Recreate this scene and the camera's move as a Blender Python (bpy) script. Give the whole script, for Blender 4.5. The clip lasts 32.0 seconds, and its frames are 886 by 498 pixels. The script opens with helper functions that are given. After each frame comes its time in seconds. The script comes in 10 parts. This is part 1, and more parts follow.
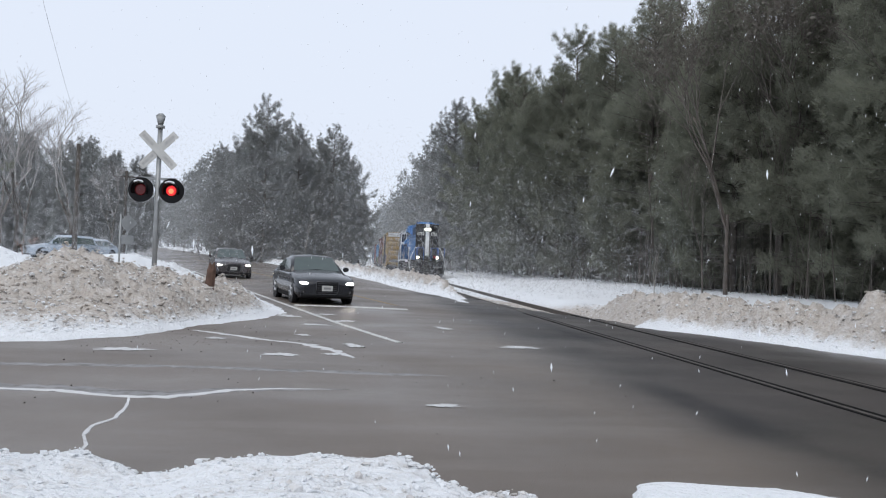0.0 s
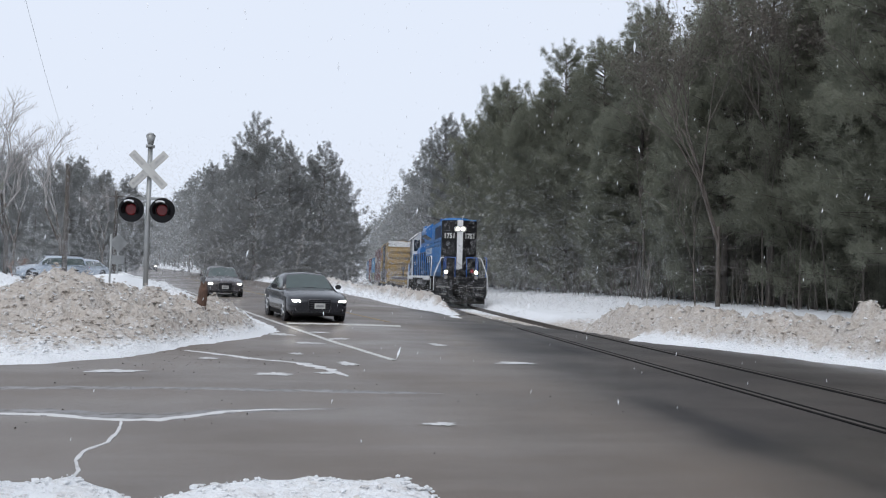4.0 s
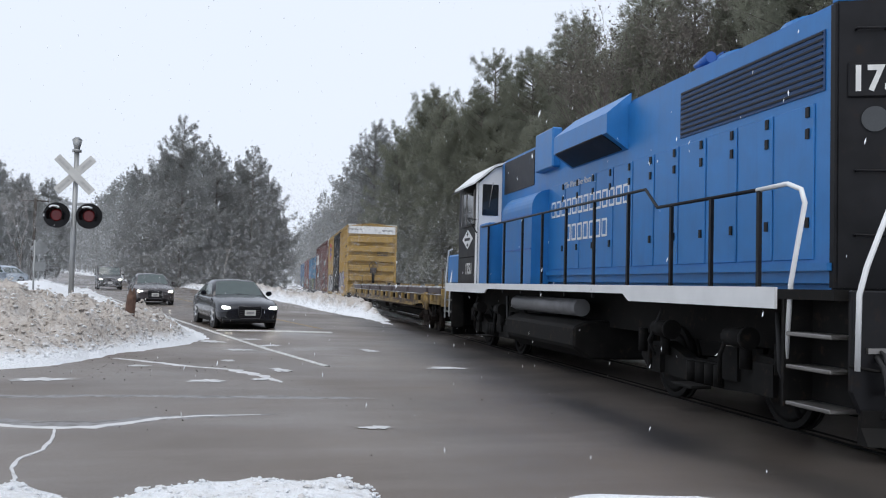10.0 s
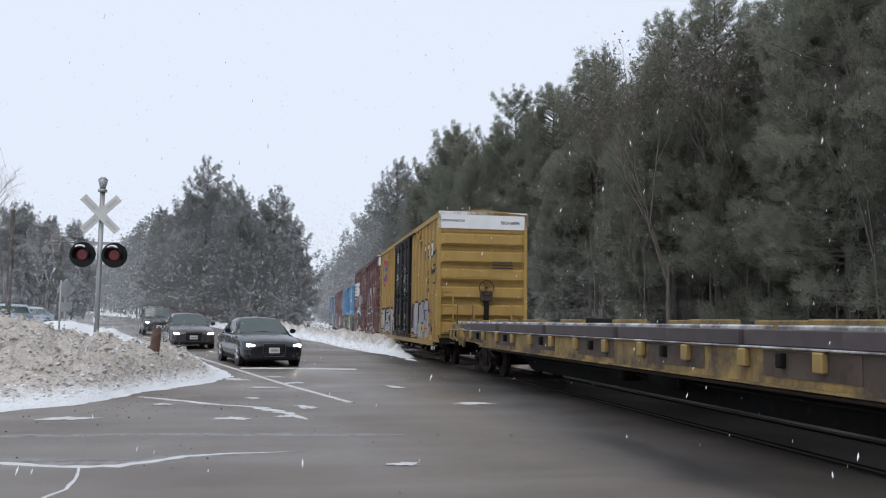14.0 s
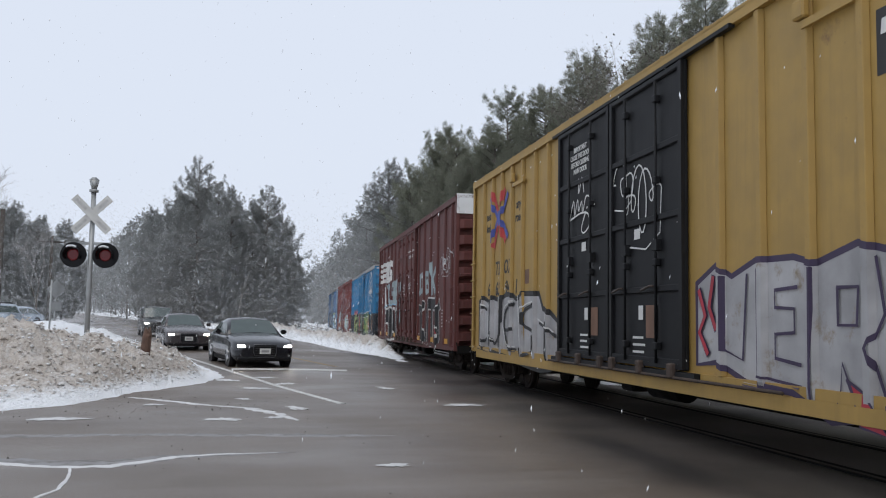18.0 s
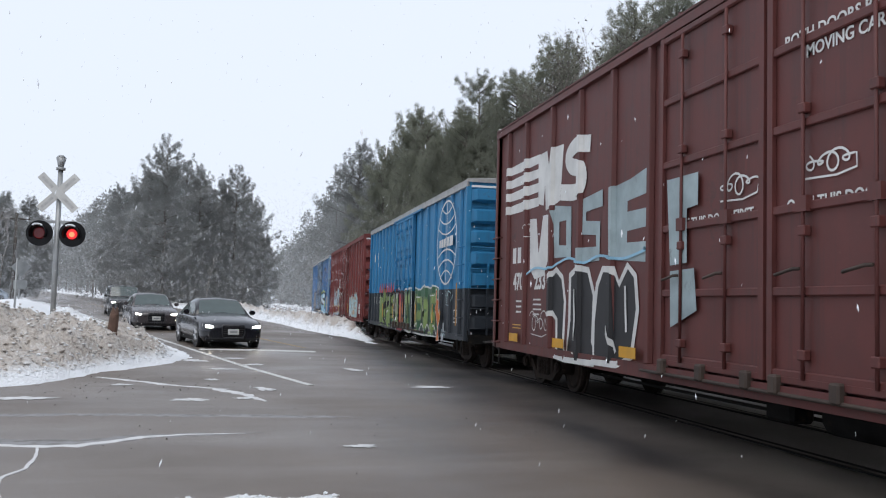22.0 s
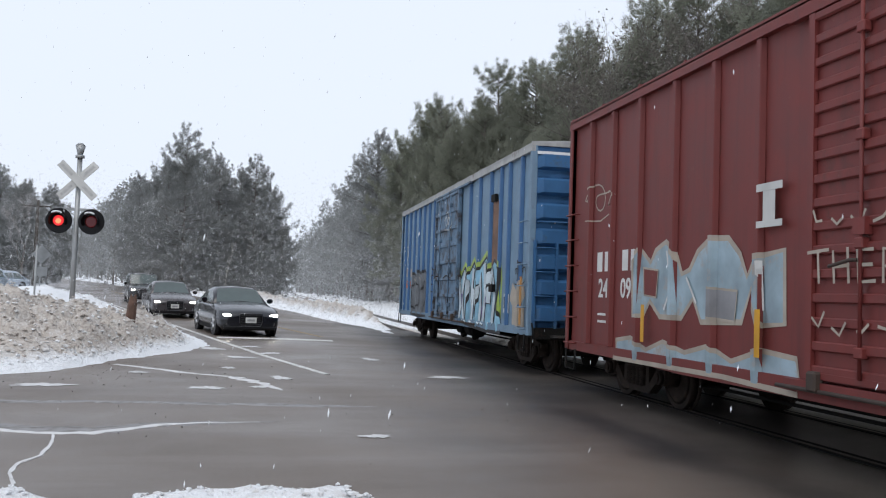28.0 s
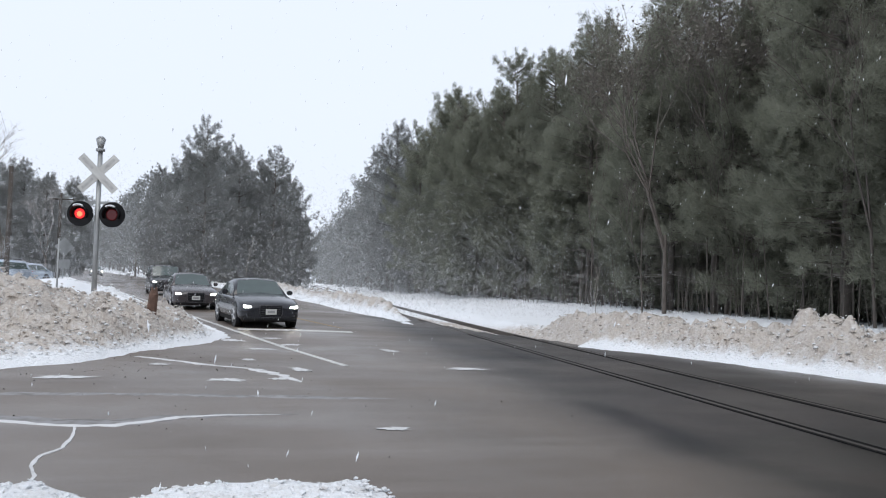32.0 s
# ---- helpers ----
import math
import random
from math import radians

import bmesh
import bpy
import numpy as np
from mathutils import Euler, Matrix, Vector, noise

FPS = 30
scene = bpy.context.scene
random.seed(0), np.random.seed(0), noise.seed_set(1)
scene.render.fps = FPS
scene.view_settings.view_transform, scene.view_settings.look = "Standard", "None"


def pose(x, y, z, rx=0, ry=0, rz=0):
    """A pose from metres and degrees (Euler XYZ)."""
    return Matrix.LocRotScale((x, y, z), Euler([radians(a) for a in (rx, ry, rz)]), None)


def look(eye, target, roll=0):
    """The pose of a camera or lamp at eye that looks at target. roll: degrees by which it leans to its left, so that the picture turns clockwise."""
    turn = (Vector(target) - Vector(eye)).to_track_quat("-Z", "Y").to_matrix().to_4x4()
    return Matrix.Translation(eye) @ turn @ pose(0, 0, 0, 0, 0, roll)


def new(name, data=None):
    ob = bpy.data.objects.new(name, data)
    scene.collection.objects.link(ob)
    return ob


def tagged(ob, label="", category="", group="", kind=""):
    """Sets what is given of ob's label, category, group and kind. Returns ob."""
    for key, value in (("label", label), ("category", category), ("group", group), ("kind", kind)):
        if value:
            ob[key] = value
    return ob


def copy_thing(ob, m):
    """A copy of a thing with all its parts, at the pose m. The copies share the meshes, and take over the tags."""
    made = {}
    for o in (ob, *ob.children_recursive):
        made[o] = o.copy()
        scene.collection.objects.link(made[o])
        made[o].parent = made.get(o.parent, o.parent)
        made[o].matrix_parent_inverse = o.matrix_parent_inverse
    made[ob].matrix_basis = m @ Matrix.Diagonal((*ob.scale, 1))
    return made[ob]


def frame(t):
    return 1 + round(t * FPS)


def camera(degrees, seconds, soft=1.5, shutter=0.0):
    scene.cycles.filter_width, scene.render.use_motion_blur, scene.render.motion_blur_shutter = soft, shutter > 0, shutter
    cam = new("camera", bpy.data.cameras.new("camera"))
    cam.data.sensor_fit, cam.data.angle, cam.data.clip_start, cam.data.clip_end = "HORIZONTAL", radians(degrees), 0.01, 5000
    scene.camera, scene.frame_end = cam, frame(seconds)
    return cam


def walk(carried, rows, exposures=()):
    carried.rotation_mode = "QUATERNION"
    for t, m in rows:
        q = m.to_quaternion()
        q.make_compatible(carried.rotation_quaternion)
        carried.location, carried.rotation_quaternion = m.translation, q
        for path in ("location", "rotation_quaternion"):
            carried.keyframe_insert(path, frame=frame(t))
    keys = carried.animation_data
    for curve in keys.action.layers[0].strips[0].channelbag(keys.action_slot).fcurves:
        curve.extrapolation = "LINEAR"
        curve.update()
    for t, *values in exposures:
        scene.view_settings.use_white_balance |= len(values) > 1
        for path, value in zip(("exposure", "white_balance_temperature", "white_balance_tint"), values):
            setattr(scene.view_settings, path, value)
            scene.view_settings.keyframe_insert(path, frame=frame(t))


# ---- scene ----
cam = camera(53.36, 32.0, soft=1.1)
PATH = [
    (0, pose(0.108, 0.101, 1.471, 90.834, -2.328, -6.864)),
    (0.5, pose(0.101, 0.131, 1.463, 90.920, -1.722, -6.731)),
    (1, pose(0.100, 0.147, 1.467, 90.960, -1.889, -6.606)),
    (1.5, pose(0.108, 0.123, 1.461, 90.958, -1.685, -6.409)),
    (2, pose(0.105, 0.119, 1.465, 91.024, -1.507, -6.300)),
    (2.5, pose(0.124, 0.127, 1.475, 91.233, -1.203, -6.007)),
    (3, pose(0.063, 0.186, 1.460, 91.389, -0.484, -4.715)),
    (3.5, pose(0.055, 0.150, 1.473, 91.276, -3.000, -4.794)),
    (4, pose(0.085, 0.159, 1.488, 91.842, -1.531, -7.406)),
    (4.5, pose(0.059, 0.110, 1.472, 93.145, -0.689, -8.828)),
    (6.5, pose(0.040, 0.069, 1.463, 93.439, 0.153, -9.306)),
    (7, pose(0.021, 0.070, 1.465, 93.177, -0.612, -9.575)),
    (7.5, pose(0.017, 0.056, 1.471, 92.745, -0.364, -9.842)),
    (8, pose(0.005, 0.045, 1.477, 92.418, -1.970, -10.691)),
    (8.5, pose(0.010, -0.032, 1.478, 92.093, -0.168, -11.126)),
    (9, pose(0.000, -0.041, 1.484, 92.064, -0.678, -11.511)),
    (9.5, pose(-0.015, -0.060, 1.487, 92.383, -1.283, -11.951)),
    (10, pose(-0.013, -0.070, 1.489, 92.371, -1.453, -11.996)),
    (10.5, pose(-0.013, -0.054, 1.482, 92.578, -1.734, -11.855)),
    (11, pose(-0.007, -0.061, 1.480, 93.019, -1.145, -11.660)),
    (11.5, pose(-0.003, -0.021, 1.471, 93.392, -1.403, -11.059)),
    (12, pose(-0.017, 0.028, 1.468, 93.837, -1.169, -10.741)),
    (12.5, pose(-0.020, 0.037, 1.468, 94.392, -0.848, -10.475)),
    (13, pose(-0.026, 0.027, 1.470, 94.739, -0.733, -10.456)),
    (13.5, pose(-0.026, 0.024, 1.456, 94.907, -0.272, -10.282)),
    (14, pose(-0.026, 0.056, 1.447, 94.711, -0.755, -10.500)),
    (14.5, pose(-0.029, 0.028, 1.457, 94.557, -1.592, -10.793)),
    (16.5, pose(-0.029, -0.044, 1.462, 94.666, -1.153, -11.324)),
    (17, pose(-0.032, -0.021, 1.461, 94.625, -1.348, -11.285)),
    (17.5, pose(-0.040, 0.038, 1.458, 94.615, -1.290, -11.087)),
    (18, pose(-0.036, -0.017, 1.459, 94.789, -0.975, -11.087)),
    (18.5, pose(-0.036, -0.013, 1.456, 95.039, -0.869, -11.255)),
    (19, pose(-0.034, -0.009, 1.457, 95.032, -0.854, -11.323)),
    (19.5, pose(-0.044, -0.015, 1.455, 94.996, -1.000, -11.470)),
    (20, pose(-0.045, -0.029, 1.464, 94.864, -0.851, -11.571)),
    (20.5, pose(-0.050, -0.023, 1.463, 94.476, -1.009, -11.950)),
    (21, pose(-0.046, -0.056, 1.471, 93.824, -1.288, -12.380)),
    (21.5, pose(-0.058, -0.080, 1.471, 93.695, -1.986, -13.050)),
    (22, pose(-0.045, -0.132, 1.479, 93.668, -1.564, -13.070)),
    (22.5, pose(-0.055, -0.142, 1.482, 93.620, -1.554, -13.330)),
    (23, pose(-0.045, -0.148, 1.479, 93.420, -1.642, -13.615)),
    (23.5, pose(-0.039, -0.142, 1.475, 93.289, -1.638, -13.712)),
    (24, pose(-0.030, -0.181, 1.475, 93.504, -1.579, -13.452)),
    (24.5, pose(-0.043, -0.081, 1.462, 93.864, -1.773, -12.874)),
    (25, pose(-0.022, -0.081, 1.473, 93.953, -1.584, -12.044)),
    (25.5, pose(-0.014, -0.012, 1.468, 93.908, -1.698, -11.392)),
    (27.5, pose(-0.006, -0.051, 1.476, 93.108, -1.752, -11.688)),
    (28, pose(-0.010, -0.065, 1.483, 92.987, -2.027, -11.914)),
    (28.5, pose(-0.011, -0.042, 1.480, 93.054, -2.450, -11.850)),
    (29, pose(-0.010, -0.077, 1.485, 93.278, -2.147, -11.576)),
    (29.5, pose(-0.021, 0.022, 1.471, 93.174, -2.162, -11.514)),
    (30, pose(-0.018, 0.000, 1.477, 92.997, -2.202, -11.595)),
    (30.5, pose(0.003, -0.043, 1.469, 92.813, -1.918, -11.591)),
    (31, pose(-0.013, 0.016, 1.475, 92.737, -2.211, -11.291)),
    (31.5, pose(-0.003, 0.049, 1.470, 92.642, -1.661, -10.730)),
    (32, pose(0.013, -0.020, 1.500, 92.327, -1.819, -10.625))]
walk(cam, PATH, [(0, 0.05), (4, 0.05), (9, 0.17), (13, 0.1), (17, -0.02), (19, -0.04), (21, 0.1), (23, 0.2), (25, 0.16), (28, 0.17), (32, 0.2)])
# ---------------------------------------------------------------- light
SUN_EL, SUN_AZ = radians(60), radians(200)
world = bpy.data.worlds.new("overcast_sky")
scene.world = world
world.use_nodes = True
wn, wl = world.node_tree.nodes, world.node_tree.links
wn.clear()
w_out = wn.new("ShaderNodeOutputWorld")
w_bg = wn.new("ShaderNodeBackground")
w_sky = wn.new("ShaderNodeTexSky")
w_sky.sky_type, w_sky.sun_disc = "NISHITA", False
w_sky.sun_elevation, w_sky.sun_rotation = SUN_EL, SUN_AZ
w_sky.air_density, w_sky.dust_density, w_sky.ozone_density = 1.0, 6.0, 1.0
w_mix = wn.new("ShaderNodeMix")
w_mix.data_type = "RGBA"
w_mix.inputs["Factor"].default_value = 0.9
w_mix.inputs["B"].default_value = (8.06, 8.75, 10.05, 1)      # cloud layer
wl.new(w_sky.outputs["Color"], w_mix.inputs["A"])
wl.new(w_mix.outputs["Result"], w_bg.inputs["Color"])
w_bg.inputs["Strength"].default_value = 0.1
wl.new(w_bg.outputs["Background"], w_out.inputs["Surface"])
sun = new("sun", bpy.data.lights.new("sun", "SUN"))
sun.data.energy, sun.data.angle, sun.data.color = 0.85, radians(40), (1.0, 0.97, 0.93)
sun.matrix_world = look((0, 0, 60), (60 * math.sin(SUN_AZ) * -1, 60 * math.cos(SUN_AZ) * -1, 60 - 60 * math.tan(SUN_EL)))
scene.view_settings.exposure = 0.0


# ---------------------------------------------------------------- materials
def mat(name, color, rough=0.6, metal=0.0, vary=0.15, scale=3.0, bump=0.0, bump_scale=60.0, dirt=None, dirt_amount=0.0,
        dirt_scale=1.5, rand=0.0, spec=0.5, emit=None, emit_strength=0.0, rough_vary=0.1):
    m = bpy.data.materials.new(name)
    m.use_nodes = True
    n, l = m.node_tree.nodes, m.node_tree.links
    b = n["Principled BSDF"]
    b.inputs["Roughness"].default_value, b.inputs["Metallic"].default_value = rough, metal
    b.inputs["Specular IOR Level"].default_value = spec
    if emit:
        b.inputs["Emission Color"].default_value = (*emit, 1)
        b.inputs["Emission Strength"].default_value = emit_strength
    tc = n.new("ShaderNodeTexCoord")
    no = n.new("ShaderNodeTexNoise")
    no.inputs["Scale"].default_value, no.inputs["Detail"].default_value = scale, 6
    l.new(tc.outputs["Object"], no.inputs["Vector"])
    mr = n.new("ShaderNodeMapRange")
    mr.inputs["From Min"].default_value, mr.inputs["From Max"].default_value = 0.3, 0.7
    mr.inputs["To Min"].default_value, mr.inputs["To Max"].default_value = 1 - vary, 1 + vary
    l.new(no.outputs["Fac"], mr.inputs["Value"])
    val = mr.outputs["Result"]
    if rand:
        oi = n.new("ShaderNodeObjectInfo")
        r2 = n.new("ShaderNodeMapRange")
        r2.inputs["To Min"].default_value, r2.inputs["To Max"].default_value = 1 - rand, 1 + rand
        l.new(oi.outputs["Random"], r2.inputs["Value"])
        mu = n.new("ShaderNodeMath")
        mu.operation = "MULTIPLY"
        l.new(val, mu.inputs[0]), l.new(r2.outputs["Result"], mu.inputs[1])
        val = mu.outputs["Value"]
    vm = n.new("ShaderNodeVectorMath")
    vm.operation = "SCALE"
    vm.inputs[0].default_value = color
    l.new(val, vm.inputs["Scale"])
    col = vm.outputs["Vector"]
    if dirt:
        dn = n.new("ShaderNodeTexNoise")
        dn.inputs["Scale"].default_value, dn.inputs["Detail"].default_value, dn.inputs["Roughness"].default_value = dirt_scale, 8, 0.7
        l.new(tc.outputs["Object"], dn.inputs["Vector"])
        dr = n.new("ShaderNodeMapRange")
        dr.inputs["From Min"].default_value, dr.inputs["From Max"].default_value = 0.72 - dirt_amount * 0.5, 0.78 - dirt_amount * 0.3
        l.new(dn.outputs["Fac"], dr.inputs["Value"])
        mx = n.new("ShaderNodeMix")
        mx.data_type = "RGBA"
        mx.inputs["B"].default_value = (*dirt, 1)
        l.new(dr.outputs["Result"], mx.inputs["Factor"]), l.new(col, mx.inputs["A"])
        col = mx.outputs["Result"]
    l.new(col, b.inputs["Base Color"])
    rr = n.new("ShaderNodeMapRange")
    rr.inputs["To Min"].default_value, rr.inputs["To Max"].default_value = max(0.02, rough - rough_vary), min(1, rough + rough_vary)
    l.new(no.outputs["Fac"], rr.inputs["Value"]), l.new(rr.outputs["Result"], b.inputs["Roughness"])
    if bump:
        bn = n.new("ShaderNodeTexNoise")
        bn.inputs["Scale"].default_value, bn.inputs["Detail"].default_value = bump_scale, 5
        l.new(tc.outputs["Object"], bn.inputs["Vector"])
        bp = n.new("ShaderNodeBump")
        bp.inputs["Strength"].default_value, bp.inputs["Distance"].default_value = bump, 0.02
        l.new(bn.outputs["Fac"], bp.inputs["Height"]), l.new(bp.outputs["Normal"], b.inputs["Normal"])
    return m


def link_nodes(m):
    return m.node_tree.nodes, m.node_tree.links, m.node_tree.nodes["Principled BSDF"]


M_BLUE = mat("locomotive_blue_paint", (0.018, 0.16, 0.43), 0.38, vary=0.1, dirt=(0.04, 0.08, 0.16), dirt_amount=0.12, bump=0.04, bump_scale=8)
M_BLUE2 = mat("handrail_blue_paint", (0.02, 0.10, 0.36), 0.4)
M_LBLACK = mat("black_paint", (0.009, 0.009, 0.0105), 0.42, vary=0.4, spec=0.2, dirt=(0.018, 0.012, 0.009), dirt_amount=0.3, dirt_scale=5)
M_LWHITE = mat("white_paint", (0.72, 0.73, 0.73), 0.45, vary=0.05, dirt=(0.3, 0.28, 0.25), dirt_amount=0.15)
M_UNDER = mat("underframe_black", (0.009, 0.0085, 0.008), 0.8, vary=0.5, spec=0.2, dirt=(0.035, 0.024, 0.017), dirt_amount=0.3, dirt_scale=6)
M_TRUCK = mat("rusty_truck_casting", (0.026, 0.019, 0.0155), 0.85, vary=0.5, scale=4, spec=0.2, dirt=(0.05, 0.034, 0.025), dirt_amount=0.35, dirt_scale=6)
M_RUSTY = mat("brown_rusted_steel", (0.05, 0.034, 0.026), 0.75, vary=0.35, scale=5)
M_STEEL = mat("worn_steel", (0.25, 0.24, 0.23), 0.4, 0.8)
M_GLASS = mat("dark_glass", (0.015, 0.018, 0.02), 0.06, vary=0.2, rough_vary=0.03, spec=0.8)
M_CARGLASS = mat("car_glass", (0.05, 0.072, 0.068), 0.07, vary=0.1, rough_vary=0.03, spec=0.7)
M_CARGLASS.node_tree.nodes["Principled BSDF"].inputs["IOR"].default_value = 1.5
M_YELLOW = mat("boxcar_yellow", (0.36, 0.228, 0.062), 0.6, vary=0.1, dirt=(0.22, 0.13, 0.05), dirt_amount=0.2, bump=0.05, bump_scale=6)
M_FLATYEL = mat("flatcar_yellow", (0.30, 0.205, 0.072), 0.75, vary=0.25, dirt=(0.075, 0.055, 0.042), dirt_amount=0.55, dirt_scale=1.3)
M_BROWN = mat("boxcar_brown", (0.105, 0.028, 0.024), 0.6, vary=0.15, dirt=(0.06, 0.03, 0.027), dirt_amount=0.25, bump=0.05, bump_scale=6)
M_PBLUE = mat("boxcar_bright_blue", (0.02, 0.185, 0.37), 0.55, vary=0.12, dirt=(0.05, 0.09, 0.13), dirt_amount=0.22, bump=0.05, bump_scale=6)
M_LTRIB = mat("boxcar_post_blue", (0.045, 0.13, 0.28), 0.6, vary=0.15, dirt=(0.08, 0.12, 0.17), dirt_amount=0.25)
M_PBLACK = mat("boxcar_black_band", (0.018, 0.02, 0.026), 0.6, vary=0.25, dirt=(0.05, 0.047, 0.045), dirt_amount=0.2)
M_RED = mat("boxcar_oxide_red", (0.155, 0.026, 0.022), 0.6, vary=0.12, dirt=(0.09, 0.028, 0.022), dirt_amount=0.25, bump=0.05, bump_scale=6)
M_LTBLUE = mat("boxcar_faded_blue", (0.155, 0.25, 0.345), 0.6, vary=0.15, dirt=(0.13, 0.17, 0.21), dirt_amount=0.3, bump=0.05, bump_scale=6)
M_LTDOOR = mat("boxcar_rusted_door_blue", (0.12, 0.2, 0.29), 0.65, vary=0.2, dirt=(0.035, 0.024, 0.02), dirt_amount=0.5, dirt_scale=2.6)
M_LTBLUE_END = mat("boxcar_end_blue", (0.03, 0.12, 0.27), 0.6, vary=0.15, dirt=(0.05, 0.09, 0.14), dirt_amount=0.3)
M_DOORBLACK = mat("black_door_paint", (0.009, 0.0095, 0.011), 0.6, spec=0.25, vary=0.25, dirt=(0.022, 0.02, 0.018), dirt_amount=0.15)
M_GALV = mat("galvanised_roof", (0.38, 0.38, 0.37), 0.55, 0.3, vary=0.2, dirt=(0.2, 0.17, 0.14), dirt_amount=0.3)
M_RAIL = mat("rail_steel", (0.09, 0.075, 0.065), 0.5, 0.6, vary=0.3)
M_TIE = mat("creosoted_tie", (0.045, 0.036, 0.03), 0.85, vary=0.3, bump=0.3, bump_scale=20, rand=0.2)
M_POLE = mat("galvanised_pole", (0.33, 0.34, 0.34), 0.5, 0.5, vary=0.15)
M_WOODPOLE = mat("weathered_wood", (0.06, 0.05, 0.042), 0.85, vary=0.3, bump=0.3, bump_scale=25)
M_BARK = mat("bark", (0.115, 0.1, 0.088), 0.9, vary=0.35, bump=0.5, bump_scale=14, rand=0.3)
M_BIRCH = mat("pale_bark", (0.30, 0.28, 0.25), 0.8, vary=0.35, scale=5)
M_TWIG = mat("bare_twigs", (0.125, 0.108, 0.095), 0.85, vary=0.3, rand=0.2)
M_TWIG_FAR = mat("pale_twigs", (0.36, 0.34, 0.33), 0.85, vary=0.3)
# needle colour lightened to lift the wood's darks, as snow haze would
M_PINE = mat("pine_needles", (0.20, 0.203, 0.168), 0.8, vary=0.25, scale=0.6, rand=0.3)
# needles of the far pines, distance haze mixed into their colour
M_HAZYPINE = mat("haze_grey_needles", (0.235, 0.237, 0.23), 0.85, vary=0.25, scale=0.6, rand=0.2)
M_RUBBER = mat("tyre_rubber", (0.018, 0.018, 0.019), 0.8)
M_RIM = mat("alloy_rim", (0.5, 0.5, 0.51), 0.35, 0.8)
M_REDGLOW = mat("red_signal_lens", (0.35, 0.01, 0.012), 0.25, emit=(1.0, 0.045, 0.05), emit_strength=0.8)
M_REDHOT = mat("red_signal_filament", (0.5, 0.05, 0.02), 0.25, emit=(1.0, 0.22, 0.1), emit_strength=1.6)
M_LAMP = mat("headlamp_glow", (0.9, 0.9, 0.85), 0.2, emit=(1.0, 0.84, 0.56), emit_strength=26)
M_CARLAMP = mat("car_headlamp_glow", (0.9, 0.9, 0.88), 0.2, emit=(1.0, 0.93, 0.78), emit_strength=24)


def weather(m, color, amount=0.5, rust=(0.16, 0.07, 0.035), rust_amount=0.3):
    """Streaks run down by rain, and spots of rust."""
    n, l, b = link_nodes(m)
    tc, mp = n.new("ShaderNodeTexCoord"), n.new("ShaderNodeMapping")
    mp.inputs["Scale"].default_value = (5.0, 5.0, 0.3)
    l.new(tc.outputs["Object"], mp.inputs["Vector"])
    old = b.inputs["Base Color"].links[0].from_socket
    for vec, sc, lo, hi, to, tint in ((mp.outputs["Vector"], 1.6, 0.5, 0.75, amount, color), (tc.outputs["Object"], 9.0, 0.66, 0.74, rust_amount, rust)):
        no, mr, mx = n.new("ShaderNodeTexNoise"), n.new("ShaderNodeMapRange"), n.new("ShaderNodeMix")
        no.inputs["Scale"].default_value, no.inputs["Detail"].default_value, no.inputs["Roughness"].default_value = sc, 6, 0.65
        mr.inputs["From Min"].default_value, mr.inputs["From Max"].default_value, mr.inputs["To Max"].default_value = lo, hi, to
        mx.data_type = "RGBA"
        mx.inputs["B"].default_value = (*tint, 1)
        l.new(vec, no.inputs["Vector"]), l.new(no.outputs["Fac"], mr.inputs["Value"]), l.new(mr.outputs["Result"], mx.inputs["Factor"]), l.new(old, mx.inputs["A"])
        old = mx.outputs["Result"]
    l.new(old, b.inputs["Base Color"])


weather(M_YELLOW, (0.24, 0.155, 0.055), 0.45)
weather(M_BROWN, (0.055, 0.025, 0.023), 0.7, (0.17, 0.075, 0.05), 0.5)
weather(M_PBLUE, (0.03, 0.11, 0.22), 0.6, (0.12, 0.06, 0.04), 0.5)
weather(M_RED, (0.09, 0.022, 0.02), 0.6, (0.2, 0.09, 0.06), 0.4)
weather(M_LTBLUE, (0.16, 0.2, 0.25), 0.6, (0.18, 0.09, 0.05), 0.5)
weather(M_GALV, (0.2, 0.17, 0.14), 0.5)
weather(M_DOORBLACK, (0.022, 0.021, 0.02), 0.5, (0.07, 0.05, 0.035), 0.35)
weather(M_FLATYEL, (0.1, 0.06, 0.03), 0.6, (0.06, 0.03, 0.02), 0.6)
weather(M_BLUE, (0.02, 0.12, 0.33), 0.4, (0.03, 0.1, 0.25), 0.2)


def two_tone(m, z, upper, lower):
    """A livery of two paints that meet at a height."""
    n, l, b = link_nodes(m)
    tc, sep, st, mx = n.new("ShaderNodeTexCoord"), n.new("ShaderNodeSeparateXYZ"), n.new("ShaderNodeMath"), n.new("ShaderNodeMix")
    st.operation, mx.data_type = "LESS_THAN", "RGBA"
    st.inputs[1].default_value = z
    old = b.inputs["Base Color"].links[0].from_socket
    mx.inputs["B"].default_value = (*lower, 1)
    l.new(tc.outputs["Object"], sep.inputs["Vector"]), l.new(sep.outputs["Z"], st.inputs[0])
    l.new(st.outputs["Value"], mx.inputs["Factor"]), l.new(old, mx.inputs["A"]), l.new(mx.outputs["Result"], b.inputs["Base Color"])


two_tone(M_PBLUE, 1.9, None, (0.022, 0.028, 0.036))
M_SIGNWHITE = mat("weathered_sign_white", (0.52, 0.52, 0.5), 0.6, vary=0.12, dirt=(0.3, 0.28, 0.25), dirt_amount=0.25)
M_SIGNGREY = mat("faded_sign_grey", (0.27, 0.27, 0.27), 0.6)


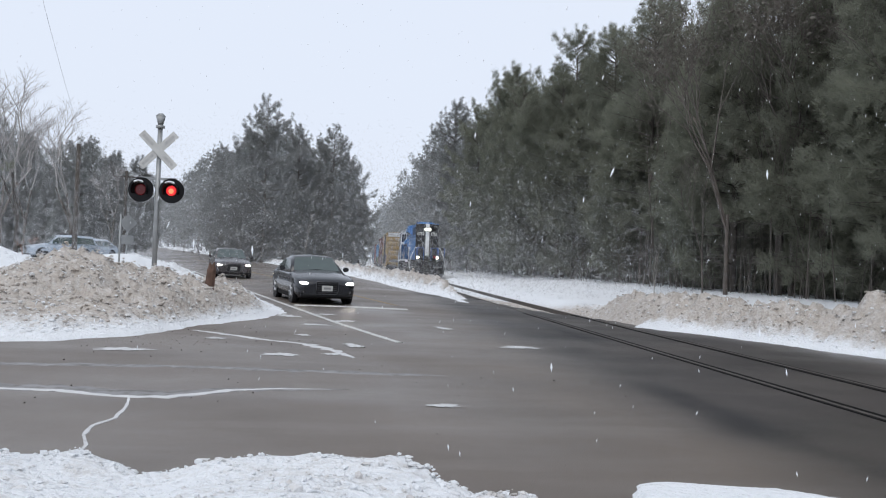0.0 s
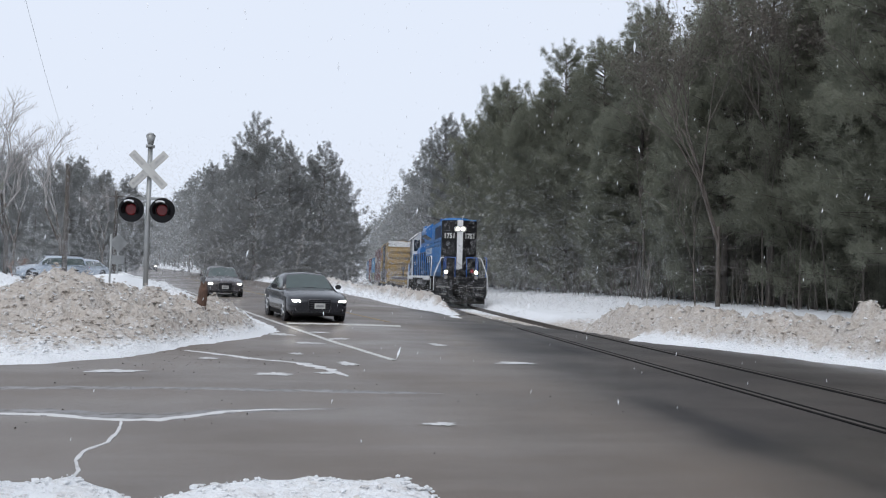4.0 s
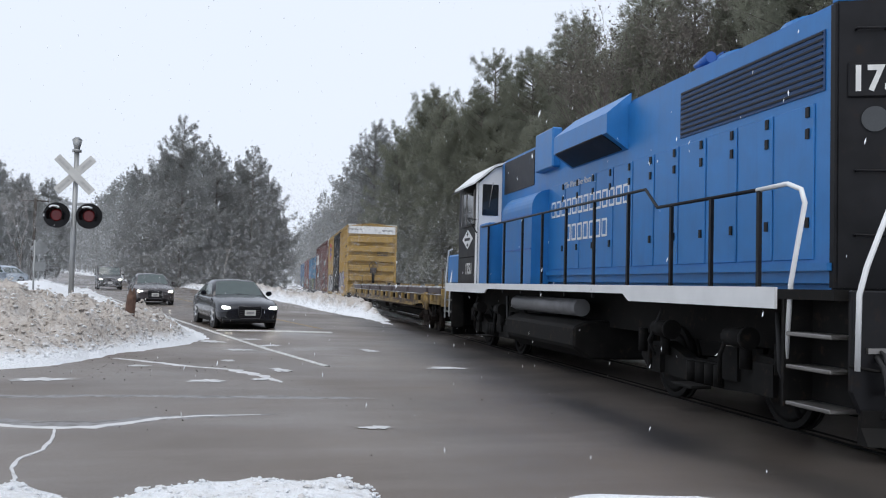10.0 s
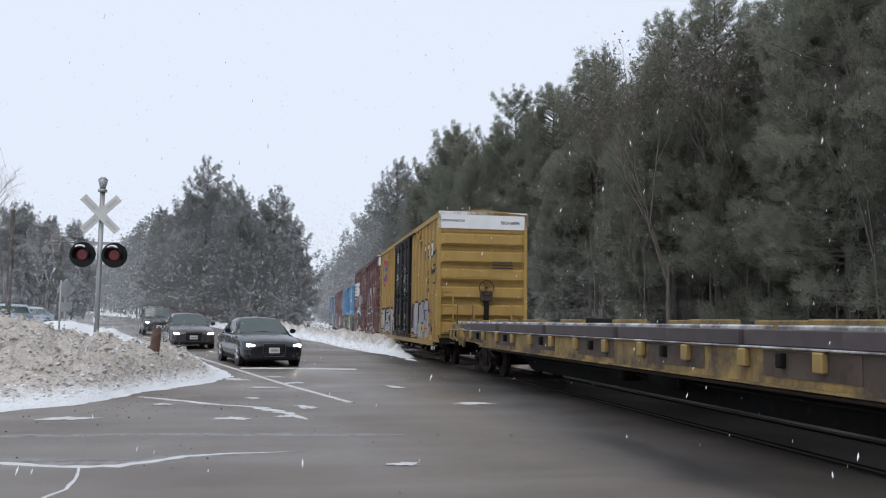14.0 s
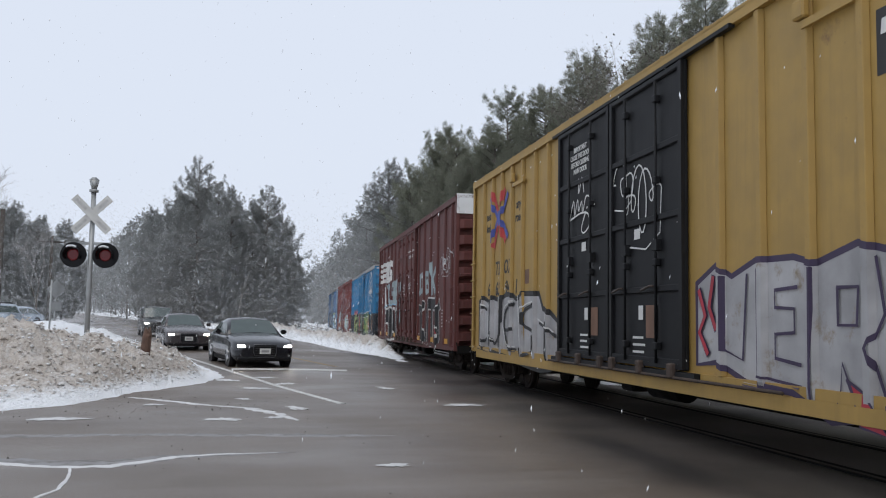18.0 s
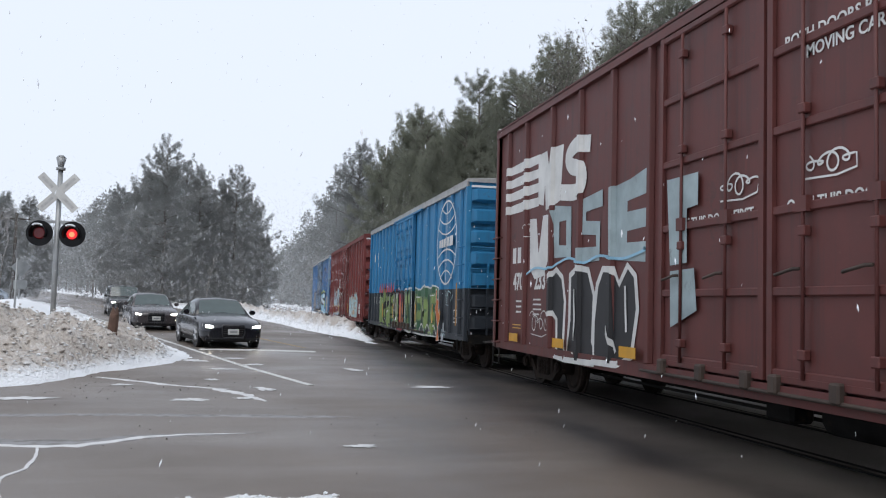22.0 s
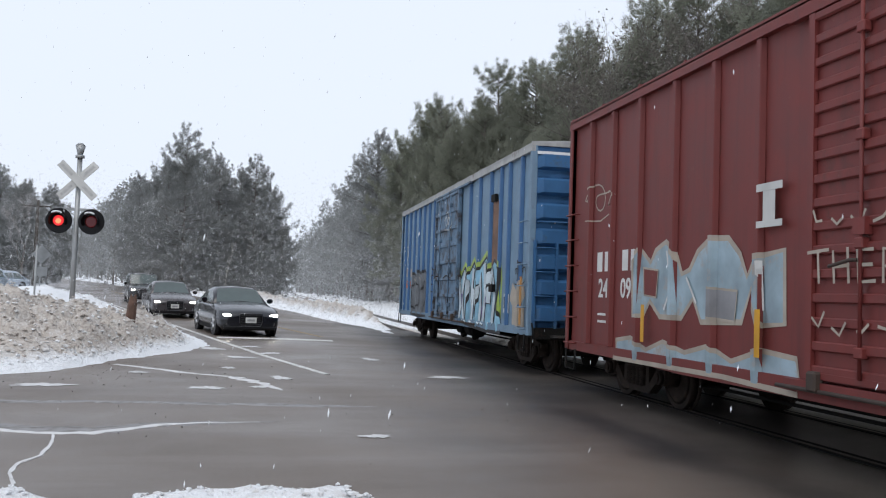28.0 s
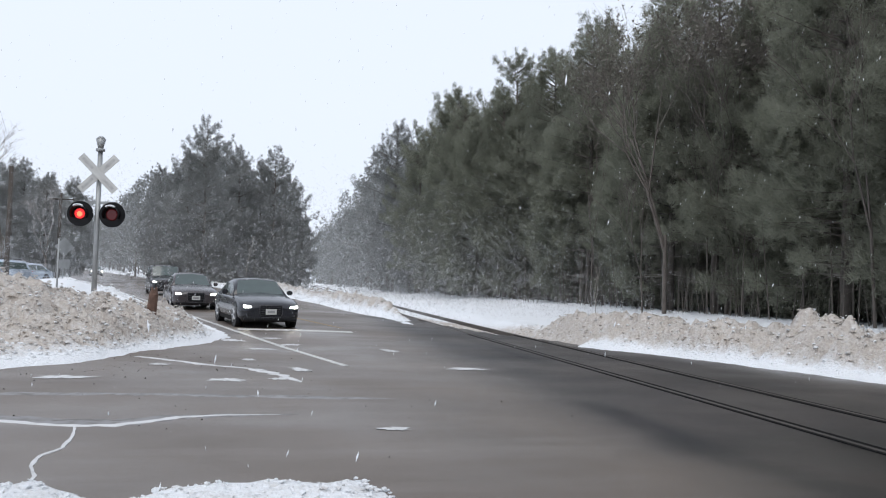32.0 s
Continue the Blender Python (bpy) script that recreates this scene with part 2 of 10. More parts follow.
def let_light_through(m, color, amount):
    """Thin needles pass part of the light on to what stands behind them."""
    n, l, b = link_nodes(m)
    tr, mx, out = n.new("ShaderNodeBsdfTranslucent"), n.new("ShaderNodeMixShader"), n["Material Output"]
    tr.inputs["Color"].default_value = (*color, 1)
    mx.inputs["Fac"].default_value = amount
    l.new(b.outputs["BSDF"], mx.inputs[1]), l.new(tr.outputs["BSDF"], mx.inputs[2]), l.new(mx.outputs["Shader"], out.inputs["Surface"])


let_light_through(M_PINE, (0.27, 0.285, 0.21), 0.48)
let_light_through(M_HAZYPINE, (0.36, 0.37, 0.36), 0.48)
# ---------------------------------------------------------------- plan: track, road, ground heights
TRACK_X, TRACK_K = 6.66, 0.414e-3          # centre of the track and its slow bend
GAUGE = 1.507


def track_x(y):
    return TRACK_X + TRACK_K * (max(0.0, min(y, 60) - 12) ** 2 / 2 + 48 * max(0.0, y - 60))


def tracks_x(y):
    return TRACK_X + TRACK_K * (np.maximum(0, np.minimum(y, 60) - 12) ** 2 / 2 + 48 * np.maximum(0, y - 60))


def track_turn(y):
    return -math.degrees(math.atan(TRACK_K * max(0.0, min(y, 60) - 12)))


def edge_x(y):
    """The road's painted edge line."""
    return 1.21 - 0.255 * (y - 16)


def smooth(a, b, v):
    t = np.clip((v - a) / (b - a), 0, 1)
    return t * t * (3 - 2 * t)


def vnoise(x, y, seed=0):
    """Smooth value noise on arrays."""
    rng = np.random.RandomState(seed)
    tab = rng.rand(256, 256)
    xi, yi = np.floor(x).astype(int), np.floor(y).astype(int)
    fx, fy = x - xi, y - yi
    fx, fy = fx * fx * (3 - 2 * fx), fy * fy * (3 - 2 * fy)
    a, b = tab[xi % 256, yi % 256], tab[(xi + 1) % 256, yi % 256]
    c, d = tab[xi % 256, (yi + 1) % 256], tab[(xi + 1) % 256, (yi + 1) % 256]
    return (a * (1 - fx) + b * fx) * (1 - fy) + (c * (1 - fx) + d * fx) * fy - 0.5


def fbm(x, y, scale, octaves=4, seed=0):
    v, amp = 0, 1.0
    for o in range(octaves):
        v = v + amp * vnoise(x * scale * 2 ** o + 13.7 * o, y * scale * 2 ** o + 7.1 * o, seed + o)
        amp *= 0.5
    return v


def rise(x, y):
    """The road climbs gently away from the crossing; the track stays level."""
    tx = tracks_x(y)
    return 0.0102 * np.maximum(0, y - 20) * smooth(1.2, 7.0, tx - x)


def left_edge(y):
    """x of the paved area's left edge."""
    return np.interp(y, [-60, 4.6, 6.4, 13.3, 13.6, 14.4, 15.9, 17.4, 19.9, 22.5, 25, 40, 60, 100, 400],
                     [-90, -90, -90, -90, -6.0, -4.1, -3.25, -2.66, -1.88, -1.0, -1.45, -5.5, -10.7, -21.2, -99])


def right_edge(y):
    return np.interp(y, [-60, 3, 9, 13.7, 17.45, 20.5, 24.2, 27, 31, 36, 50, 65, 100, 400],
                     [12, 11.8, 11.2, 10.5, 9.7, 8.35, 6.7, 5.6, 5.0, 4.6, 2.2, -1.4, -10.4, -87])


def near_edge(x):
    """y at which the paving begins before the camera."""
    return np.interp(x, [-90, -4, -1.3, -0.5, 0.1, 0.6, 1.0, 1.6, 2.2, 3.0, 3.6, 4.4, 12], [5.9, 5.9, 5.75, 5.6, 5.9, 5.7, 5.0, 4.4, 5.9, 6.0, 5.8, 4.0, 3.0])


def snow_height(x, y):
    """Height of the snow sheet: under the paving where it is cleared, banks and fields elsewhere. Returns the height and how dirty it is."""
    base = rise(x, y)
    inside = np.minimum(np.minimum(x - left_edge(y), right_edge(y) - x), y - near_edge(x))
    wob = 0.35 * fbm(x, y, 0.9, 3, 5)
    out = -inside + wob                                     # metres beyond the paving's edge
    lump = fbm(x, y, 2.2, 4, 11)
    fine = fbm(x, y, 7.0, 3, 21)
    z = 0.05 * smooth(0.0, 0.3, out) + 0.12 * smooth(0.2, 3.0, out)
    dirt = np.zeros_like(x)
    # ploughed mound beside the signal
    d = ((x + 5.6) / np.where(x < -5.6, 2.3, 4.6)) ** 2 + ((y - 20.0) / 4.4) ** 2
    m1 = 0.98 * np.exp(-d * 1.5)
    ax = x + 2.4 + 0.22 * (y - 21)
    m2 = 0.34 * np.exp(-(ax / 1.15) ** 2) * smooth(16.6, 18.5, y) * (1 - smooth(23.0, 26.0, y))
    m3 = 0.42 * np.exp(-((y - 19.5) / 2.6) ** 2) * smooth(5.5, 8.5, -x)
    left = np.maximum(np.maximum(m1, m2), m3) * smooth(0.05, 0.8, out) * (x < 1) * (y > 12)
    # bank beyond the track
    rt = (x > 6) * (y < 47) * smooth(0.05, 0.8, out)
    bx = x - right_edge(y)
    right = rt * (0.62 + 0.5 * fbm(x * 0.5, y, 0.55, 3, 31)) * np.exp(-((bx - 1.45) / 1.35) ** 2)
    # wedge between road and track
    wd = (x > -12) * (x < 7) * (y > 26) * (y < 110)
    tx = tracks_x(y)
    mid = (right_edge(y) + tx - 1.0) / 2
    wedge = wd * 0.62 * np.exp(-((x - right_edge(y) - 1.0) / 0.8) ** 2) * smooth(31, 40, y) * smooth(0.15, 1.0, out) * (1 - 0.5 * smooth(60, 90, y))
    # road's left verge
    verge = (x < 0) * (y > 24) * 0.35 * np.exp(-((x - left_edge(y) + 1.6) / 1.0) ** 2) * smooth(0.1, 1.0, out)
    verge2 = (y > 26) * (0.98 * np.exp(-(((x + 7.8) / np.where(x < -7.8, 2.6, 1.5)) ** 2 + ((y - 34) / 4.0) ** 2)) + 1.15 * np.exp(-(((x + 15.6) / 1.8) ** 2 + ((y - 41) / 4) ** 2)) + 0.3 * np.exp(-(((x + 12.5) / 2.5) ** 2 + ((y - 50) / 6) ** 2)))
    # bank before the camera
    near = (y < 7) * (x < 1.6) * smooth(0.05, 0.5, out) * (0.27 + 0.12 * fbm(x, y, 0.8, 2, 41))
    near2 = (y < 7) * (x >= 1.6) * smooth(0.05, 0.5, out) * 0.0
    bank = left + right + wedge + verge
    z = z + bank * (1 + 0.28 * lump) + verge2 + near * (1 + 0.5 * lump) + near2 + np.clip(bank * 2, 0, 1) * (0.2 * lump + 0.26 * fine) + near * 0.22 * fine
    dirt = np.clip(left * 4.0 + right * 3.6 + wedge * 1.9 + verge * 1.2, 0, 1) * 0.9 + near * 1.6
    z = np.where(out > 0, z, -0.06)
    # track bed: snow dips between and beside the rails
    off = np.abs(x - tx)
    bed = smooth(1.0, 2.1, off)
    z = np.where((y > 22) & (off < 2.1), np.minimum(z, 0) * (1 - bed) + z * bed - 0.13 * (1 - bed), z)
    # forest floor
    z = z + 0.45 * smooth(2, 7, x - tx - 4) * (y > 5)
    return base + z, dirt


def grid_mesh(name, xs, ys, fn, material, keep=None):
    gx, gy = np.meshgrid(xs, ys)
    gz, extra = fn(gx.ravel(), gy.ravel())
    nx, ny = len(xs), len(ys)
    co = np.stack([gx.ravel(), gy.ravel(), gz], 1)
    i = np.arange(nx * ny).reshape(ny, nx)
    q = np.stack([i[:-1, :-1], i[:-1, 1:], i[1:, 1:], i[1:, :-1]], -1).reshape(-1, 4)
    if keep is not None:
        q = q[keep(co[q].mean(1))]
    me = bpy.data.meshes.new(name)
    me.from_pydata(co.tolist(), [], q.tolist())
    me.materials.append(material)
    at = me.attributes.new("soil", "FLOAT", "POINT")
    at.data.foreach_set("value", extra.astype(np.float32))
    me.polygons.foreach_set("use_smooth", [True] * len(me.polygons))
    return new(name, me)


def spread(*spans):
    out = []
    for a, b, step in spans:
        out += list(np.arange(a, b, step))
    return np.array(out + [spans[-1][1]])


# snow: clean white with soil and grit ploughed into the banks
M_SNOW = mat("snow", (0.80, 0.82, 0.84), 0.85, vary=0.04, scale=0.8)
n, l, b = link_nodes(M_SNOW)
att = n.new("ShaderNodeAttribute")
att.attribute_name = "soil"
tc = n.new("ShaderNodeTexCoord")
n1, n2 = n.new("ShaderNodeTexNoise"), n.new("ShaderNodeTexNoise")
n1.inputs["Scale"].default_value, n1.inputs["Detail"].default_value, n1.inputs["Roughness"].default_value = 5.5, 12, 0.8
n2.inputs["Scale"].default_value, n2.inputs["Detail"].default_value = 18, 8
l.new(tc.outputs["Object"], n1.inputs["Vector"]), l.new(tc.outputs["Object"], n2.inputs["Vector"])
ma = n.new("ShaderNodeMath")
ma.operation = "MULTIPLY_ADD"
ma.inputs[1].default_value, ma.inputs[2].default_value = 0.62, -0.42
l.new(att.outputs["Fac"], ma.inputs[0])
ad = n.new("ShaderNodeMath")
ad.operation = "ADD"
l.new(ma.outputs["Value"], ad.inputs[0]), l.new(n1.outputs["Fac"], ad.inputs[1])
mr = n.new("ShaderNodeMapRange")
mr.inputs["From Min"].default_value, mr.inputs["From Max"].default_value = 0.26, 0.66
mr.inputs["To Max"].default_value = 0.95
l.new(ad.outputs["Value"], mr.inputs["Value"])
soil = n.new("ShaderNodeMix")
soil.data_type = "RGBA"
soil.inputs["A"].default_value, soil.inputs["B"].default_value = (0.66, 0.605, 0.545, 1), (0.27, 0.225, 0.185, 1)
l.new(n2.outputs["Fac"], soil.inputs["Factor"])
mx = n.new("ShaderNodeMix")
mx.data_type = "RGBA"
l.new(mr.outputs["Result"], mx.inputs["Factor"])
l.new(b.inputs["Base Color"].links[0].from_socket, mx.inputs["A"]), l.new(soil.outputs["Result"], mx.inputs["B"])
l.new(mx.outputs["Result"], b.inputs["Base Color"])
bp = n.new("ShaderNodeBump")
bp.inputs["Strength"].default_value, bp.inputs["Distance"].default_value = 0.8, 0.08
l.new(n2.outputs["Fac"], bp.inputs["Height"]), l.new(bp.outputs["Normal"], b.inputs["Normal"])

GX = spread((-1500, -300, 150), (-300, -100, 25), (-100, -30, 4), (-30, -10, 0.6), (-10, 4, 0.11), (4, 14, 0.14), (14, 30, 0.8), (30, 100, 6), (100, 400, 30), (400, 1500, 150))
GY = spread((-1000, -100, 100), (-100, -10, 10), (-10, 4, 1.0), (4, 8, 0.1), (8, 13, 0.5), (13, 30, 0.11), (30, 50, 0.3), (50, 120, 1.2), (120, 300, 8), (300, 1500, 100))
ground = grid_mesh("ground", GX, GY, snow_height, M_SNOW)
tagged(ground, "snow-covered ground with dirty ploughed banks", "ground", kind="structure")

# paving: wet grey-brown asphalt
M_ROAD = mat("wet_asphalt", (0.124, 0.099, 0.079), 0.4, vary=0.15, scale=0.35, bump=0.25, bump_scale=90)
n, l, b = link_nodes(M_ROAD)
tc = n.new("ShaderNodeTexCoord")
wet = n.new("ShaderNodeTexNoise")
wet.inputs["Scale"].default_value, wet.inputs["Detail"].default_value = 0.22, 4
l.new(tc.outputs["Object"], wet.inputs["Vector"])
wr = n.new("ShaderNodeMapRange")
wr.inputs["From Min"].default_value, wr.inputs["From Max"].default_value = 0.35, 0.65
wr.inputs["To Min"].default_value, wr.inputs["To Max"].default_value = 0.3, 0.58
l.new(wet.outputs["Fac"], wr.inputs["Value"])
att = n.new("ShaderNodeAttribute")
att.attribute_name = "soil"
sub = n.new("ShaderNodeMath")
sub.operation = "MULTIPLY_ADD"
sub.inputs[1].default_value = 0.02
l.new(att.outputs["Fac"], sub.inputs[0]), l.new(wr.outputs["Result"], sub.inputs[2]), l.new(sub.outputs["Value"], b.inputs["Roughness"])
dk = n.new("ShaderNodeMix")
dk.data_type = "RGBA"
dk.inputs["B"].default_value = (0.0145, 0.015, 0.0165, 1)
l.new(att.outputs["Fac"], dk.inputs["Factor"]), l.new(b.inputs["Base Color"].links[0].from_socket, dk.inputs["A"]), l.new(dk.outputs["Result"], b.inputs["Base Color"])

over = n.new("ShaderNodeMapRange")
over.inputs["From Min"].default_value, over.inputs["From Max"].default_value = 0.45, 1.0
over.inputs["To Min"].default_value, over.inputs["To Max"].default_value = 0.5, 0.12
l.new(att.outputs["Fac"], over.inputs["Value"]), l.new(over.outputs["Result"], b.inputs["Specular IOR Level"])
# pale salt film in long streaks across the lanes
sm, sn, sr, sx = n.new("ShaderNodeMapping"), n.new("ShaderNodeTexNoise"), n.new("ShaderNodeMapRange"), n.new("ShaderNodeMix")
sm.inputs["Scale"].default_value = (0.22, 1.1, 1)
sn.inputs["Scale"].default_value, sn.inputs["Detail"].default_value, sn.inputs["Roughness"].default_value = 0.9, 7, 0.6
sr.inputs["From Min"].default_value, sr.inputs["From Max"].default_value, sr.inputs["To Max"].default_value = 0.5, 0.78, 0.6
sx.data_type = "RGBA"
sx.inputs["B"].default_value = (0.22, 0.198, 0.18, 1)
l.new(tc.outputs["Object"], sm.inputs["Vector"]), l.new(sm.outputs["Vector"], sn.inputs["Vector"]), l.new(sn.outputs["Fac"], sr.inputs["Value"])
dry, film = n.new("ShaderNodeMath"), n.new("ShaderNodeMath")     # no salt where the asphalt is soaked or painted darker
dry.operation, film.operation, dry.inputs[0].default_value, dry.use_clamp = "SUBTRACT", "MULTIPLY", 1.0, True
l.new(att.outputs["Fac"], dry.inputs[1]), l.new(dry.outputs["Value"], film.inputs[0]), l.new(sr.outputs["Result"], film.inputs[1])
l.new(film.outputs["Value"], sx.inputs["Factor"]), l.new(dk.outputs["Result"], sx.inputs["A"]), l.new(sx.outputs["Result"], b.inputs["Base Color"])


def road_height(x, y):
    # how dark the asphalt is: soaked beside and between the rails, plus painted shade of the train
    w = 0.88 * np.exp(-((x - 4.25 - 0.4 * fbm(x, y, 0.5, 2, 3)) / 0.62) ** 2) * smooth(3.5, 6, y) * (1 - smooth(10.5, 14, y))
    w = np.maximum(w, 0.85 * np.exp(-((x - 5.35) / 0.55) ** 2) * smooth(13, 17, y) * (1 - smooth(24, 28, y)))
    w = np.maximum(w, 0.55 * np.exp(-((x - 7.9) / 0.8) ** 2) * (1 - smooth(18, 22, y)))
    w = np.maximum(w, 0.65 * np.exp(-((x - 6.6) / 1.0) ** 2) * (1 - smooth(22, 28, y)))
    # broad darkening towards the track, the passing train's shade put into the colour
    w = np.maximum(w, 0.7 * smooth(2.7, 4.4, x))
    w = np.maximum(w, 0.08 * smooth(20, 30, y))
    return rise(x, y), np.clip(w + 0.25 * fbm(x, y, 0.6, 3, 8) * smooth(1.0, 4.0, x), 0, 1)


def road_keep(c):
    inside = np.minimum(np.minimum(c[:, 0] - left_edge(c[:, 1]), right_edge(c[:, 1]) - c[:, 0]), c[:, 1] - near_edge(c[:, 0]))
    return inside > -1.2


road = grid_mesh("road", spread((-90, -30, 3), (-30, -6, 0.5), (-6, 13, 0.25)), spread((2, 32, 0.25), (32, 80, 0.5), (80, 400, 4)), road_height, M_ROAD, road_keep)
tagged(road, "wet grey asphalt road and crossing, partly iced", "road", kind="structure")
# ---------------------------------------------------------------- building kit
def box(bm, x0, x1, y0, y1, z0, z1, mi=0):
    v = [bm.verts.new(p) for p in ((x0, y0, z0), (x1, y0, z0), (x1, y1, z0), (x0, y1, z0), (x0, y0, z1), (x1, y0, z1), (x1, y1, z1), (x0, y1, z1))]
    fs = []
    for q in ((3, 2, 1, 0), (4, 5, 6, 7), (0, 1, 5, 4), (1, 2, 6, 5), (2, 3, 7, 6), (3, 0, 4, 7)):
        f = bm.faces.new([v[i] for i in q])
        f.material_index = mi
        fs.append(f)
    return v


def boxes(*bs):
    bm = bmesh.new()
    for b in bs:
        box(bm, *b)
    return bm


def bevel(bm, w=0.02, seg=1):
    bmesh.ops.bevel(bm, geom=bm.edges[:], offset=w, segments=seg, affect="EDGES", clamp_overlap=True)
    return bm


def rod(bm, p0, p1, r0, r1=None, seg=8, caps=True, mi=0):
    r1 = r0 if r1 is None else r1
    p0, p1 = Vector(p0), Vector(p1)
    d = (p1 - p0).normalized()
    a = d.orthogonal().normalized()
    b = d.cross(a)
    rings = []
    for p, r in ((p0, r0), (p1, r1)):
        rings.append([bm.verts.new(p + r * (math.cos(t) * a + math.sin(t) * b)) for t in [2 * math.pi * i / seg for i in range(seg)]])
    for i in range(seg):
        f = bm.faces.new((rings[0][i], rings[0][(i + 1) % seg], rings[1][(i + 1) % seg], rings[1][i]))
        f.smooth, f.material_index = True, mi
    if caps:
        bm.faces.new(rings[0][::-1]).material_index = mi
        bm.faces.new(rings[1]).material_index = mi
    return bm


def pipe(points, r, seg=6, bm=None):
    """A bent pipe through the points, with rings at each bend."""
    bm = bm or bmesh.new()
    pts = [Vector(p) for p in points]
    rings, a = [], None
    for i, p in enumerate(pts):
        d = ((pts[min(i + 1, len(pts) - 1)] - p).normalized() + (p - pts[max(i - 1, 0)]).normalized()).normalized()
        a = d.orthogonal().normalized() if a is None else (a - d * a.dot(d)).normalized()
        b = d.cross(a)
        rings.append([bm.verts.new(p + r * (math.cos(t) * a + math.sin(t) * b)) for t in [2 * math.pi * k / seg for k in range(seg)]])
    for q, w in zip(rings, rings[1:]):
        for k in range(seg):
            bm.faces.new((q[k], q[(k + 1) % seg], w[(k + 1) % seg], w[k])).smooth = True
    bm.faces.new(rings[0][::-1]), bm.faces.new(rings[-1])
    return bm


def prism(outline, x0, x1, axis="x", bm=None, mi=0):
    """An outline in two axes, pushed out along the third."""
    bm = bm or bmesh.new()

    def put(a, b, c):
        return {"x": (c, a, b), "y": (a, c, b), "z": (a, b, c)}[axis]
    lo = [bm.verts.new(put(a, b, x0)) for a, b in outline]
    hi = [bm.verts.new(put(a, b, x1)) for a, b in outline]
    k = len(lo)
    fs = [bm.faces.new(lo), bm.faces.new(hi[::-1])]
    fs += [bm.faces.new((lo[i], hi[i], hi[(i + 1) % k], lo[(i + 1) % k])) for i in range(k)]
    for f in fs:
        f.material_index = mi
    bmesh.ops.recalc_face_normals(bm, faces=fs)
    return bm


def mesh_of(name, bm, *materials):
    me = bpy.data.meshes.new(name)
    bmesh.ops.recalc_face_normals(bm, faces=bm.faces[:])
    bm.to_mesh(me)
    bm.free()
    for m in materials:
        me.materials.append(m)
    return me


def part(name, bm, material, parent, label="", at=None):
    """One mesh object under a thing or a part."""
    mats = material if isinstance(material, (tuple, list)) else (material,)
    ob = new(name, bm if isinstance(bm, bpy.types.Mesh) else mesh_of(name, bm, *mats))
    ob.parent = parent
    if at is not None:
        ob.matrix_basis = at
    return tagged(ob, label)


def thing(name, label, category, m=None, group=""):
    ob = new(name)
    ob.empty_display_size = 0.2
    if m is not None:
        ob.matrix_basis = m
    return tagged(ob, label, category, group)


def single(name, bm, material, label, category, m=None, group="", kind=""):
    mats = material if isinstance(material, (tuple, list)) else (material,)
    ob = new(name, mesh_of(name, bm, *mats))
    if m is not None:
        ob.matrix_basis = m
    return tagged(ob, label, category, group, kind)


def lettering(text, size, m, material, parent, name="lettering", label="", squeeze=1.0, shear=0.0, align="CENTER", bold=0.018):
    """Raised lettering in the built-in font."""
    cu = bpy.data.curves.new("lettering", "FONT")
    cu.body, cu.size, cu.extrude, cu.align_x, cu.align_y, cu.shear = text, size, 0.002, align, "CENTER", shear
    cu.resolution_u, cu.offset = 3, size * bold
    tmp = bpy.data.objects.new("lettering_tmp", cu)
    me = bpy.data.meshes.new_from_object(tmp)
    bpy.data.objects.remove(tmp)
    me.transform(Matrix.Diagonal((squeeze, 1, 1, 1)))
    me.materials.clear()
    me.materials.append(material)
    return part(name, me, material, parent, label, m)


SIDE = Matrix(((0, 0, -1, 0), (-1, 0, 0, 0), (0, 1, 0, 0), (0, 0, 0, 1)))     # writing on a wall that faces -x
FRONT = Matrix(((1, 0, 0, 0), (0, 0, -1, 0), (0, 1, 0, 0), (0, 0, 0, 1)))     # writing on a wall that faces -y


def on_side(x, y, z):
    return Matrix.Translation((x, y, z)) @ SIDE


def on_front(x, y, z):
    return Matrix.Translation((x, y, z)) @ FRONT


M_PAINTWHITE = mat("stencil_white", (0.62, 0.62, 0.6), 0.6, vary=0.12)
M_PAINTBLACK = mat("stencil_black", (0.02, 0.02, 0.022), 0.6)
M_TAGGREY = mat("spray_silver", (0.42, 0.42, 0.43), 0.5, vary=0.2)
M_TAGTEAL = mat("spray_pale_teal", (0.36, 0.48, 0.5), 0.55, vary=0.15)
M_TAGCYAN = mat("spray_light_blue", (0.26, 0.48, 0.62), 0.55, vary=0.15)
M_TAGGREEN = mat("spray_lime", (0.22, 0.30, 0.11), 0.55, vary=0.2)
M_TAGGREEN2 = mat("spray_dark_green", (0.05, 0.13, 0.07), 0.55, vary=0.2)
M_TAGORANGE = mat("spray_orange", (0.55, 0.14, 0.03), 0.55, vary=0.2)
M_TAGRED = mat("spray_red", (0.38, 0.03, 0.05), 0.55, vary=0.15)
M_TAGTAN = mat("spray_tan", (0.38, 0.33, 0.27), 0.6, vary=0.2)
M_AMBER = mat("amber_reflector", (0.6, 0.30, 0.01), 0.4)


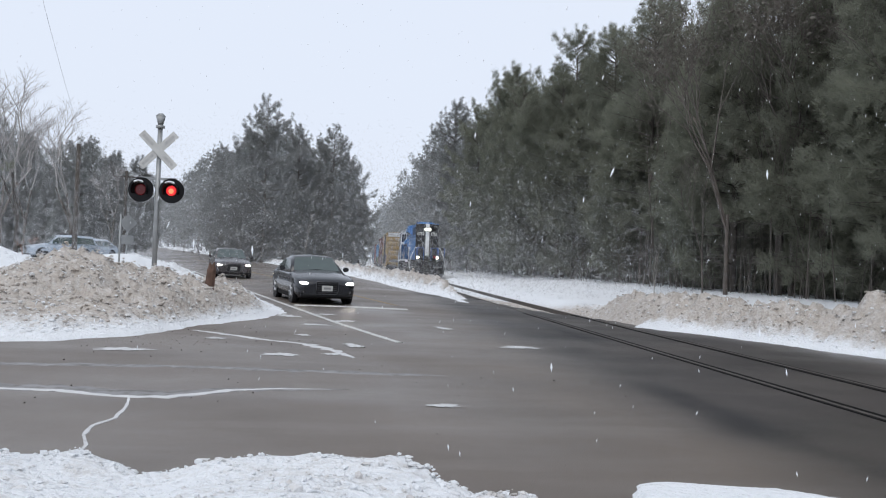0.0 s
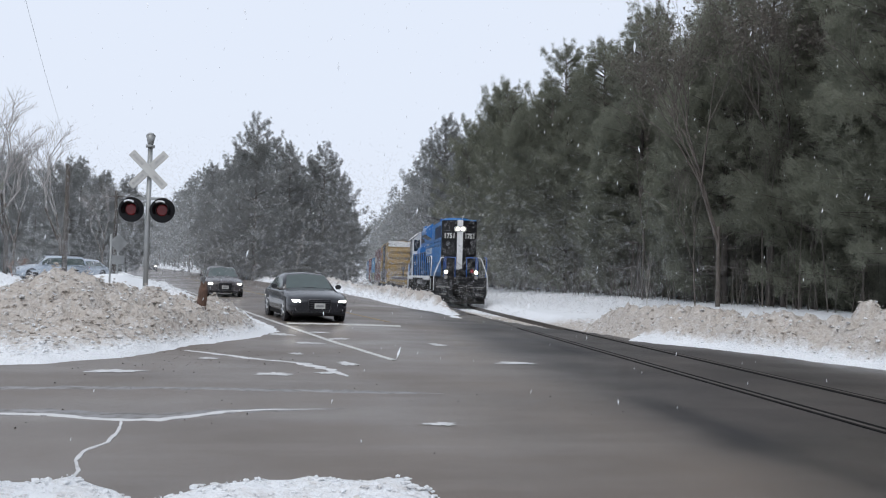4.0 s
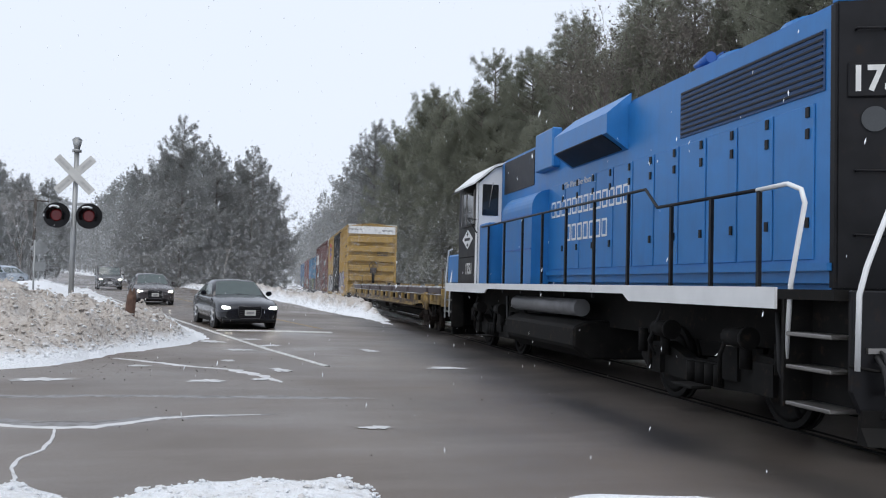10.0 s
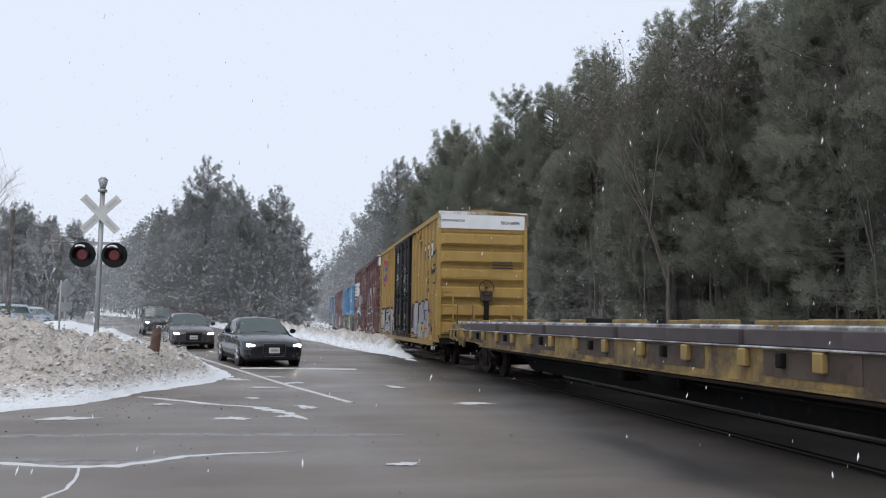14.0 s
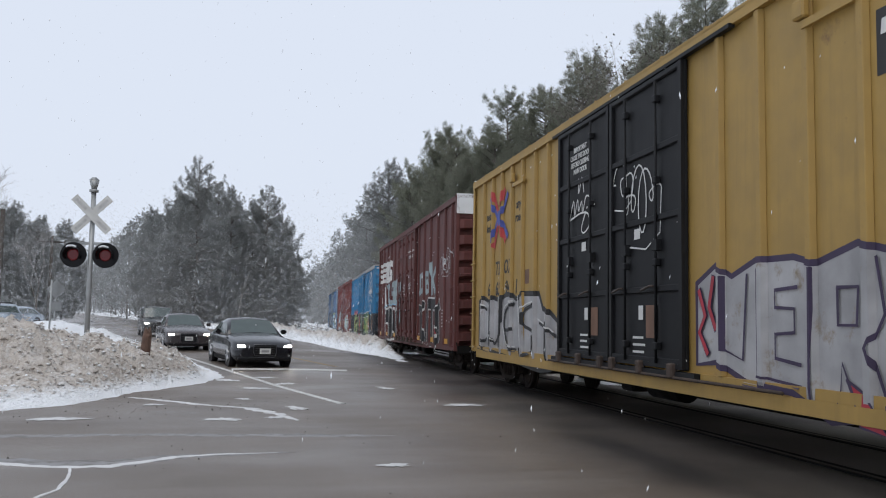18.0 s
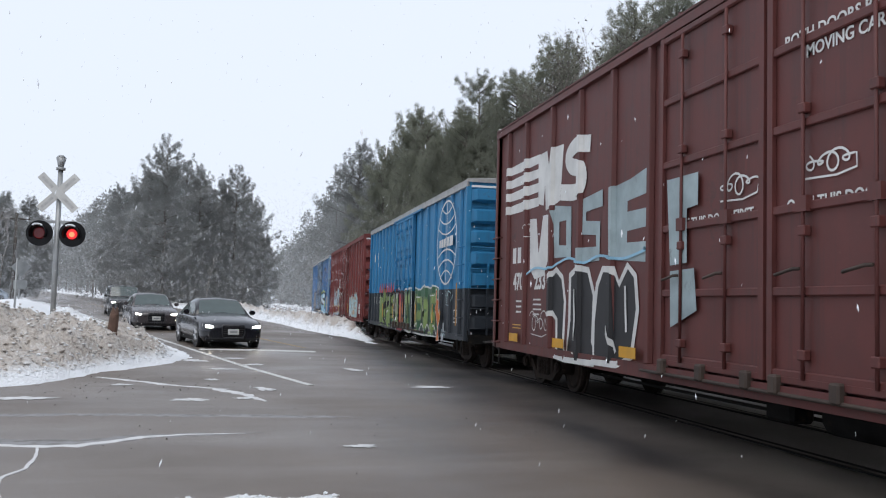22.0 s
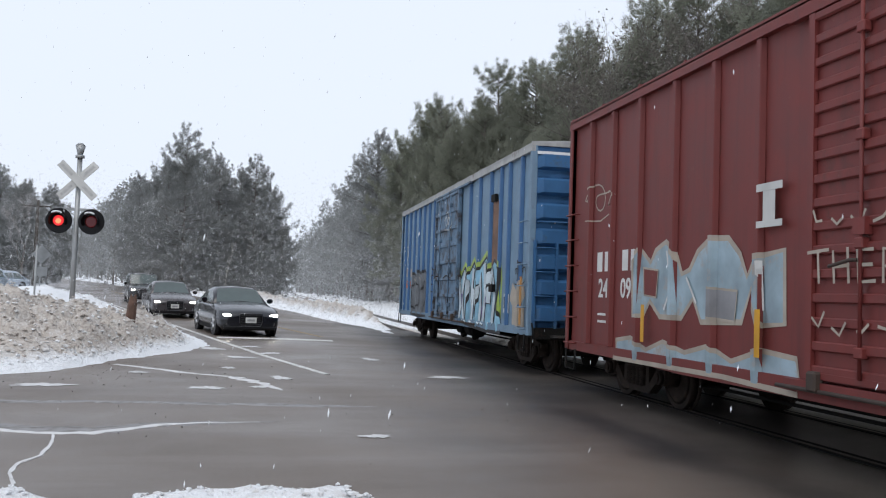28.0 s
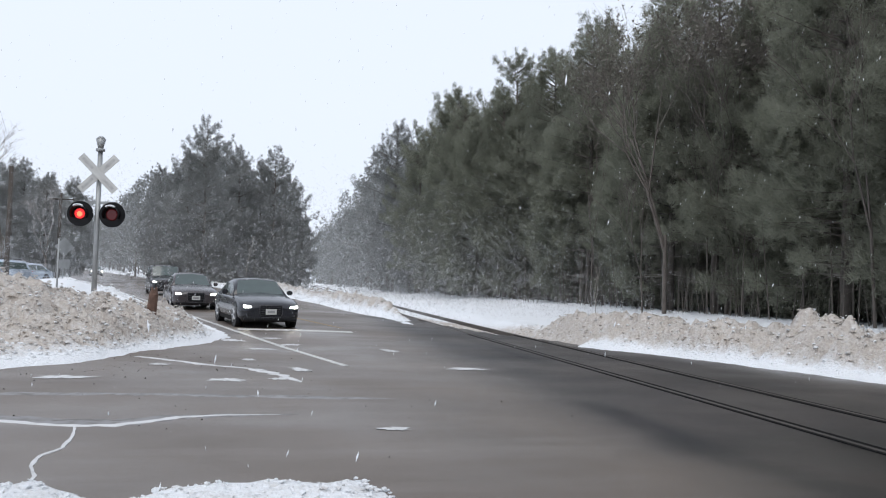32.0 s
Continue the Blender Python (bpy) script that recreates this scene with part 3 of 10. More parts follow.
def stroke(bm, pts, w, x, mi):
    """A painted line of width w through (y, z) points on a side wall."""
    for (y0, z0), (y1, z1) in zip(pts, pts[1:]):
        x -= 0.0001
        d = math.hypot(y1 - y0, z1 - z0) or 1
        ny, nz = -(z1 - z0) / d * w / 2, (y1 - y0) / d * w / 2
        ey, ez = (y1 - y0) / d * w * 0.25, (z1 - z0) / d * w * 0.25
        f = bm.faces.new([bm.verts.new((x, y0 + ny - ey, z0 + nz - ez)), bm.verts.new((x, y1 + ny + ey, z1 + nz + ez)),
                          bm.verts.new((x, y1 - ny + ey, z1 - nz + ez)), bm.verts.new((x, y0 - ny - ey, z0 - nz - ez))])
        f.material_index = mi


def smooth_line(pts, k=5):
    """A soft curve through the points."""
    q = [pts[0]] + list(pts) + [pts[-1]]
    out = []
    for a, b, c, d in zip(q, q[1:], q[2:], q[3:]):
        for i in range(k):
            t = i / k
            out.append(tuple(0.5 * (2 * b[j] + (c[j] - a[j]) * t + (2 * a[j] - 5 * b[j] + 4 * c[j] - d[j]) * t * t + (3 * b[j] - a[j] - 3 * c[j] + d[j]) * t ** 3) for j in (0, 1)))
    return out + [pts[-1]]


def ribbon(bm, pts, w, x, mi, taper=0.0):
    """One continuous painted line through (y, z) points on a side wall."""
    n_ = len(pts)
    prev = None
    for i, (y, z) in enumerate(pts):
        (ya, za), (yb, zb) = pts[max(0, i - 1)], pts[min(n_ - 1, i + 1)]
        d = math.hypot(yb - ya, zb - za) or 1
        ww = w / 2 * (1 - taper * abs(2 * i / (n_ - 1) - 1) ** 2)
        ny, nz = -(zb - za) / d * ww, (yb - ya) / d * ww
        cut = w * 0.3 * (-1 if i == 0 else 1 if i == n_ - 1 else 0)
        y, z = y + (yb - ya) / d * cut, z + (zb - za) / d * cut
        pair = (bm.verts.new((x - 0.00006 * i, y + ny, z + nz)), bm.verts.new((x - 0.00006 * i, y - ny, z - nz)))
        if prev:
            bm.faces.new((prev[0], pair[0], pair[1], prev[1])).material_index = mi
        prev = pair


def drape(bm, parent):
    """Lets paint laid on the side sheet follow the posts and the sill."""
    if parent.name not in RIBS:
        return
    ribs, sill = RIBS[parent.name]
    ys = [v.co.y for v in bm.verts]
    cuts = [(y + d, 1) for y in ribs if min(ys) - 0.1 < y < max(ys) + 0.1 for d in (-0.072, -0.046, 0.046, 0.072)]
    for c, _ in cuts:
        bmesh.ops.bisect_plane(bm, geom=list(bm.verts) + list(bm.edges) + list(bm.faces), plane_co=(0, c, 0), plane_no=(0, 1, 0))
    bmesh.ops.bisect_plane(bm, geom=list(bm.verts) + list(bm.edges) + list(bm.faces), plane_co=(0, 0, sill), plane_no=(0, 0, 1))
    for v in bm.verts:
        if v.co.z < sill - 0.001:
            v.co.x -= 0.046
        elif any(abs(v.co.y - y) < 0.048 for y in ribs):
            v.co.x -= RIB - 0.004


# loose spray-can shapes, none of them a letter
SHAPES = [
    [[(0.2, 0.95), (0.15, 0.3), (0.5, 0.05), (0.9, 0.3), (0.6, 0.6)]],
    [[(0.9, 0.8), (0.45, 1.0), (0.15, 0.75), (0.7, 0.4), (0.65, 0.05), (0.0, 0.1)]],
    [[(0.5, 1.0), (0.1, 0.75), (0.1, 0.25), (0.5, 0.0), (0.9, 0.25), (0.9, 0.75), (0.45, 1.0)]],
    [[(0.05, 0.05), (0.3, 0.95), (0.55, 0.4), (0.95, 1.0)], [(0.55, 0.45), (0.75, 0.0)]],
    [[(0.1, 0.0), (0.2, 0.7), (0.5, 1.0), (0.8, 0.7), (0.95, 0.0)], [(0.5, 0.9), (0.5, 0.45)]],
    [[(0.45, 0.0), (0.5, 0.5), (0.05, 1.0)], [(0.5, 0.45), (0.95, 0.85)], [(0.1, 0.2), (0.9, 0.1)]],
    [[(0.1, 0.9), (0.9, 0.95), (0.4, 0.5), (0.95, 0.1), (0.1, 0.0)]]]


def graffiti(parent, x, y0, y1, z0, z1, letters, mats, seed, label="large spray-painted shapes", lean=0.12, filled=False):
    """Fat overlapping shapes: outline, fill, shade and highlights, each a hair prouder than the last.
    mats: outline, fill, second fill, highlight."""
    rng = random.Random(seed)
    bm = bmesh.new()
    w, h = (y1 - y0) / letters, z1 - z0
    last = -1
    if filled:
        # one field of paint with a ragged top behind the shapes
        k_ = max(8, int((y1 - y0) / 0.16))
        ph = rng.uniform(0, 6)
        top = [z1 - h * (0.06 + 0.1 * abs(math.sin(1.9 * i + ph)) + 0.06 * rng.random()) for i in range(k_ + 1)]
        row = [(bm.verts.new((x - 0.0005, y0 + (y1 - y0) * i / k_, z0 + 0.04 * h * rng.random())), bm.verts.new((x - 0.0005, y0 + (y1 - y0) * i / k_, top[i]))) for i in range(k_ + 1)]
        for a, b in zip(row, row[1:]):
            bm.faces.new((a[0], b[0], b[1], a[1])).material_index = 1
        edge = [(y0 + (y1 - y0) * i / k_, top[i]) for i in range(k_ + 1)]
        ribbon(bm, edge, 0.07, x - 0.001, 0)
    for i in range(letters):
        yc = y1 - w * (i + 0.5)
        hh, ww, tilt = h * rng.uniform(0.86, 1.06), w * rng.uniform(1.15, 1.35), rng.uniform(-lean, lean)
        zc = z0 + h / 2 + rng.uniform(-0.05, 0.05) * h
        lay = x - 0.002 - 0.014 * (i % 2)
        bold = min(ww, hh) * (rng.uniform(0.34, 0.42) if filled else rng.uniform(0.30, 0.40))
        pick = rng.choice([k for k in range(len(SHAPES)) if k != last])
        last = pick
        flip = rng.random() < 0.5
        lines = []
        for line in SHAPES[pick]:
            pts = [(yc - ((1 - a if flip else a) - 0.5) * (ww - bold) + tilt * (b - 0.5) * hh + rng.uniform(-0.08, 0.08) * ww, zc + (b - 0.5) * (hh - bold) + rng.uniform(-0.05, 0.05) * hh) for a, b in line]
            lines.append(smooth_line(pts))
        for k, pts in enumerate(lines):
            ribbon(bm, pts, bold + 0.11, lay - 0.0005 * k, 0)
        for k, pts in enumerate(lines):
            ribbon(bm, pts, bold, lay - 0.003 - 0.0005 * k, 1)
        if len(mats) > 2:
            pts = lines[0]
            ribbon(bm, pts[len(pts) // 2:], bold * 0.62, lay - 0.006, 2, 0.4)
        if mats[0] != mats[1]:
            for n_ in range(rng.randint(1, 2)):
                pts = rng.choice(lines)
                k = rng.randrange(max(1, len(pts) - 4))
                ribbon(bm, [(a + bold * 0.22, b - bold * 0.1) for a, b in pts[k:k + 5]], 0.035, lay - 0.0075 - 0.0004 * n_, 0, 0.5)
        if len(mats) > 3:
            for k, pts in enumerate(lines):
                ribbon(bm, [(a + bold * 0.4, b + bold * 0.15) for a, b in pts[:-2]], 0.028, lay - 0.009 - 0.0004 * k, 3, 0.6)
    if x > -1.52:
        drape(bm, parent)
    return tagged(part("graffiti", bm, mats, parent), label, kind="stuff")


def scrawl(parent, x, y0, y1, z0, z1, material, seed, strokes=5, w=0.03, label="thin spray-painted scrawl"):
    """One looping line of a marker or can, with a tail."""
    rng = random.Random(seed)
    bm = bmesh.new()
    n_, ph = strokes * 16, rng.uniform(0, 6.28)
    w_, h_ = (y1 - y0), (z1 - z0)
    pts = []
    for i in range(n_ + 1):
        u = i / n_
        a = 6.283 * strokes * u + ph
        env = 0.55 + 0.45 * math.sin(9 * u + ph)
        pts.append((y1 - w_ * (0.08 + 0.84 * u) + 0.6 * w_ / strokes * math.cos(a) * (0.5 + 0.5 * env), z0 + h_ * (0.55 + 0.42 * env * math.sin(a))))
    pts += [(y0 + 0.02 * w_, z0 + 0.1 * h_), (y0 + 0.35 * w_, z0 - 0.05 * h_), (y0 + 0.9 * w_, z0 + 0.02 * h_)]
    ribbon(bm, pts, w, x - 0.004, 0, 0.2)
    if x > -1.52:
        drape(bm, parent)
    return part("scrawl", bm, material, parent, label)


def bars(parent, x, y, z, w, h, rows, material, seed=0, gap=0.66, name="marking", label="small stencilled data block"):
    """Writing too small to read: plain bars on a side wall."""
    rng = random.Random(seed)
    bm = bmesh.new()
    rh = h / rows
    for r in range(rows):
        ww = w * rng.uniform(0.6, 1.0)
        zz = z + h / 2 - rh * (r + 0.5)
        stroke(bm, [(y + w / 2, zz), (y + w / 2 - ww, zz)], rh * (1 - gap), x - 0.004, 0)
    return tagged(part(name, bm, material, parent), label, kind="stuff")
def paint_field(parent, x, pts, material, edge=None, width=0.06, name="painted_field", label=""):
    """A flat patch of paint with straight-cut corners, and its outline."""
    bm = bmesh.new()
    bm.faces.new([bm.verts.new((x, a, b)) for a, b in pts])
    if edge:
        ribbon(bm, list(pts) + [pts[0]], width, x - 0.0015, 1)
    if x > -1.52:
        drape(bm, parent)
    return tagged(part(name, bm, (material, edge or material), parent, label), kind="stuff")


def letter_strokes(parent, x, lines, width, fill, edge=None, rim=0.09, soft=False, name="graffiti", label="spray-painted block letters"):
    """Fat strokes of a spray can: all outlines first, then all fills, each a hair prouder."""
    bm = bmesh.new()
    lines = [smooth_line(q, 5) if soft else q for q in lines]
    if edge:
        for k, q in enumerate(lines):
            ribbon(bm, q, width + rim * 2, x - 0.0006 * k, 1)
    for k, q in enumerate(lines):
        ribbon(bm, q, width, x - 0.008 - 0.0006 * k, 0)
    if x > -1.52:
        drape(bm, parent)
    return tagged(part(name, bm, (fill, edge or fill), parent, label), kind="stuff")


# ---------------------------------------------------------------- train
RIBS = {}                                       # side posts and sill height of each car
RIB = 0.075                                     # depth of the side posts
HALF = 1.555                                    # half a car's width


def wheelset(r=0.42):
    bm = bmesh.new()
    rod(bm, (-1.0, 0, 0), (1.0, 0, 0), 0.075, seg=10)
    for s in (-1, 1):
        rod(bm, (s * 0.68, 0, 0), (s * 0.72, 0, 0), r + 0.03, seg=28)
        rod(bm, (s * 0.72, 0, 0), (s * 0.82, 0, 0), r, seg=28)
        rod(bm, (s * 0.82, 0, 0), (s * 0.835, 0, 0), r - 0.07, r - 0.12, seg=20)
        rod(bm, (s * 0.82, 0, 0), (s * 1.06, 0, 0), 0.11, seg=12)
        for k in range(3):
            a = k * 2.094
            rod(bm, (s * 1.06, 0.06 * math.cos(a), 0.06 * math.sin(a)), (s * 1.075, 0.06 * math.cos(a), 0.06 * math.sin(a)), 0.018, seg=6)
    return mesh_of("wheelset", bm, M_TRUCK if r < 0.5 else M_UNDER)


def side_frame(base):
    """Cast side frame of a freight truck: arched top chord, bottom chord, columns, journals and springs in its open middle."""
    h = base / 2
    top = [(-h - 0.2, 0.5), (-h - 0.2, 0.58), (-h + 0.12, 0.62), (-0.4, 0.76), (0.4, 0.76), (h - 0.12, 0.62), (h + 0.2, 0.58), (h + 0.2, 0.5), (h - 0.14, 0.5), (0.36, 0.64), (-0.36, 0.64), (-h + 0.14, 0.5)]
    low = [(-h + 0.1, 0.5), (-h + 0.22, 0.5), (-0.4, 0.26), (0.4, 0.26), (h - 0.22, 0.5), (h - 0.1, 0.5), (h - 0.12, 0.4), (0.44, 0.16), (-0.44, 0.16), (-h + 0.12, 0.4)]
    bm = prism(top, -0.07, 0.07)
    prism(low, -0.07, 0.07, bm=bm)
    for y in (-0.38, 0.38):
        box(bm, -0.065, 0.065, y - 0.055, y + 0.055, 0.2, 0.7)
    box(bm, -0.1, 0.06, -0.3, 0.3, 0.52, 0.66)
    for y in (-0.21, -0.07, 0.07, 0.21):
        for x in (-0.05, 0.04):
            rod(bm, (x, y, 0.25), (x, y, 0.53), 0.052, seg=8)
        for k in range(5):
            rod(bm, (-0.05, y, 0.27 + 0.055 * k), (-0.05, y, 0.29 + 0.055 * k), 0.062, seg=8)
    for y in (-h, h):
        box(bm, -0.1, 0.1, y - 0.14, y + 0.14, 0.42, 0.58)
        rod(bm, (-0.16, y, 0.43), (-0.1, y, 0.43), 0.1, seg=14)
        rod(bm, (-0.18, y, 0.43), (-0.16, y, 0.43), 0.07, seg=12)
    return mesh_of("side_frame", bm, M_TRUCK)


WHEELSET, SIDEFRAME, WHEELSET_L = wheelset(), side_frame(1.78), wheelset(0.508)
TURNING = []                                    # wheelsets and their radius


def truck(parent, y, base=1.78, r=0.42, ws=None, sf=None):
    bm = boxes((-0.95, 0.95, -0.2, 0.2, 0.42, 0.66), (-0.5, 0.5, -0.35, 0.35, 0.66, 0.8))
    for s in (-1, 1):
        box(bm, -0.9, 0.9, s * 0.36 - 0.05, s * 0.36 + 0.05, 0.3, 0.46)
    tr = part("truck", bm, M_UNDER, parent, at=pose(0, y, 0))
    for s in (-1, 1):
        part("side_frame", sf or SIDEFRAME, M_UNDER, tr, at=pose(s * 0.98, 0, 0))
        w = part("wheelset", ws or WHEELSET, M_UNDER, tr, "rusty steel wheels on an axle", at=pose(0, s * base / 2, r))
        TURNING.append((w, r, s * base / 2))
    return tr


def coupler(parent, y, d):
    bm = boxes((-0.09, 0.09, min(y, y + d * 0.75), max(y, y + d * 0.75), 0.76, 0.94))
    e = y + d * 0.95
    box(bm, -0.16, 0.05, min(e - d * 0.28, e), max(e - d * 0.28, e), 0.66, 1.02)
    box(bm, 0.05, 0.17, min(e - d * 0.3, e - d * 0.1), max(e - d * 0.3, e - d * 0.1), 0.7, 0.98)
    bevel(bm, 0.025)
    part("coupler", bm, M_UNDER, parent)
    part("air_hose", pipe([(0.35, y, 0.8), (0.36, y + d * 0.2, 0.6), (0.3, y + d * 0.5, 0.42), (0.15, y + d * 0.9, 0.55), (0.1, y + d * 1.0, 0.6)], 0.025), M_RUBBER, parent)


def ladder(parent, x, y, z0, z1, n, w=0.42, facing="side", material=None, step=True):
    """Rungs on a side or an end, held off on short stand-offs; a stirrup below."""
    for i in range(n):
        z = z0 + (z1 - z0) * i / max(1, n - 1)
        if facing == "side":
            pts = [(x, y - w / 2, z), (x - 0.07, y - w / 2, z), (x - 0.07, y + w / 2, z), (x, y + w / 2, z)]
        else:
            s = -1 if facing == "end_near" else 1
            pts = [(x - w / 2, y, z), (x - w / 2, y + s * 0.07, z), (x + w / 2, y + s * 0.07, z), (x + w / 2, y, z)]
        part("rung", pipe(pts, 0.014, 5), material or M_UNDER, parent)
    if step and facing == "side":
        part("stirrup", pipe([(x - 0.02, y - w / 2, z0 - 0.1), (x - 0.02, y - w / 2, z0 - 0.42), (x - 0.02, y + w / 2, z0 - 0.42), (x - 0.02, y + w / 2, z0 - 0.1)], 0.018, 5), M_UNDER, parent)


def boxcar(label, length, z0, z1, side, end, door, ribs, end_ribs=7, roof=None, end_cap=None, band=None, door_mat=None, sill_drop=0.05, ladder_n=6, rib_mat=None, door_bars=7):
    """A boxcar in its own space: rail top at z 0, +y towards the train's rear. door: (y0, y1) on the side; ribs: ys of the side posts."""
    car = thing("boxcar", label, "freight car", group="freight cars of the train")
    RIBS[car.name] = (list(ribs), z0 + 0.14)
    L = length / 2
    # body shell
    bm = boxes((-HALF + RIB, HALF - RIB, -L + 0.1, L - 0.1, z0 + 0.02, z1 - 0.06))
    body = part("body", bm, side, car)
    for s in (-1, 1):
        X = s * HALF
        # side sill, belly drop under the middle
        drop = [(-L + 0.05, z0), (-L + 0.05, z0 + 0.14), (L - 0.05, z0 + 0.14), (L - 0.05, z0), (L * 0.62, z0 - 0.02), (L * 0.5, z0 - sill_drop), (-L * 0.5, z0 - sill_drop), (-L * 0.62, z0 - 0.02)]
        part("side_sill", prism(drop, X - s * 0.1, X - s * 0.03), side if band is None else band[1], car)
        part("top_plate", boxes((min(X - s * 0.07, X + s * 0.01), max(X - s * 0.07, X + s * 0.01), -L, L, z1 - 0.16, z1 - 0.03)), roof or side, car)
        for y in (-L + 0.06, L - 0.06):
            part("corner_post", bevel(boxes((min(X - s * 0.12, X + s * 0.005), max(X - s * 0.12, X + s * 0.005), y - 0.06, y + 0.06, z0, z1 - 0.03)), 0.015), side if s < 0 else end, car)
        rib = mesh_of("side_post", bevel(prism([(-0.07, 0), (-0.045, RIB - 0.005), (0.045, RIB - 0.005), (0.07, 0)], z0 + 0.14, z1 - 0.16, "z"), 0.008), rib_mat or side)
        rib.transform(Matrix(((0, -s * -1, 0, 0), (1, 0, 0, 0), (0, 0, 1, 0), (0, 0, 0, 1))))
        for y in ribs:
            part("side_post", rib, side, body, at=pose(X - s * RIB, y, 0))
        # sliding doors with cross bars and locking rods
        d0, d1 = door
        dm = door_mat or side
        leaves = 2 if d1 - d0 > 3.2 else 1
        wd = (d1 - d0) / leaves
        part("door_track", boxes((min(X - s * 0.03, X + s * 0.05), max(X - s * 0.03, X + s * 0.05), d0 - 0.3, d1 + 0.3, z0 + 0.04, z0 + 0.14)), dm, car)
        for k in range(leaves):
            a, b = d0 + wd * k + 0.03, d0 + wd * (k + 1) - 0.03
            dr = part("door", bevel(boxes((min(X - s * 0.055, X - s * 0.005), max(X - s * 0.055, X - s * 0.005), a, b, z0 + 0.16, z1 - 0.2)), 0.012), dm, car)
            for j in range(door_bars):
                z = z0 + 0.25 + (z1 - z0 - 0.5) * j / (door_bars - 1)
                part("door_bar", bevel(boxes((min(X, X + s * 0.035), max(X, X + s * 0.035), a + 0.05, b - 0.05, z - 0.045, z + 0.045)), 0.012), dm, dr)
            for y in (a + wd * 0.3, a + wd * 0.72):
                bmr = bmesh.new()
                rod(bmr, (X + s * 0.055, y, z0 + 0.22), (X + s * 0.055, y, z1 - 0.3), 0.02, seg=6)
                box(bmr, min(X, X + s * 0.08), max(X, X + s * 0.08), y - 0.08, y + 0.08, (z0 + z1) / 2 - 0.45, (z0 + z1) / 2 - 0.3)
                part("locking_rod", bmr, dm, dr)
                if s < 0:
                    for j in range(4):
                        z = z0 + 0.45 + (z1 - z0 - 1.0) * j / 3
                        part("rod_guide", bevel(boxes((X - 0.085, X, y - 0.055, y + 0.055, z - 0.05, z + 0.05)), 0.012), dm, dr)
                    part("door_crank", pipe([(X - 0.09, y, z0 + 1.25), (X - 0.12, y + 0.05, z0 + 1.25), (X - 0.12, y + 0.34, z0 + 1.2)], 0.018, 5), M_RUSTY, dr, "rusty locking crank")
            if s < 0:
                for y in (a + 0.045, b - 0.045):
                    part("door_stile", boxes((X - 0.045, X, y - 0.045, y + 0.045, z0 + 0.17, z1 - 0.21)), dm, dr)
                for z in (z0 + 0.2, z1 - 0.25):
                    part("door_rail", boxes((X - 0.043, X, a + 0.09, b - 0.09, z - 0.03, z + 0.03)), dm, dr)
                for k2 in range(3):
                    part("door_roller", bevel(boxes((X - 0.11, X, a + 0.2 + (wd - 0.5) * k2 / 2, a + 0.34 + (wd - 0.5) * k2 / 2, z0 + 0.05, z0 + 0.24)), 0.02), M_RUSTY, dr)
    # door runner below the sill, and a tie bar above
    part("upper_track", boxes((-HALF - 0.05, -HALF + 0.03, door[0] - 1.2, door[1] + 0.3, z1 - 0.2, z1 - 0.15)), door_mat or side, car)
    part("lower_pipe", pipe([(-HALF - 0.06, door[0] - 2.2, z0 + 0.06), (-HALF - 0.06, door[1] + 0.4, z0 + 0.06)], 0.022, 6), M_RUSTY, car, "rusty door guide pipe")
    # roof
    bm = prism([(-HALF - 0.01, z1 - 0.05), (-HALF - 0.01, z1), (0, z1 + 0.11), (HALF + 0.01, z1), (HALF + 0.01, z1 - 0.05)], -L, L, "y")
    rf = part("roof", bm, roof or M_GALV, car)
    seam = prism([(-HALF, z1), (0, z1 + 0.11), (HALF, z1), (HALF, z1 + 0.03), (0, z1 + 0.14), (-HALF, z1 + 0.03)], -0.025, 0.025, "y")
    seam = mesh_of("roof_seam", seam, roof or M_GALV)
    k = int(length / 1.25)
    for i in range(k + 1):
        part("roof_seam", seam, M_GALV, rf, at=pose(0, -L + 0.05 + (length - 0.1) * i / k, 0))
    # ends: rolled corrugations
    for s in (-1, 1):
        Y = s * L
        part("end_wall", boxes((-HALF + 0.02, HALF - 0.02, min(Y - s * 0.12, Y - s * 0.05), max(Y - s * 0.12, Y - s * 0.05), z0, z1 + 0.03)), end, car)
        top = z1 - 0.12
        if end_cap:
            part("end_panel", boxes((-HALF + 0.02, HALF - 0.02, min(Y - s * 0.05, Y), max(Y - s * 0.05, Y), z1 - 0.52, z1 + 0.06)), end_cap, car, "white painted top panel")
            top = z1 - 0.62
        pitch = (top - z0 - 0.15) / end_ribs
        out = [(0, 0.02), (0.0, 0.2), (0.1, 0.32), (0.1, 0.8), (0, 0.9), (0, 0.98)]
        for i in range(end_ribs):
            zz = z0 + 0.15 + pitch * i
            bm = bmesh.new()
            rows = []
            for xx, sc in ((-HALF + 0.06, 0.15), (-HALF + 0.24, 1), (HALF - 0.24, 1), (HALF - 0.06, 0.15)):
                rows.append([bm.verts.new((xx, Y - s * 0.05 + s * o * sc, zz + pitch * t)) for o, t in out])
            for p, q in zip(rows, rows[1:]):
                for j in range(len(out) - 1):
                    bm.faces.new((p[j], q[j], q[j + 1], p[j + 1]))
            part("end_rib", bm, end, car)
        part("end_sill", boxes((-HALF + 0.1, HALF - 0.1, min(Y - s * 0.1, Y + s * 0.03), max(Y - s * 0.1, Y + s * 0.03), z0 - 0.05, z0 + 0.16)), M_UNDER, car)
        ladder(car, -HALF + 0.32, Y, z0 + 0.3, z0 + 1.7, 4, facing="end_near" if s < 0 else "end_far", material=end)
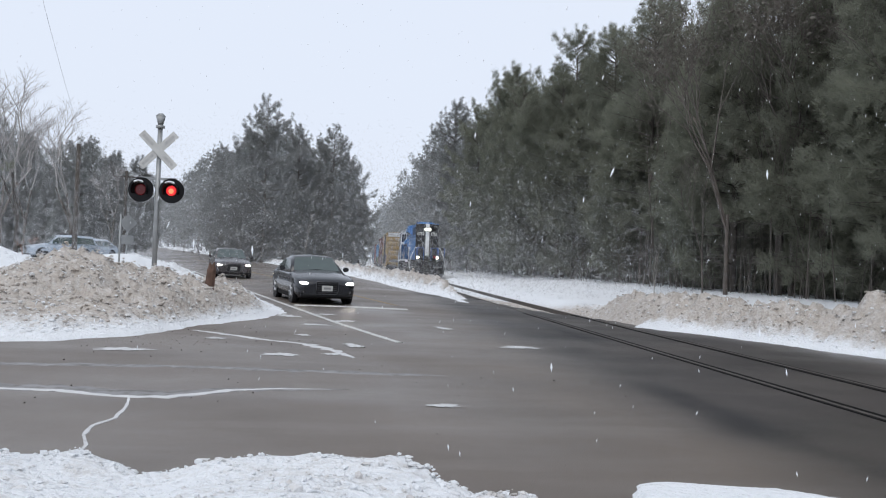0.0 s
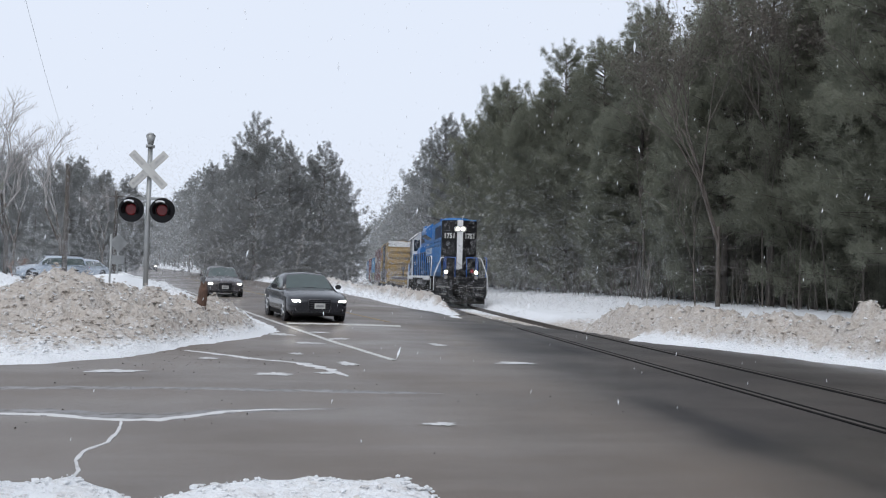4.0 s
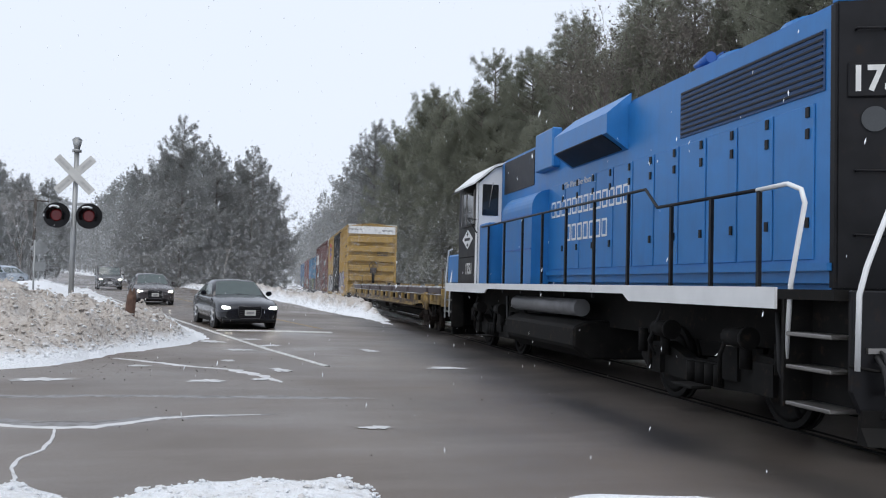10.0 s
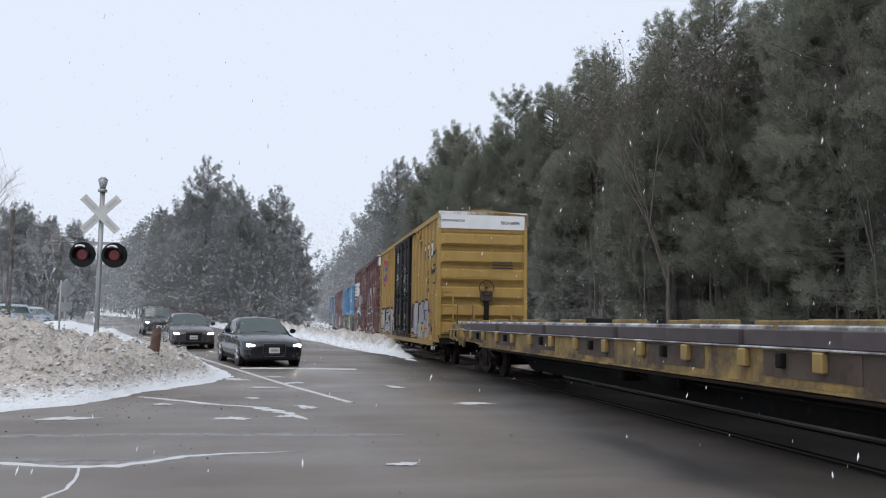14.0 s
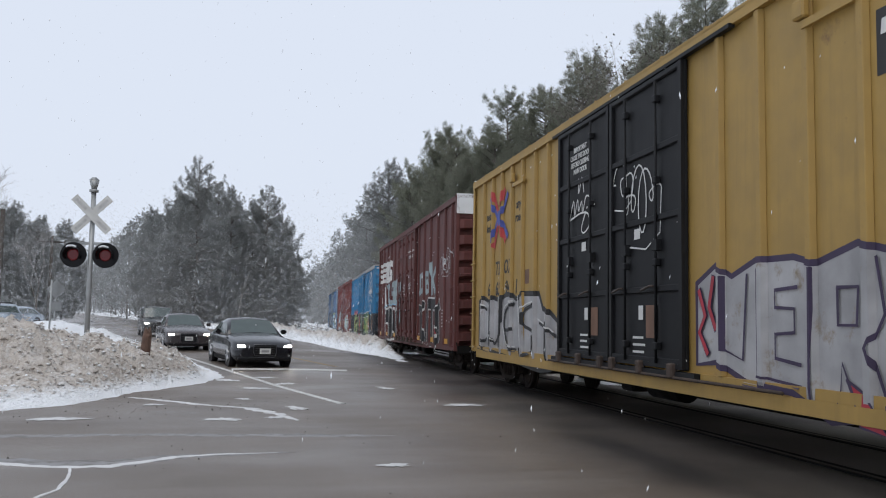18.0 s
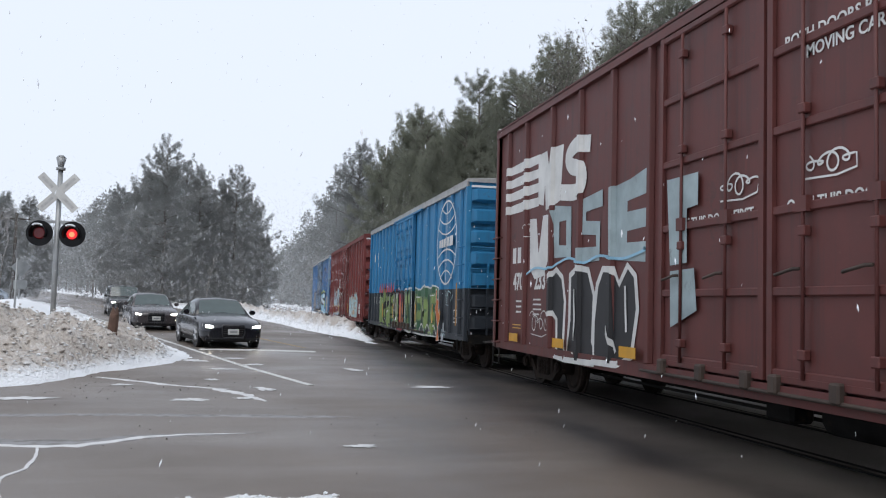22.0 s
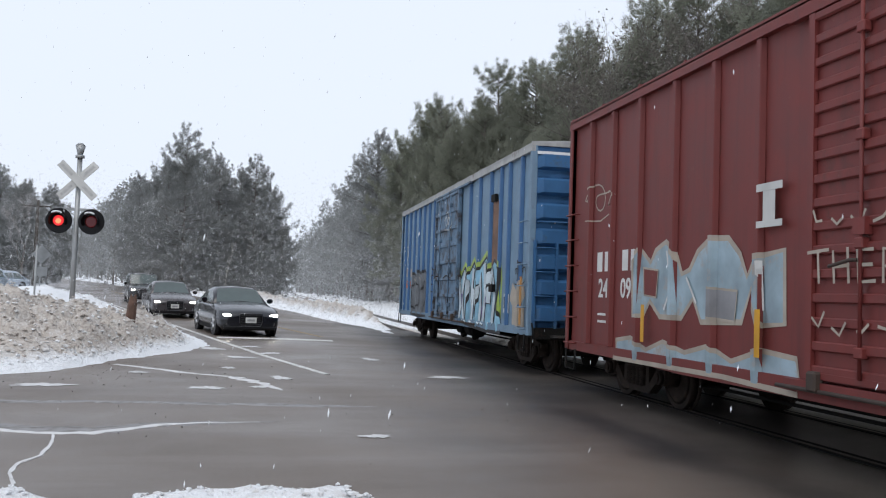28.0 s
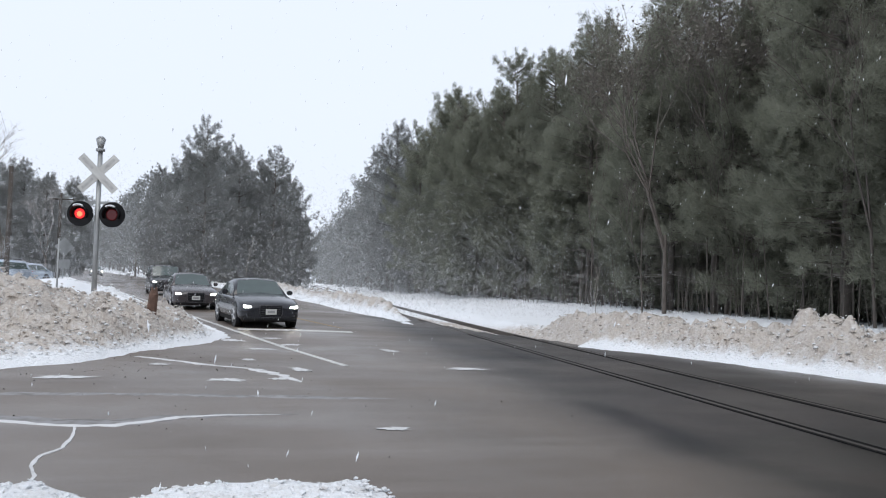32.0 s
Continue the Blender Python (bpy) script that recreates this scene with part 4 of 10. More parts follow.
        for e in (-0.22, 0.22):
            part("ladder_stile", boxes((-HALF + 0.32 + e - 0.025, -HALF + 0.32 + e + 0.025, min(Y, Y + s * 0.07), max(Y, Y + s * 0.07), z0 + 0.15, z0 + 1.85)), end, car)
        part("end_handrail", pipe([(-HALF + 0.15, Y, z0 + 2.2), (-HALF + 0.15, Y + s * 0.13, z0 + 2.2), (0.5, Y + s * 0.13, z0 + 2.2), (0.5, Y, z0 + 2.2)], 0.016, 5), end, car)
        part("uncoupling_lever", pipe([(-HALF + 0.05, Y + s * 0.12, z0 + 0.25), (-HALF + 0.1, Y + s * 0.15, z0 - 0.05), (-0.3, Y + s * 0.2, z0 - 0.02), (-0.1, Y + s * 0.35, z0 + 0.1)], 0.016, 5), M_UNDER, car)
        part("crossover_step", boxes((-1.1, 1.1, min(Y, Y + s * 0.25), max(Y, Y + s * 0.25), z0 - 0.02, z0 + 0.02)), M_STEEL, car, "galvanised grating step")
        coupler(car, Y - s * 0.1, s * 1.05)
        # ladders on the near side at both corners
        ladder(car, -HALF, s * (L - 0.33), z0 + 0.12, z0 + 0.12 + 0.42 * (ladder_n - 1), ladder_n, material=side)
        truck(car, s * (L - 1.75))
    # brake wheel on the leading end
    BX = 0.1
    bm = bmesh.new()
    ring = [(BX + 0.25 * math.cos(a), -L - 0.2, z0 + 1.85 + 0.25 * math.sin(a)) for a in [2 * math.pi * i / 16 for i in range(17)]]
    pipe(ring, 0.018, 5, bm)
    for a in (0, 2.09, 4.19):
        rod(bm, (BX, -L - 0.18, z0 + 1.85), (BX + 0.25 * math.cos(a), -L - 0.2, z0 + 1.85 + 0.25 * math.sin(a)), 0.014, seg=5)
    rod(bm, (BX, -L, z0 + 1.85), (BX, -L - 0.21, z0 + 1.85), 0.04)
    part("brake_wheel", bm, M_RUSTY, car, "rusty brake wheel")
    part("brake_chain_guard", boxes((BX - 0.06, BX + 0.1, -L - 0.12, -L, z0 + 0.2, z0 + 1.4)), M_UNDER, car)
    part("brake_housing", bevel(boxes((BX - 0.18, BX + 0.22, -L - 0.16, -L, z0 + 1.4, z0 + 1.75)), 0.03), M_RUSTY, car)
    part("brake_platform", bevel(boxes((BX - 0.5, BX + 0.9, -L - 0.3, -L, z0 + 0.72, z0 + 0.76)), 0.01), end, car)
    for e in (BX - 0.45, BX + 0.85):
        part("platform_post", boxes((e - 0.025, e + 0.025, -L - 0.28, -L - 0.23, z0 + 0.1, z0 + 1.35)), end, car)
    # centre sill and brake gear below
    part("centre_sill", boxes((-0.25, 0.25, -L + 0.3, L - 0.3, z0 - 0.3, z0 + 0.05)), M_UNDER, car)
    for i in range(8):
        y = -L * 0.55 + L * 1.1 * i / 7
        part("cross_bearer", prism([(-1.4, z0 + 0.02), (-1.4, z0 - 0.08), (-0.25, z0 - 0.26), (0.25, z0 - 0.26), (1.4, z0 - 0.08), (1.4, z0 + 0.02)], y - 0.05, y + 0.05, "y"), M_UNDER, car)
    part("brake_rod", pipe([(-0.55, -L * 0.7, z0 - 0.3), (-0.55, L * 0.7, z0 - 0.3)], 0.025, 6), M_UNDER, car)
    bm = bmesh.new()
    rod(bm, (-0.7, -0.9, z0 - 0.2), (-0.7, 0.1, z0 - 0.2), 0.2, seg=14)
    part("air_reservoir", bm, M_UNDER, car)
    bm = boxes((-0.9, -0.6, 0.6, 1.1, z0 - 0.35, z0))
    part("brake_valve", bevel(bm, 0.04), M_UNDER, car)
    return car


def evenly(a, b, n):
    return [a + (b - a) * i / (n - 1) for i in range(n)]


CARS = []                                       # things and the place of their middle along the train


# yellow high-cube boxcar with black doors, 9.85 to 28.75
yl = boxcar("mustard-yellow high boxcar with black plug doors and silver graffiti", 18.9, 0.75, 5.12, M_YELLOW, M_YELLOW, (-2.6, 2.4),
            [-3.4, -4.28, -5.16, -6.0, -6.84, -7.66, -8.52] + [3.2, 4.05, 4.95, 5.8, 6.65, 7.5, 8.4], 6, M_YELLOW, M_LWHITE, door_mat=M_DOORBLACK, sill_drop=0.1, door_bars=5)
CARS.append((yl, 19.3))
# maroon high-cube boxcar, 31.0 to 50.5
mr_ = boxcar("maroon high boxcar with white lettering and graffiti", 19.5, 0.66, 5.13, M_BROWN, M_BROWN, (-2.3, 2.36), [-9.0, -7.9, -6.6, -5.3, -4.0, -2.75] + [2.75, 3.95, 5.2, 6.5, 7.9, 9.0], 8, M_BROWN, M_LWHITE, door_bars=6)
CARS.append((mr_, 40.75))
# bright blue boxcar with dark lower band, 52.9 to 69.1
pb = boxcar("bright blue boxcar with globe emblem and colourful graffiti", 16.2, 0.66, 4.46, M_PBLUE, M_PBLUE, (-1.55, 1.7), [-7.4, -6.4, -5.4, -4.4, -3.4, -2.4] + [2.5, 3.3, 4.1, 4.9, 5.7, 6.5, 7.3], 7, M_GALV, door_bars=8)
CARS.append((pb, 61.0))
# oxide red boxcar, 71.3 to 87.5
rd = boxcar("oxide-red boxcar with corrugated door and pale graffiti", 16.2, 0.66, 4.5, M_RED, M_RED, (-1.6, 1.42), evenly(-7.4, -2.2, 6) + [2.35, 3.3, 4.3, 5.35, 6.3, 7.2], 7, M_RED, door_bars=16)
CARS.append((rd, 79.4))
# faded blue boxcar, 89.6 to 105.7
lb = boxcar("faded light-blue boxcar with graffiti at the train's end", 16.1, 0.76, 4.5, M_LTBLUE, M_LTBLUE_END, (-1.8, 1.4), [-7.3, -6.4, -5.7, -4.85, -3.8, -2.8] + [1.9, 2.75, 3.6, 4.5, 5.4, 6.3, 7.2], 7, M_GALV, rib_mat=M_LTRIB, door_bars=8, door_mat=M_LTDOOR)
CARS.append((lb, 97.65))


def flat_car():
    car = thing("flatcar", "long yellow flat car with rusty deck, empty", "freight car", group="freight cars of the train")
    L, TOP, LEDGE = 13.9, 1.36, 1.2
    part("deck", boxes((-1.18, 1.18, -L, L, TOP - 0.1, TOP - 0.04)), M_FLATDECK, car, "rust-brown steel deck dusted with snow")
    for s in (-1, 1):
        X = s * 1.34
        prof = [(-L, 0.92), (-L, LEDGE), (L, LEDGE), (L, 0.92), (L - 3.6, 0.88), (L - 4.4, 0.82), (-L + 4.4, 0.82), (-L + 3.6, 0.88)]
        part("side_sill", prism(prof, X - 0.03, X + 0.03), M_FLATYEL, car, "yellow side sill, worn to rust")
        part("ledge", bevel(boxes((min(X - s * 0.14, X + s * 0.09), max(X - s * 0.14, X + s * 0.09), -L, L, LEDGE, LEDGE + 0.022)), 0.006), M_DECKPAD, car, "sill ledge lined with snow")
        part("upper_web", boxes((s * 1.22 - 0.02, s * 1.22 + 0.02, -L, L, LEDGE + 0.022, TOP + 0.01)), M_FLATYEL, car, "yellow web above the ledge")
        beam = mesh_of("deck_rail", bevel(boxes((-0.07, 0.07, -0.98, 0.98, LEDGE + 0.024, TOP + 0.05)), 0.012), M_RAILBOX)
        for i in range(13):
            part("deck_rail", beam, M_RAILBOX, car, "dull purple-brown box rail", at=pose(s * (1.32 if i % 2 else 1.25), -L + 1.05 + i * 1.966, 0))
        part("lower_flange", boxes((X - 0.09, X + 0.05, -L + 4.4, L - 4.4, 0.79, 0.82)), M_FLATYEL, car)
        pocket = mesh_of("stake_pocket", bevel(boxes((-0.045, 0.045, -0.08, 0.08, 0.98, LEDGE - 0.01)), 0.015), M_FLATYEL)
        hook = mesh_of("tie_down", bevel(boxes((-0.05, 0.05, -0.05, 0.05, 1.0, 1.16)), 0.012), M_UNDER)
        for i in range(19):
            part("stake_pocket", pocket, M_FLATYEL, car, at=pose(s * 1.41, -L + 0.9 + i * 1.47, 0))
            if i % 2:
                part("tie_down", hook, M_UNDER, car, "dark steel tie-down", at=pose(s * 1.4, -L + 1.6 + i * 1.47, 0))
        plate = mesh_of("rust_plate", boxes((-0.004, 0.004, -0.85, 0.85, 0.9, 1.18)), M_FLATDECK)
        for i in range(7):
            part("rust_plate", plate, M_FLATDECK, car, "rust-brown patch plate", at=pose(X + s * 0.034, -L + 5.4 + i * 3.1, 0))
        pad = mesh_of("guide_rail", bevel(boxes((-0.2, 0.2, -1.2, 1.2, TOP, TOP + 0.1)), 0.02), M_DECKPAD)
        curb = mesh_of("guide_curb", bevel(boxes((-0.05, 0.05, -0.7, 0.7, TOP, TOP + 0.17)), 0.015), M_FLATYEL)
        for i in range(9):
            part("guide_rail", pad, M_DECKPAD, car, "grey steel guide rail dusted with snow", at=pose(s * 0.98, -L + 2.0 + i * 3.1, 0))
            part("guide_curb", curb, M_FLATYEL, car, at=pose(s * 0.55, -L + 2.8 + i * 3.1, 0))
        ladder(car, s * 1.38, -L + 0.5, 1.0, 1.25, 2, material=M_FLATYEL, step=s < 0)
        truck(car, s * (L - 3.6))
        coupler(car, s * (L - 0.1), s * 0.95)
        part("end_plate", bevel(boxes((-1.3, 1.3, s * L - 0.05, s * L + 0.05, 0.86, TOP + 0.03)), 0.02), M_FLATYEL, car)
        part("end_beam", bevel(boxes((-1.2, 1.2, s * L - 0.03, s * L + 0.1, 0.7, 0.86)), 0.02), M_UNDER, car)
        part("end_grab", pipe([(-1.2, s * (L - 0.3), TOP), (-1.2, s * (L - 0.3), TOP + 0.62), (-0.7, s * (L - 0.3), TOP + 0.62), (-0.7, s * (L - 0.3), TOP)], 0.022, 6), M_FLATYEL, car)
        # braced bracket where the bolster meets the sill
        for e in (-1, 1):
            y = e * (L - 2.0)
            br = part("bolster_bracket", bevel(prism([(-0.16, LEDGE + 0.06), (-0.42, 0.98), (-0.36, 0.72), (-0.28, 0.72), (-0.24, 0.92), (-0.1, 0.76), (0.2, 0.76), (0.16, 0.94), (0.4, 1.0), (0.14, LEDGE + 0.06)], X - 0.02, X + s * 0.11), 0.02), M_FLATYEL, car, at=pose(0, y, 0))
            for dy in (-0.24, 0.0, 0.24):
                part("bracket_web", bevel(boxes((min(X, X + s * 0.17), max(X, X + s * 0.17), dy - 0.02, dy + 0.02, 0.96 - 0.1 * (dy == 0), LEDGE + 0.02)), 0.01), M_FLATYEL, br)
        part("air_pipe", pipe([(s * 1.1, -L + 4.2, 0.72), (s * 1.1, L - 4.2, 0.72)], 0.03, 6), M_RUSTY, car, "rusty air pipe")
    part("centre_sill", prism([(-L + 0.3, TOP - 0.11), (-L + 0.3, 0.62), (-L + 4.6, 0.6), (-L + 5.6, 0.26), (L - 5.6, 0.26), (L - 4.6, 0.6), (L - 0.3, 0.62), (L - 0.3, TOP - 0.11)], -0.3, 0.3), M_UNDER, car, "deep black centre sill")
    for i in range(14):
        y = -L + 1.6 + i * 2.06
        part("cross_bearer", prism([(-1.28, LEDGE - 0.02), (-1.28, 1.0), (-0.3, 0.66), (0.3, 0.66), (1.28, 1.0), (1.28, LEDGE - 0.02)], y - 0.06, y + 0.06, "y"), M_UNDER, car)
    part("brake_rod", pipe([(-0.75, -8, 0.6), (-0.75, 8, 0.6)], 0.025, 6), M_UNDER, car)
    bm = bmesh.new()
    rod(bm, (-0.8, -1.6, 0.66), (-0.8, -0.5, 0.66), 0.19, seg=14)
    part("air_reservoir", bm, M_UNDER, car)
    part("brake_valve", bevel(boxes((-1.0, -0.65, 0.5, 1.0, 0.5, 0.9)), 0.04), M_UNDER, car)
    part("bridge_plate", bevel(boxes((-1.25, -0.55, -L + 0.5, -L + 1.5, TOP + 0.005, TOP + 0.04)), 0.01), M_FLATYEL, car)
    part("hitch", bevel(prism([(-0.5, TOP), (-0.42, TOP + 0.2), (0.42, TOP + 0.2), (0.6, TOP)], -0.35, 0.35), 0.02), M_UNDER, car, at=pose(0, 4.5, 0))
    return car


M_FLATDECK = mat("rusted_deck_steel", (0.105, 0.075, 0.058), 0.8, vary=0.35, scale=1.2, dirt=(0.05, 0.035, 0.028), dirt_amount=0.5, dirt_scale=2.2)
M_RAILBOX = mat("box_rail_paint", (0.075, 0.058, 0.06), 0.65, vary=0.3, scale=2.0, dirt=(0.16, 0.13, 0.06), dirt_amount=0.25, dirt_scale=2.0)
M_DECKPAD = mat("scuffed_guide_steel", (0.2, 0.195, 0.19), 0.55, 0.3, vary=0.3, dirt=(0.6, 0.61, 0.62), dirt_amount=0.5, dirt_scale=1.4)
fc = flat_car()
CARS.append((fc, -5.6))
# ---------------------------------------------------------------- locomotive, long hood leading (towards -y)
M_SCREEN = mat("filter_screen", (0.012, 0.014, 0.02), 0.6, vary=0.3, scale=8, dirt=(0.03, 0.05, 0.09), dirt_amount=0.3)
M_SCREENBLUE = mat("radiator_screen", (0.012, 0.05, 0.14), 0.55, vary=0.25, scale=8)


def loft_plate(line, z0, z1, s):
    """A bent upright plate along (x, y) points, its foot pushed forward."""
    bm = bmesh.new()
    rows = [[bm.verts.new(q) for q in ((x, y + s * 0.1, z0), (x, y, (z0 + z1) / 2), (x, y + s * 0.03, z1), (x, y - s * 0.03, z1), (x, y - s * 0.05, z0))] for x, y in line]
    for a, b in zip(rows, rows[1:]):
        for k in range(5):
            bm.faces.new((a[k], b[k], b[(k + 1) % 5], a[(k + 1) % 5]))
    bm.faces.new(rows[0]), bm.faces.new(rows[-1][::-1])
    return bm


def locomotive():
    lo = thing("locomotive", "bright blue diesel locomotive with black nose and white stripe", "locomotive")
    F, R = -8.6, 8.7
    HF, HR, HW, HT = -7.52, 5.18, 0.93, 4.53
    DK = 1.54
    # deck, sill and pilots
    part("deck", boxes((-1.5, 1.5, F + 0.35, R - 0.2, DK - 0.1, DK)), M_UNDER, lo)
    for s in (-1, 1):
        # deep at both ends, shallow beside the tank
        sill = [(F + 1.25, DK - 0.2), (-3.75, DK - 0.2), (-3.55, DK - 0.1), (4.1, DK - 0.1), (4.3, DK - 0.2), (R - 0.22, DK - 0.2), (R - 0.22, DK + 0.02), (F + 1.25, DK + 0.02)]
        part("side_stripe", prism(sill, min(s * 1.5, s * 1.53), max(s * 1.5, s * 1.53)), M_LWHITE, lo, "white painted sill stripe")
    part("frame", boxes((-0.75, 0.75, F + 0.5, R - 0.5, 0.85, DK - 0.1)), M_UNDER, lo)
    hood = part("hood", bevel(boxes((-HW, HW, HF + 0.04, HR, DK, HT)), 0.07, 2), M_BLUE, lo)
    NF = HF - 0.28
    corner = [(-HW - 0.004, HF + 0.16), (-HW - 0.004, HF + 0.04), (-0.2, NF), (0.2, NF), (HW + 0.004, HF + 0.04), (HW + 0.004, HF + 0.16)]
    part("nose_panel", bevel(prism(corner, DK, HT - 0.02, "z"), 0.025, 2), M_LBLACK, lo, "black end panel with angled corners")
    part("nose_cap", bevel(prism([(x * 0.97, y + 0.03 if y < HF else y) for x, y in corner], HT - 0.022, HT + 0.03, "z"), 0.012), M_BLUE, lo)
    part("nose_stripe", bevel(boxes((-0.15, 0.15, NF - 0.03, NF + 0.02, 1.75, HT + 0.0)), 0.012), M_LWHITE, lo, "white vertical stripe")

    def on_corner(s, u, z, out=0.0):
        """A place on the angled corner face: u from the stripe (0) to the hood's side (1)."""
        x, y = 0.2 + (HW - 0.2) * u, NF + 0.32 * u
        return pose(s * (x + 0.4 * out), y - 0.92 * out, z, 0, 0, s * 23.5)
    # head lamp unit
    hl = part("headlight", bevel(boxes((-0.32, 0.32, NF - 0.13, NF - 0.01, 3.9, 4.2)), 0.09, 3), M_LWHITE, lo)
    for s in (-1, 1):
        bm = bmesh.new()
        rod(bm, (s * 0.14, NF - 0.125, 4.05), (s * 0.14, NF - 0.15, 4.05), 0.085, 0.07, 16)
        part("lens", bm, M_LAMP, hl, "glowing lamp lens")
    # number boards
    for s in (-1, 1):
        nb = part("number_board", bevel(boxes((-0.34, 0.34, -0.03, 0.02, -0.18, 0.18)), 0.015), M_LBLACK, lo, at=on_corner(s, 0.45, 3.68))
        lettering("1751", 0.36, on_front(0, -0.032, 0), M_PAINTWHITE, nb, "number", squeeze=0.9, bold=0.03)
        for z in (2.1, 2.75, 4.2):
            part("grab_iron", pipe([(-0.14, 0.0, 0), (-0.14, -0.06, 0), (0.14, -0.06, 0), (0.14, 0.0, 0)], 0.014, 5), M_LBLACK, lo, at=on_corner(s, 0.6, z))
    bm = bmesh.new()
    rod(bm, (0, -0.02, 0), (0, 0.01, 0), 0.13, seg=20)
    part("class_lamp", bm, M_GLASS, lo, at=on_corner(-1, 0.55, 3.28))
    for z in (1.9, 2.5, 3.1):
        for s in (-1, 1):
            part("hinge", boxes((-0.08, 0.08, -0.02, 0.01, 0, 0.04)), M_LBLACK, lo, at=on_corner(s, 0.2, z))
    # roof gear: radiator fans, exhaust, horn, dynamic brake
    for y, r in ((-6.2, 0.66), (-4.7, 0.66), (-0.6, 0.6)):
        bm = bmesh.new()
        rod(bm, (0, y, HT - 0.02), (0, y, HT + 0.16), r, r * 0.97, 28)
        fan = part("fan_housing", bm, M_BLUE, lo)
        bm = bmesh.new()
        for i in range(7):
            q = -0.6 * r + 1.2 * r * i / 6
            e = math.sqrt(max(0.01, (r * 0.95) ** 2 - q * q))
            rod(bm, (-e, y + q, HT + 0.175), (e, y + q, HT + 0.175), 0.012, seg=5)
        part("fan_grille", bm, M_UNDER, fan)
    part("exhaust_stack", bevel(boxes((-0.28, 0.28, -3.4, -2.7, HT - 0.02, HT + 0.16)), 0.04), M_BLUE, lo)
    part("exhaust_stack", bevel(boxes((-0.28, 0.28, -2.2, -1.5, HT - 0.02, HT + 0.14)), 0.04), M_BLUE, lo)
    bm = bmesh.new()
    for dx, dy in ((-0.12, -0.45), (0.05, -0.5), (0.16, 0.4)):
        rod(bm, (-0.5 + dx, -3.9, HT + 0.18), (-0.5 + dx, -3.9 + dy, HT + 0.2), 0.035, 0.085, 10)
    rod(bm, (-0.45, -3.9, HT - 0.02), (-0.45, -3.9, HT + 0.18), 0.03)
    part("horn", bm, M_BLUE2, lo)
    # radiator grilles on both sides
    for s in (-1, 1):
        X = s * HW
        gr = part("radiator_grille", boxes((min(X, X + s * 0.015), max(X, X + s * 0.015), -7.3, -4.1, 3.62, 4.26)), M_SCREENBLUE, lo, "dark mesh radiator screen")
        for i in range(9):
            z = 3.66 + i * 0.07
            part("slat", boxes((min(X + s * 0.015, X + s * 0.03), max(X + s * 0.015, X + s * 0.03), -7.27, -4.13, z, z + 0.022)), M_LBLACK, gr)
        # flared dynamic brake hatch
        db = part("brake_hatch", prism([(s * HW * 0.98, 3.72), (s * 1.3, 3.98), (s * 1.3, 4.3), (s * HW * 0.95, HT + 0.12)], -2.3, 0.25, "y"), M_BLUE, lo)
        part("intake", prism([(s * (HW + 0.04), 3.74), (s * 1.315, 3.96), (s * 1.325, 3.98), (s * (HW + 0.05), 3.78)], -2.15, 0.1, "y"), M_LBLACK, db)
        part("filter_hatch", bevel(boxes((min(s * (HW - 0.05), s * (HW + 0.16)), max(s * (HW - 0.05), s * (HW + 0.16)), 0.95, 2.05, 3.86, HT + 0.12)), 0.03), M_BLUE, lo)
        part("air_intake", boxes((min(X, X + s * 0.012), max(X, X + s * 0.012), 2.55, 4.85, 3.68, 4.44)), M_SCREEN, lo, "dark air filter screen")
        # blower duct, rounded top
        out = [(s * (HW - 0.01), DK), (s * (HW + 0.36), DK)] + [(s * (HW + 0.36 * math.cos(t)), 3.12 + 0.36 * math.sin(t)) for t in [radians(90 * i / 7) for i in range(8)]] + [(s * (HW - 0.01), 3.48)]
        duct = part("blower_duct", prism(out, 1.55, 3.7, "y"), M_BLUE, lo)
        part("duct_seam", boxes((min(s * (HW + 0.355), s * (HW + 0.375)), max(s * (HW + 0.355), s * (HW + 0.375)), 1.56, 3.69, 2.26, 2.29)), M_BLUE2, duct)
        part("duct_seam", boxes((min(s * (HW + 0.35), s * (HW + 0.37)), max(s * (HW + 0.35), s * (HW + 0.37)), 1.56, 3.69, 2.95, 2.98)), M_BLUE2, duct)
        # engine room doors with latches
        for i in range(11):
            a = -7.15 + i * 0.77
            dr = part("hood_door", bevel(boxes((min(X, X + s * 0.018), max(X, X + s * 0.018), a + 0.02, a + 0.74, 1.86, 3.52)), 0.012), M_BLUE, lo)
            for z in (2.2, 3.15, 3.38):
                part("latch", boxes((min(X + s * 0.018, X + s * 0.035), max(X + s * 0.018, X + s * 0.035), a + 0.09, a + 0.15, z, z + 0.11)), M_LBLACK, dr)
        part("ledge", boxes((min(X, X + s * 0.06), max(X, X + s * 0.06), HF + 0.1, 1.5, 1.74, 1.82)), M_BLUE, lo)
        # lettering too close to a name: two rows of pale blocks
        if s < 0:
            rng = random.Random(4)
            for z, h, y0, n, st in ((3.03, 0.31, 1.2, 13, 0.292), (2.54, 0.31, 0.33, 7, 0.292)):
                for i in range(n):
                    bmw = boxes((X - 0.026, X - 0.020, y0 - i * st - 0.11, y0 - i * st + 0.11, z - h / 2, z + h / 2))
                    bl = part("name_block", bmw, M_LWHITE, lo)
                    part("name_fill", boxes((X - 0.029, X - 0.026, y0 - i * st - 0.07, y0 - i * st + 0.07, z - h / 2 + 0.04, z + h / 2 - 0.04)), M_BLUE, bl)
            lettering("\"The Ware River Route\"", 0.17, on_side(X - 0.022, -0.1, 3.44), M_PAINTWHITE, lo, "lettering", "white italic slogan", squeeze=0.85, shear=0.35, bold=0.0)
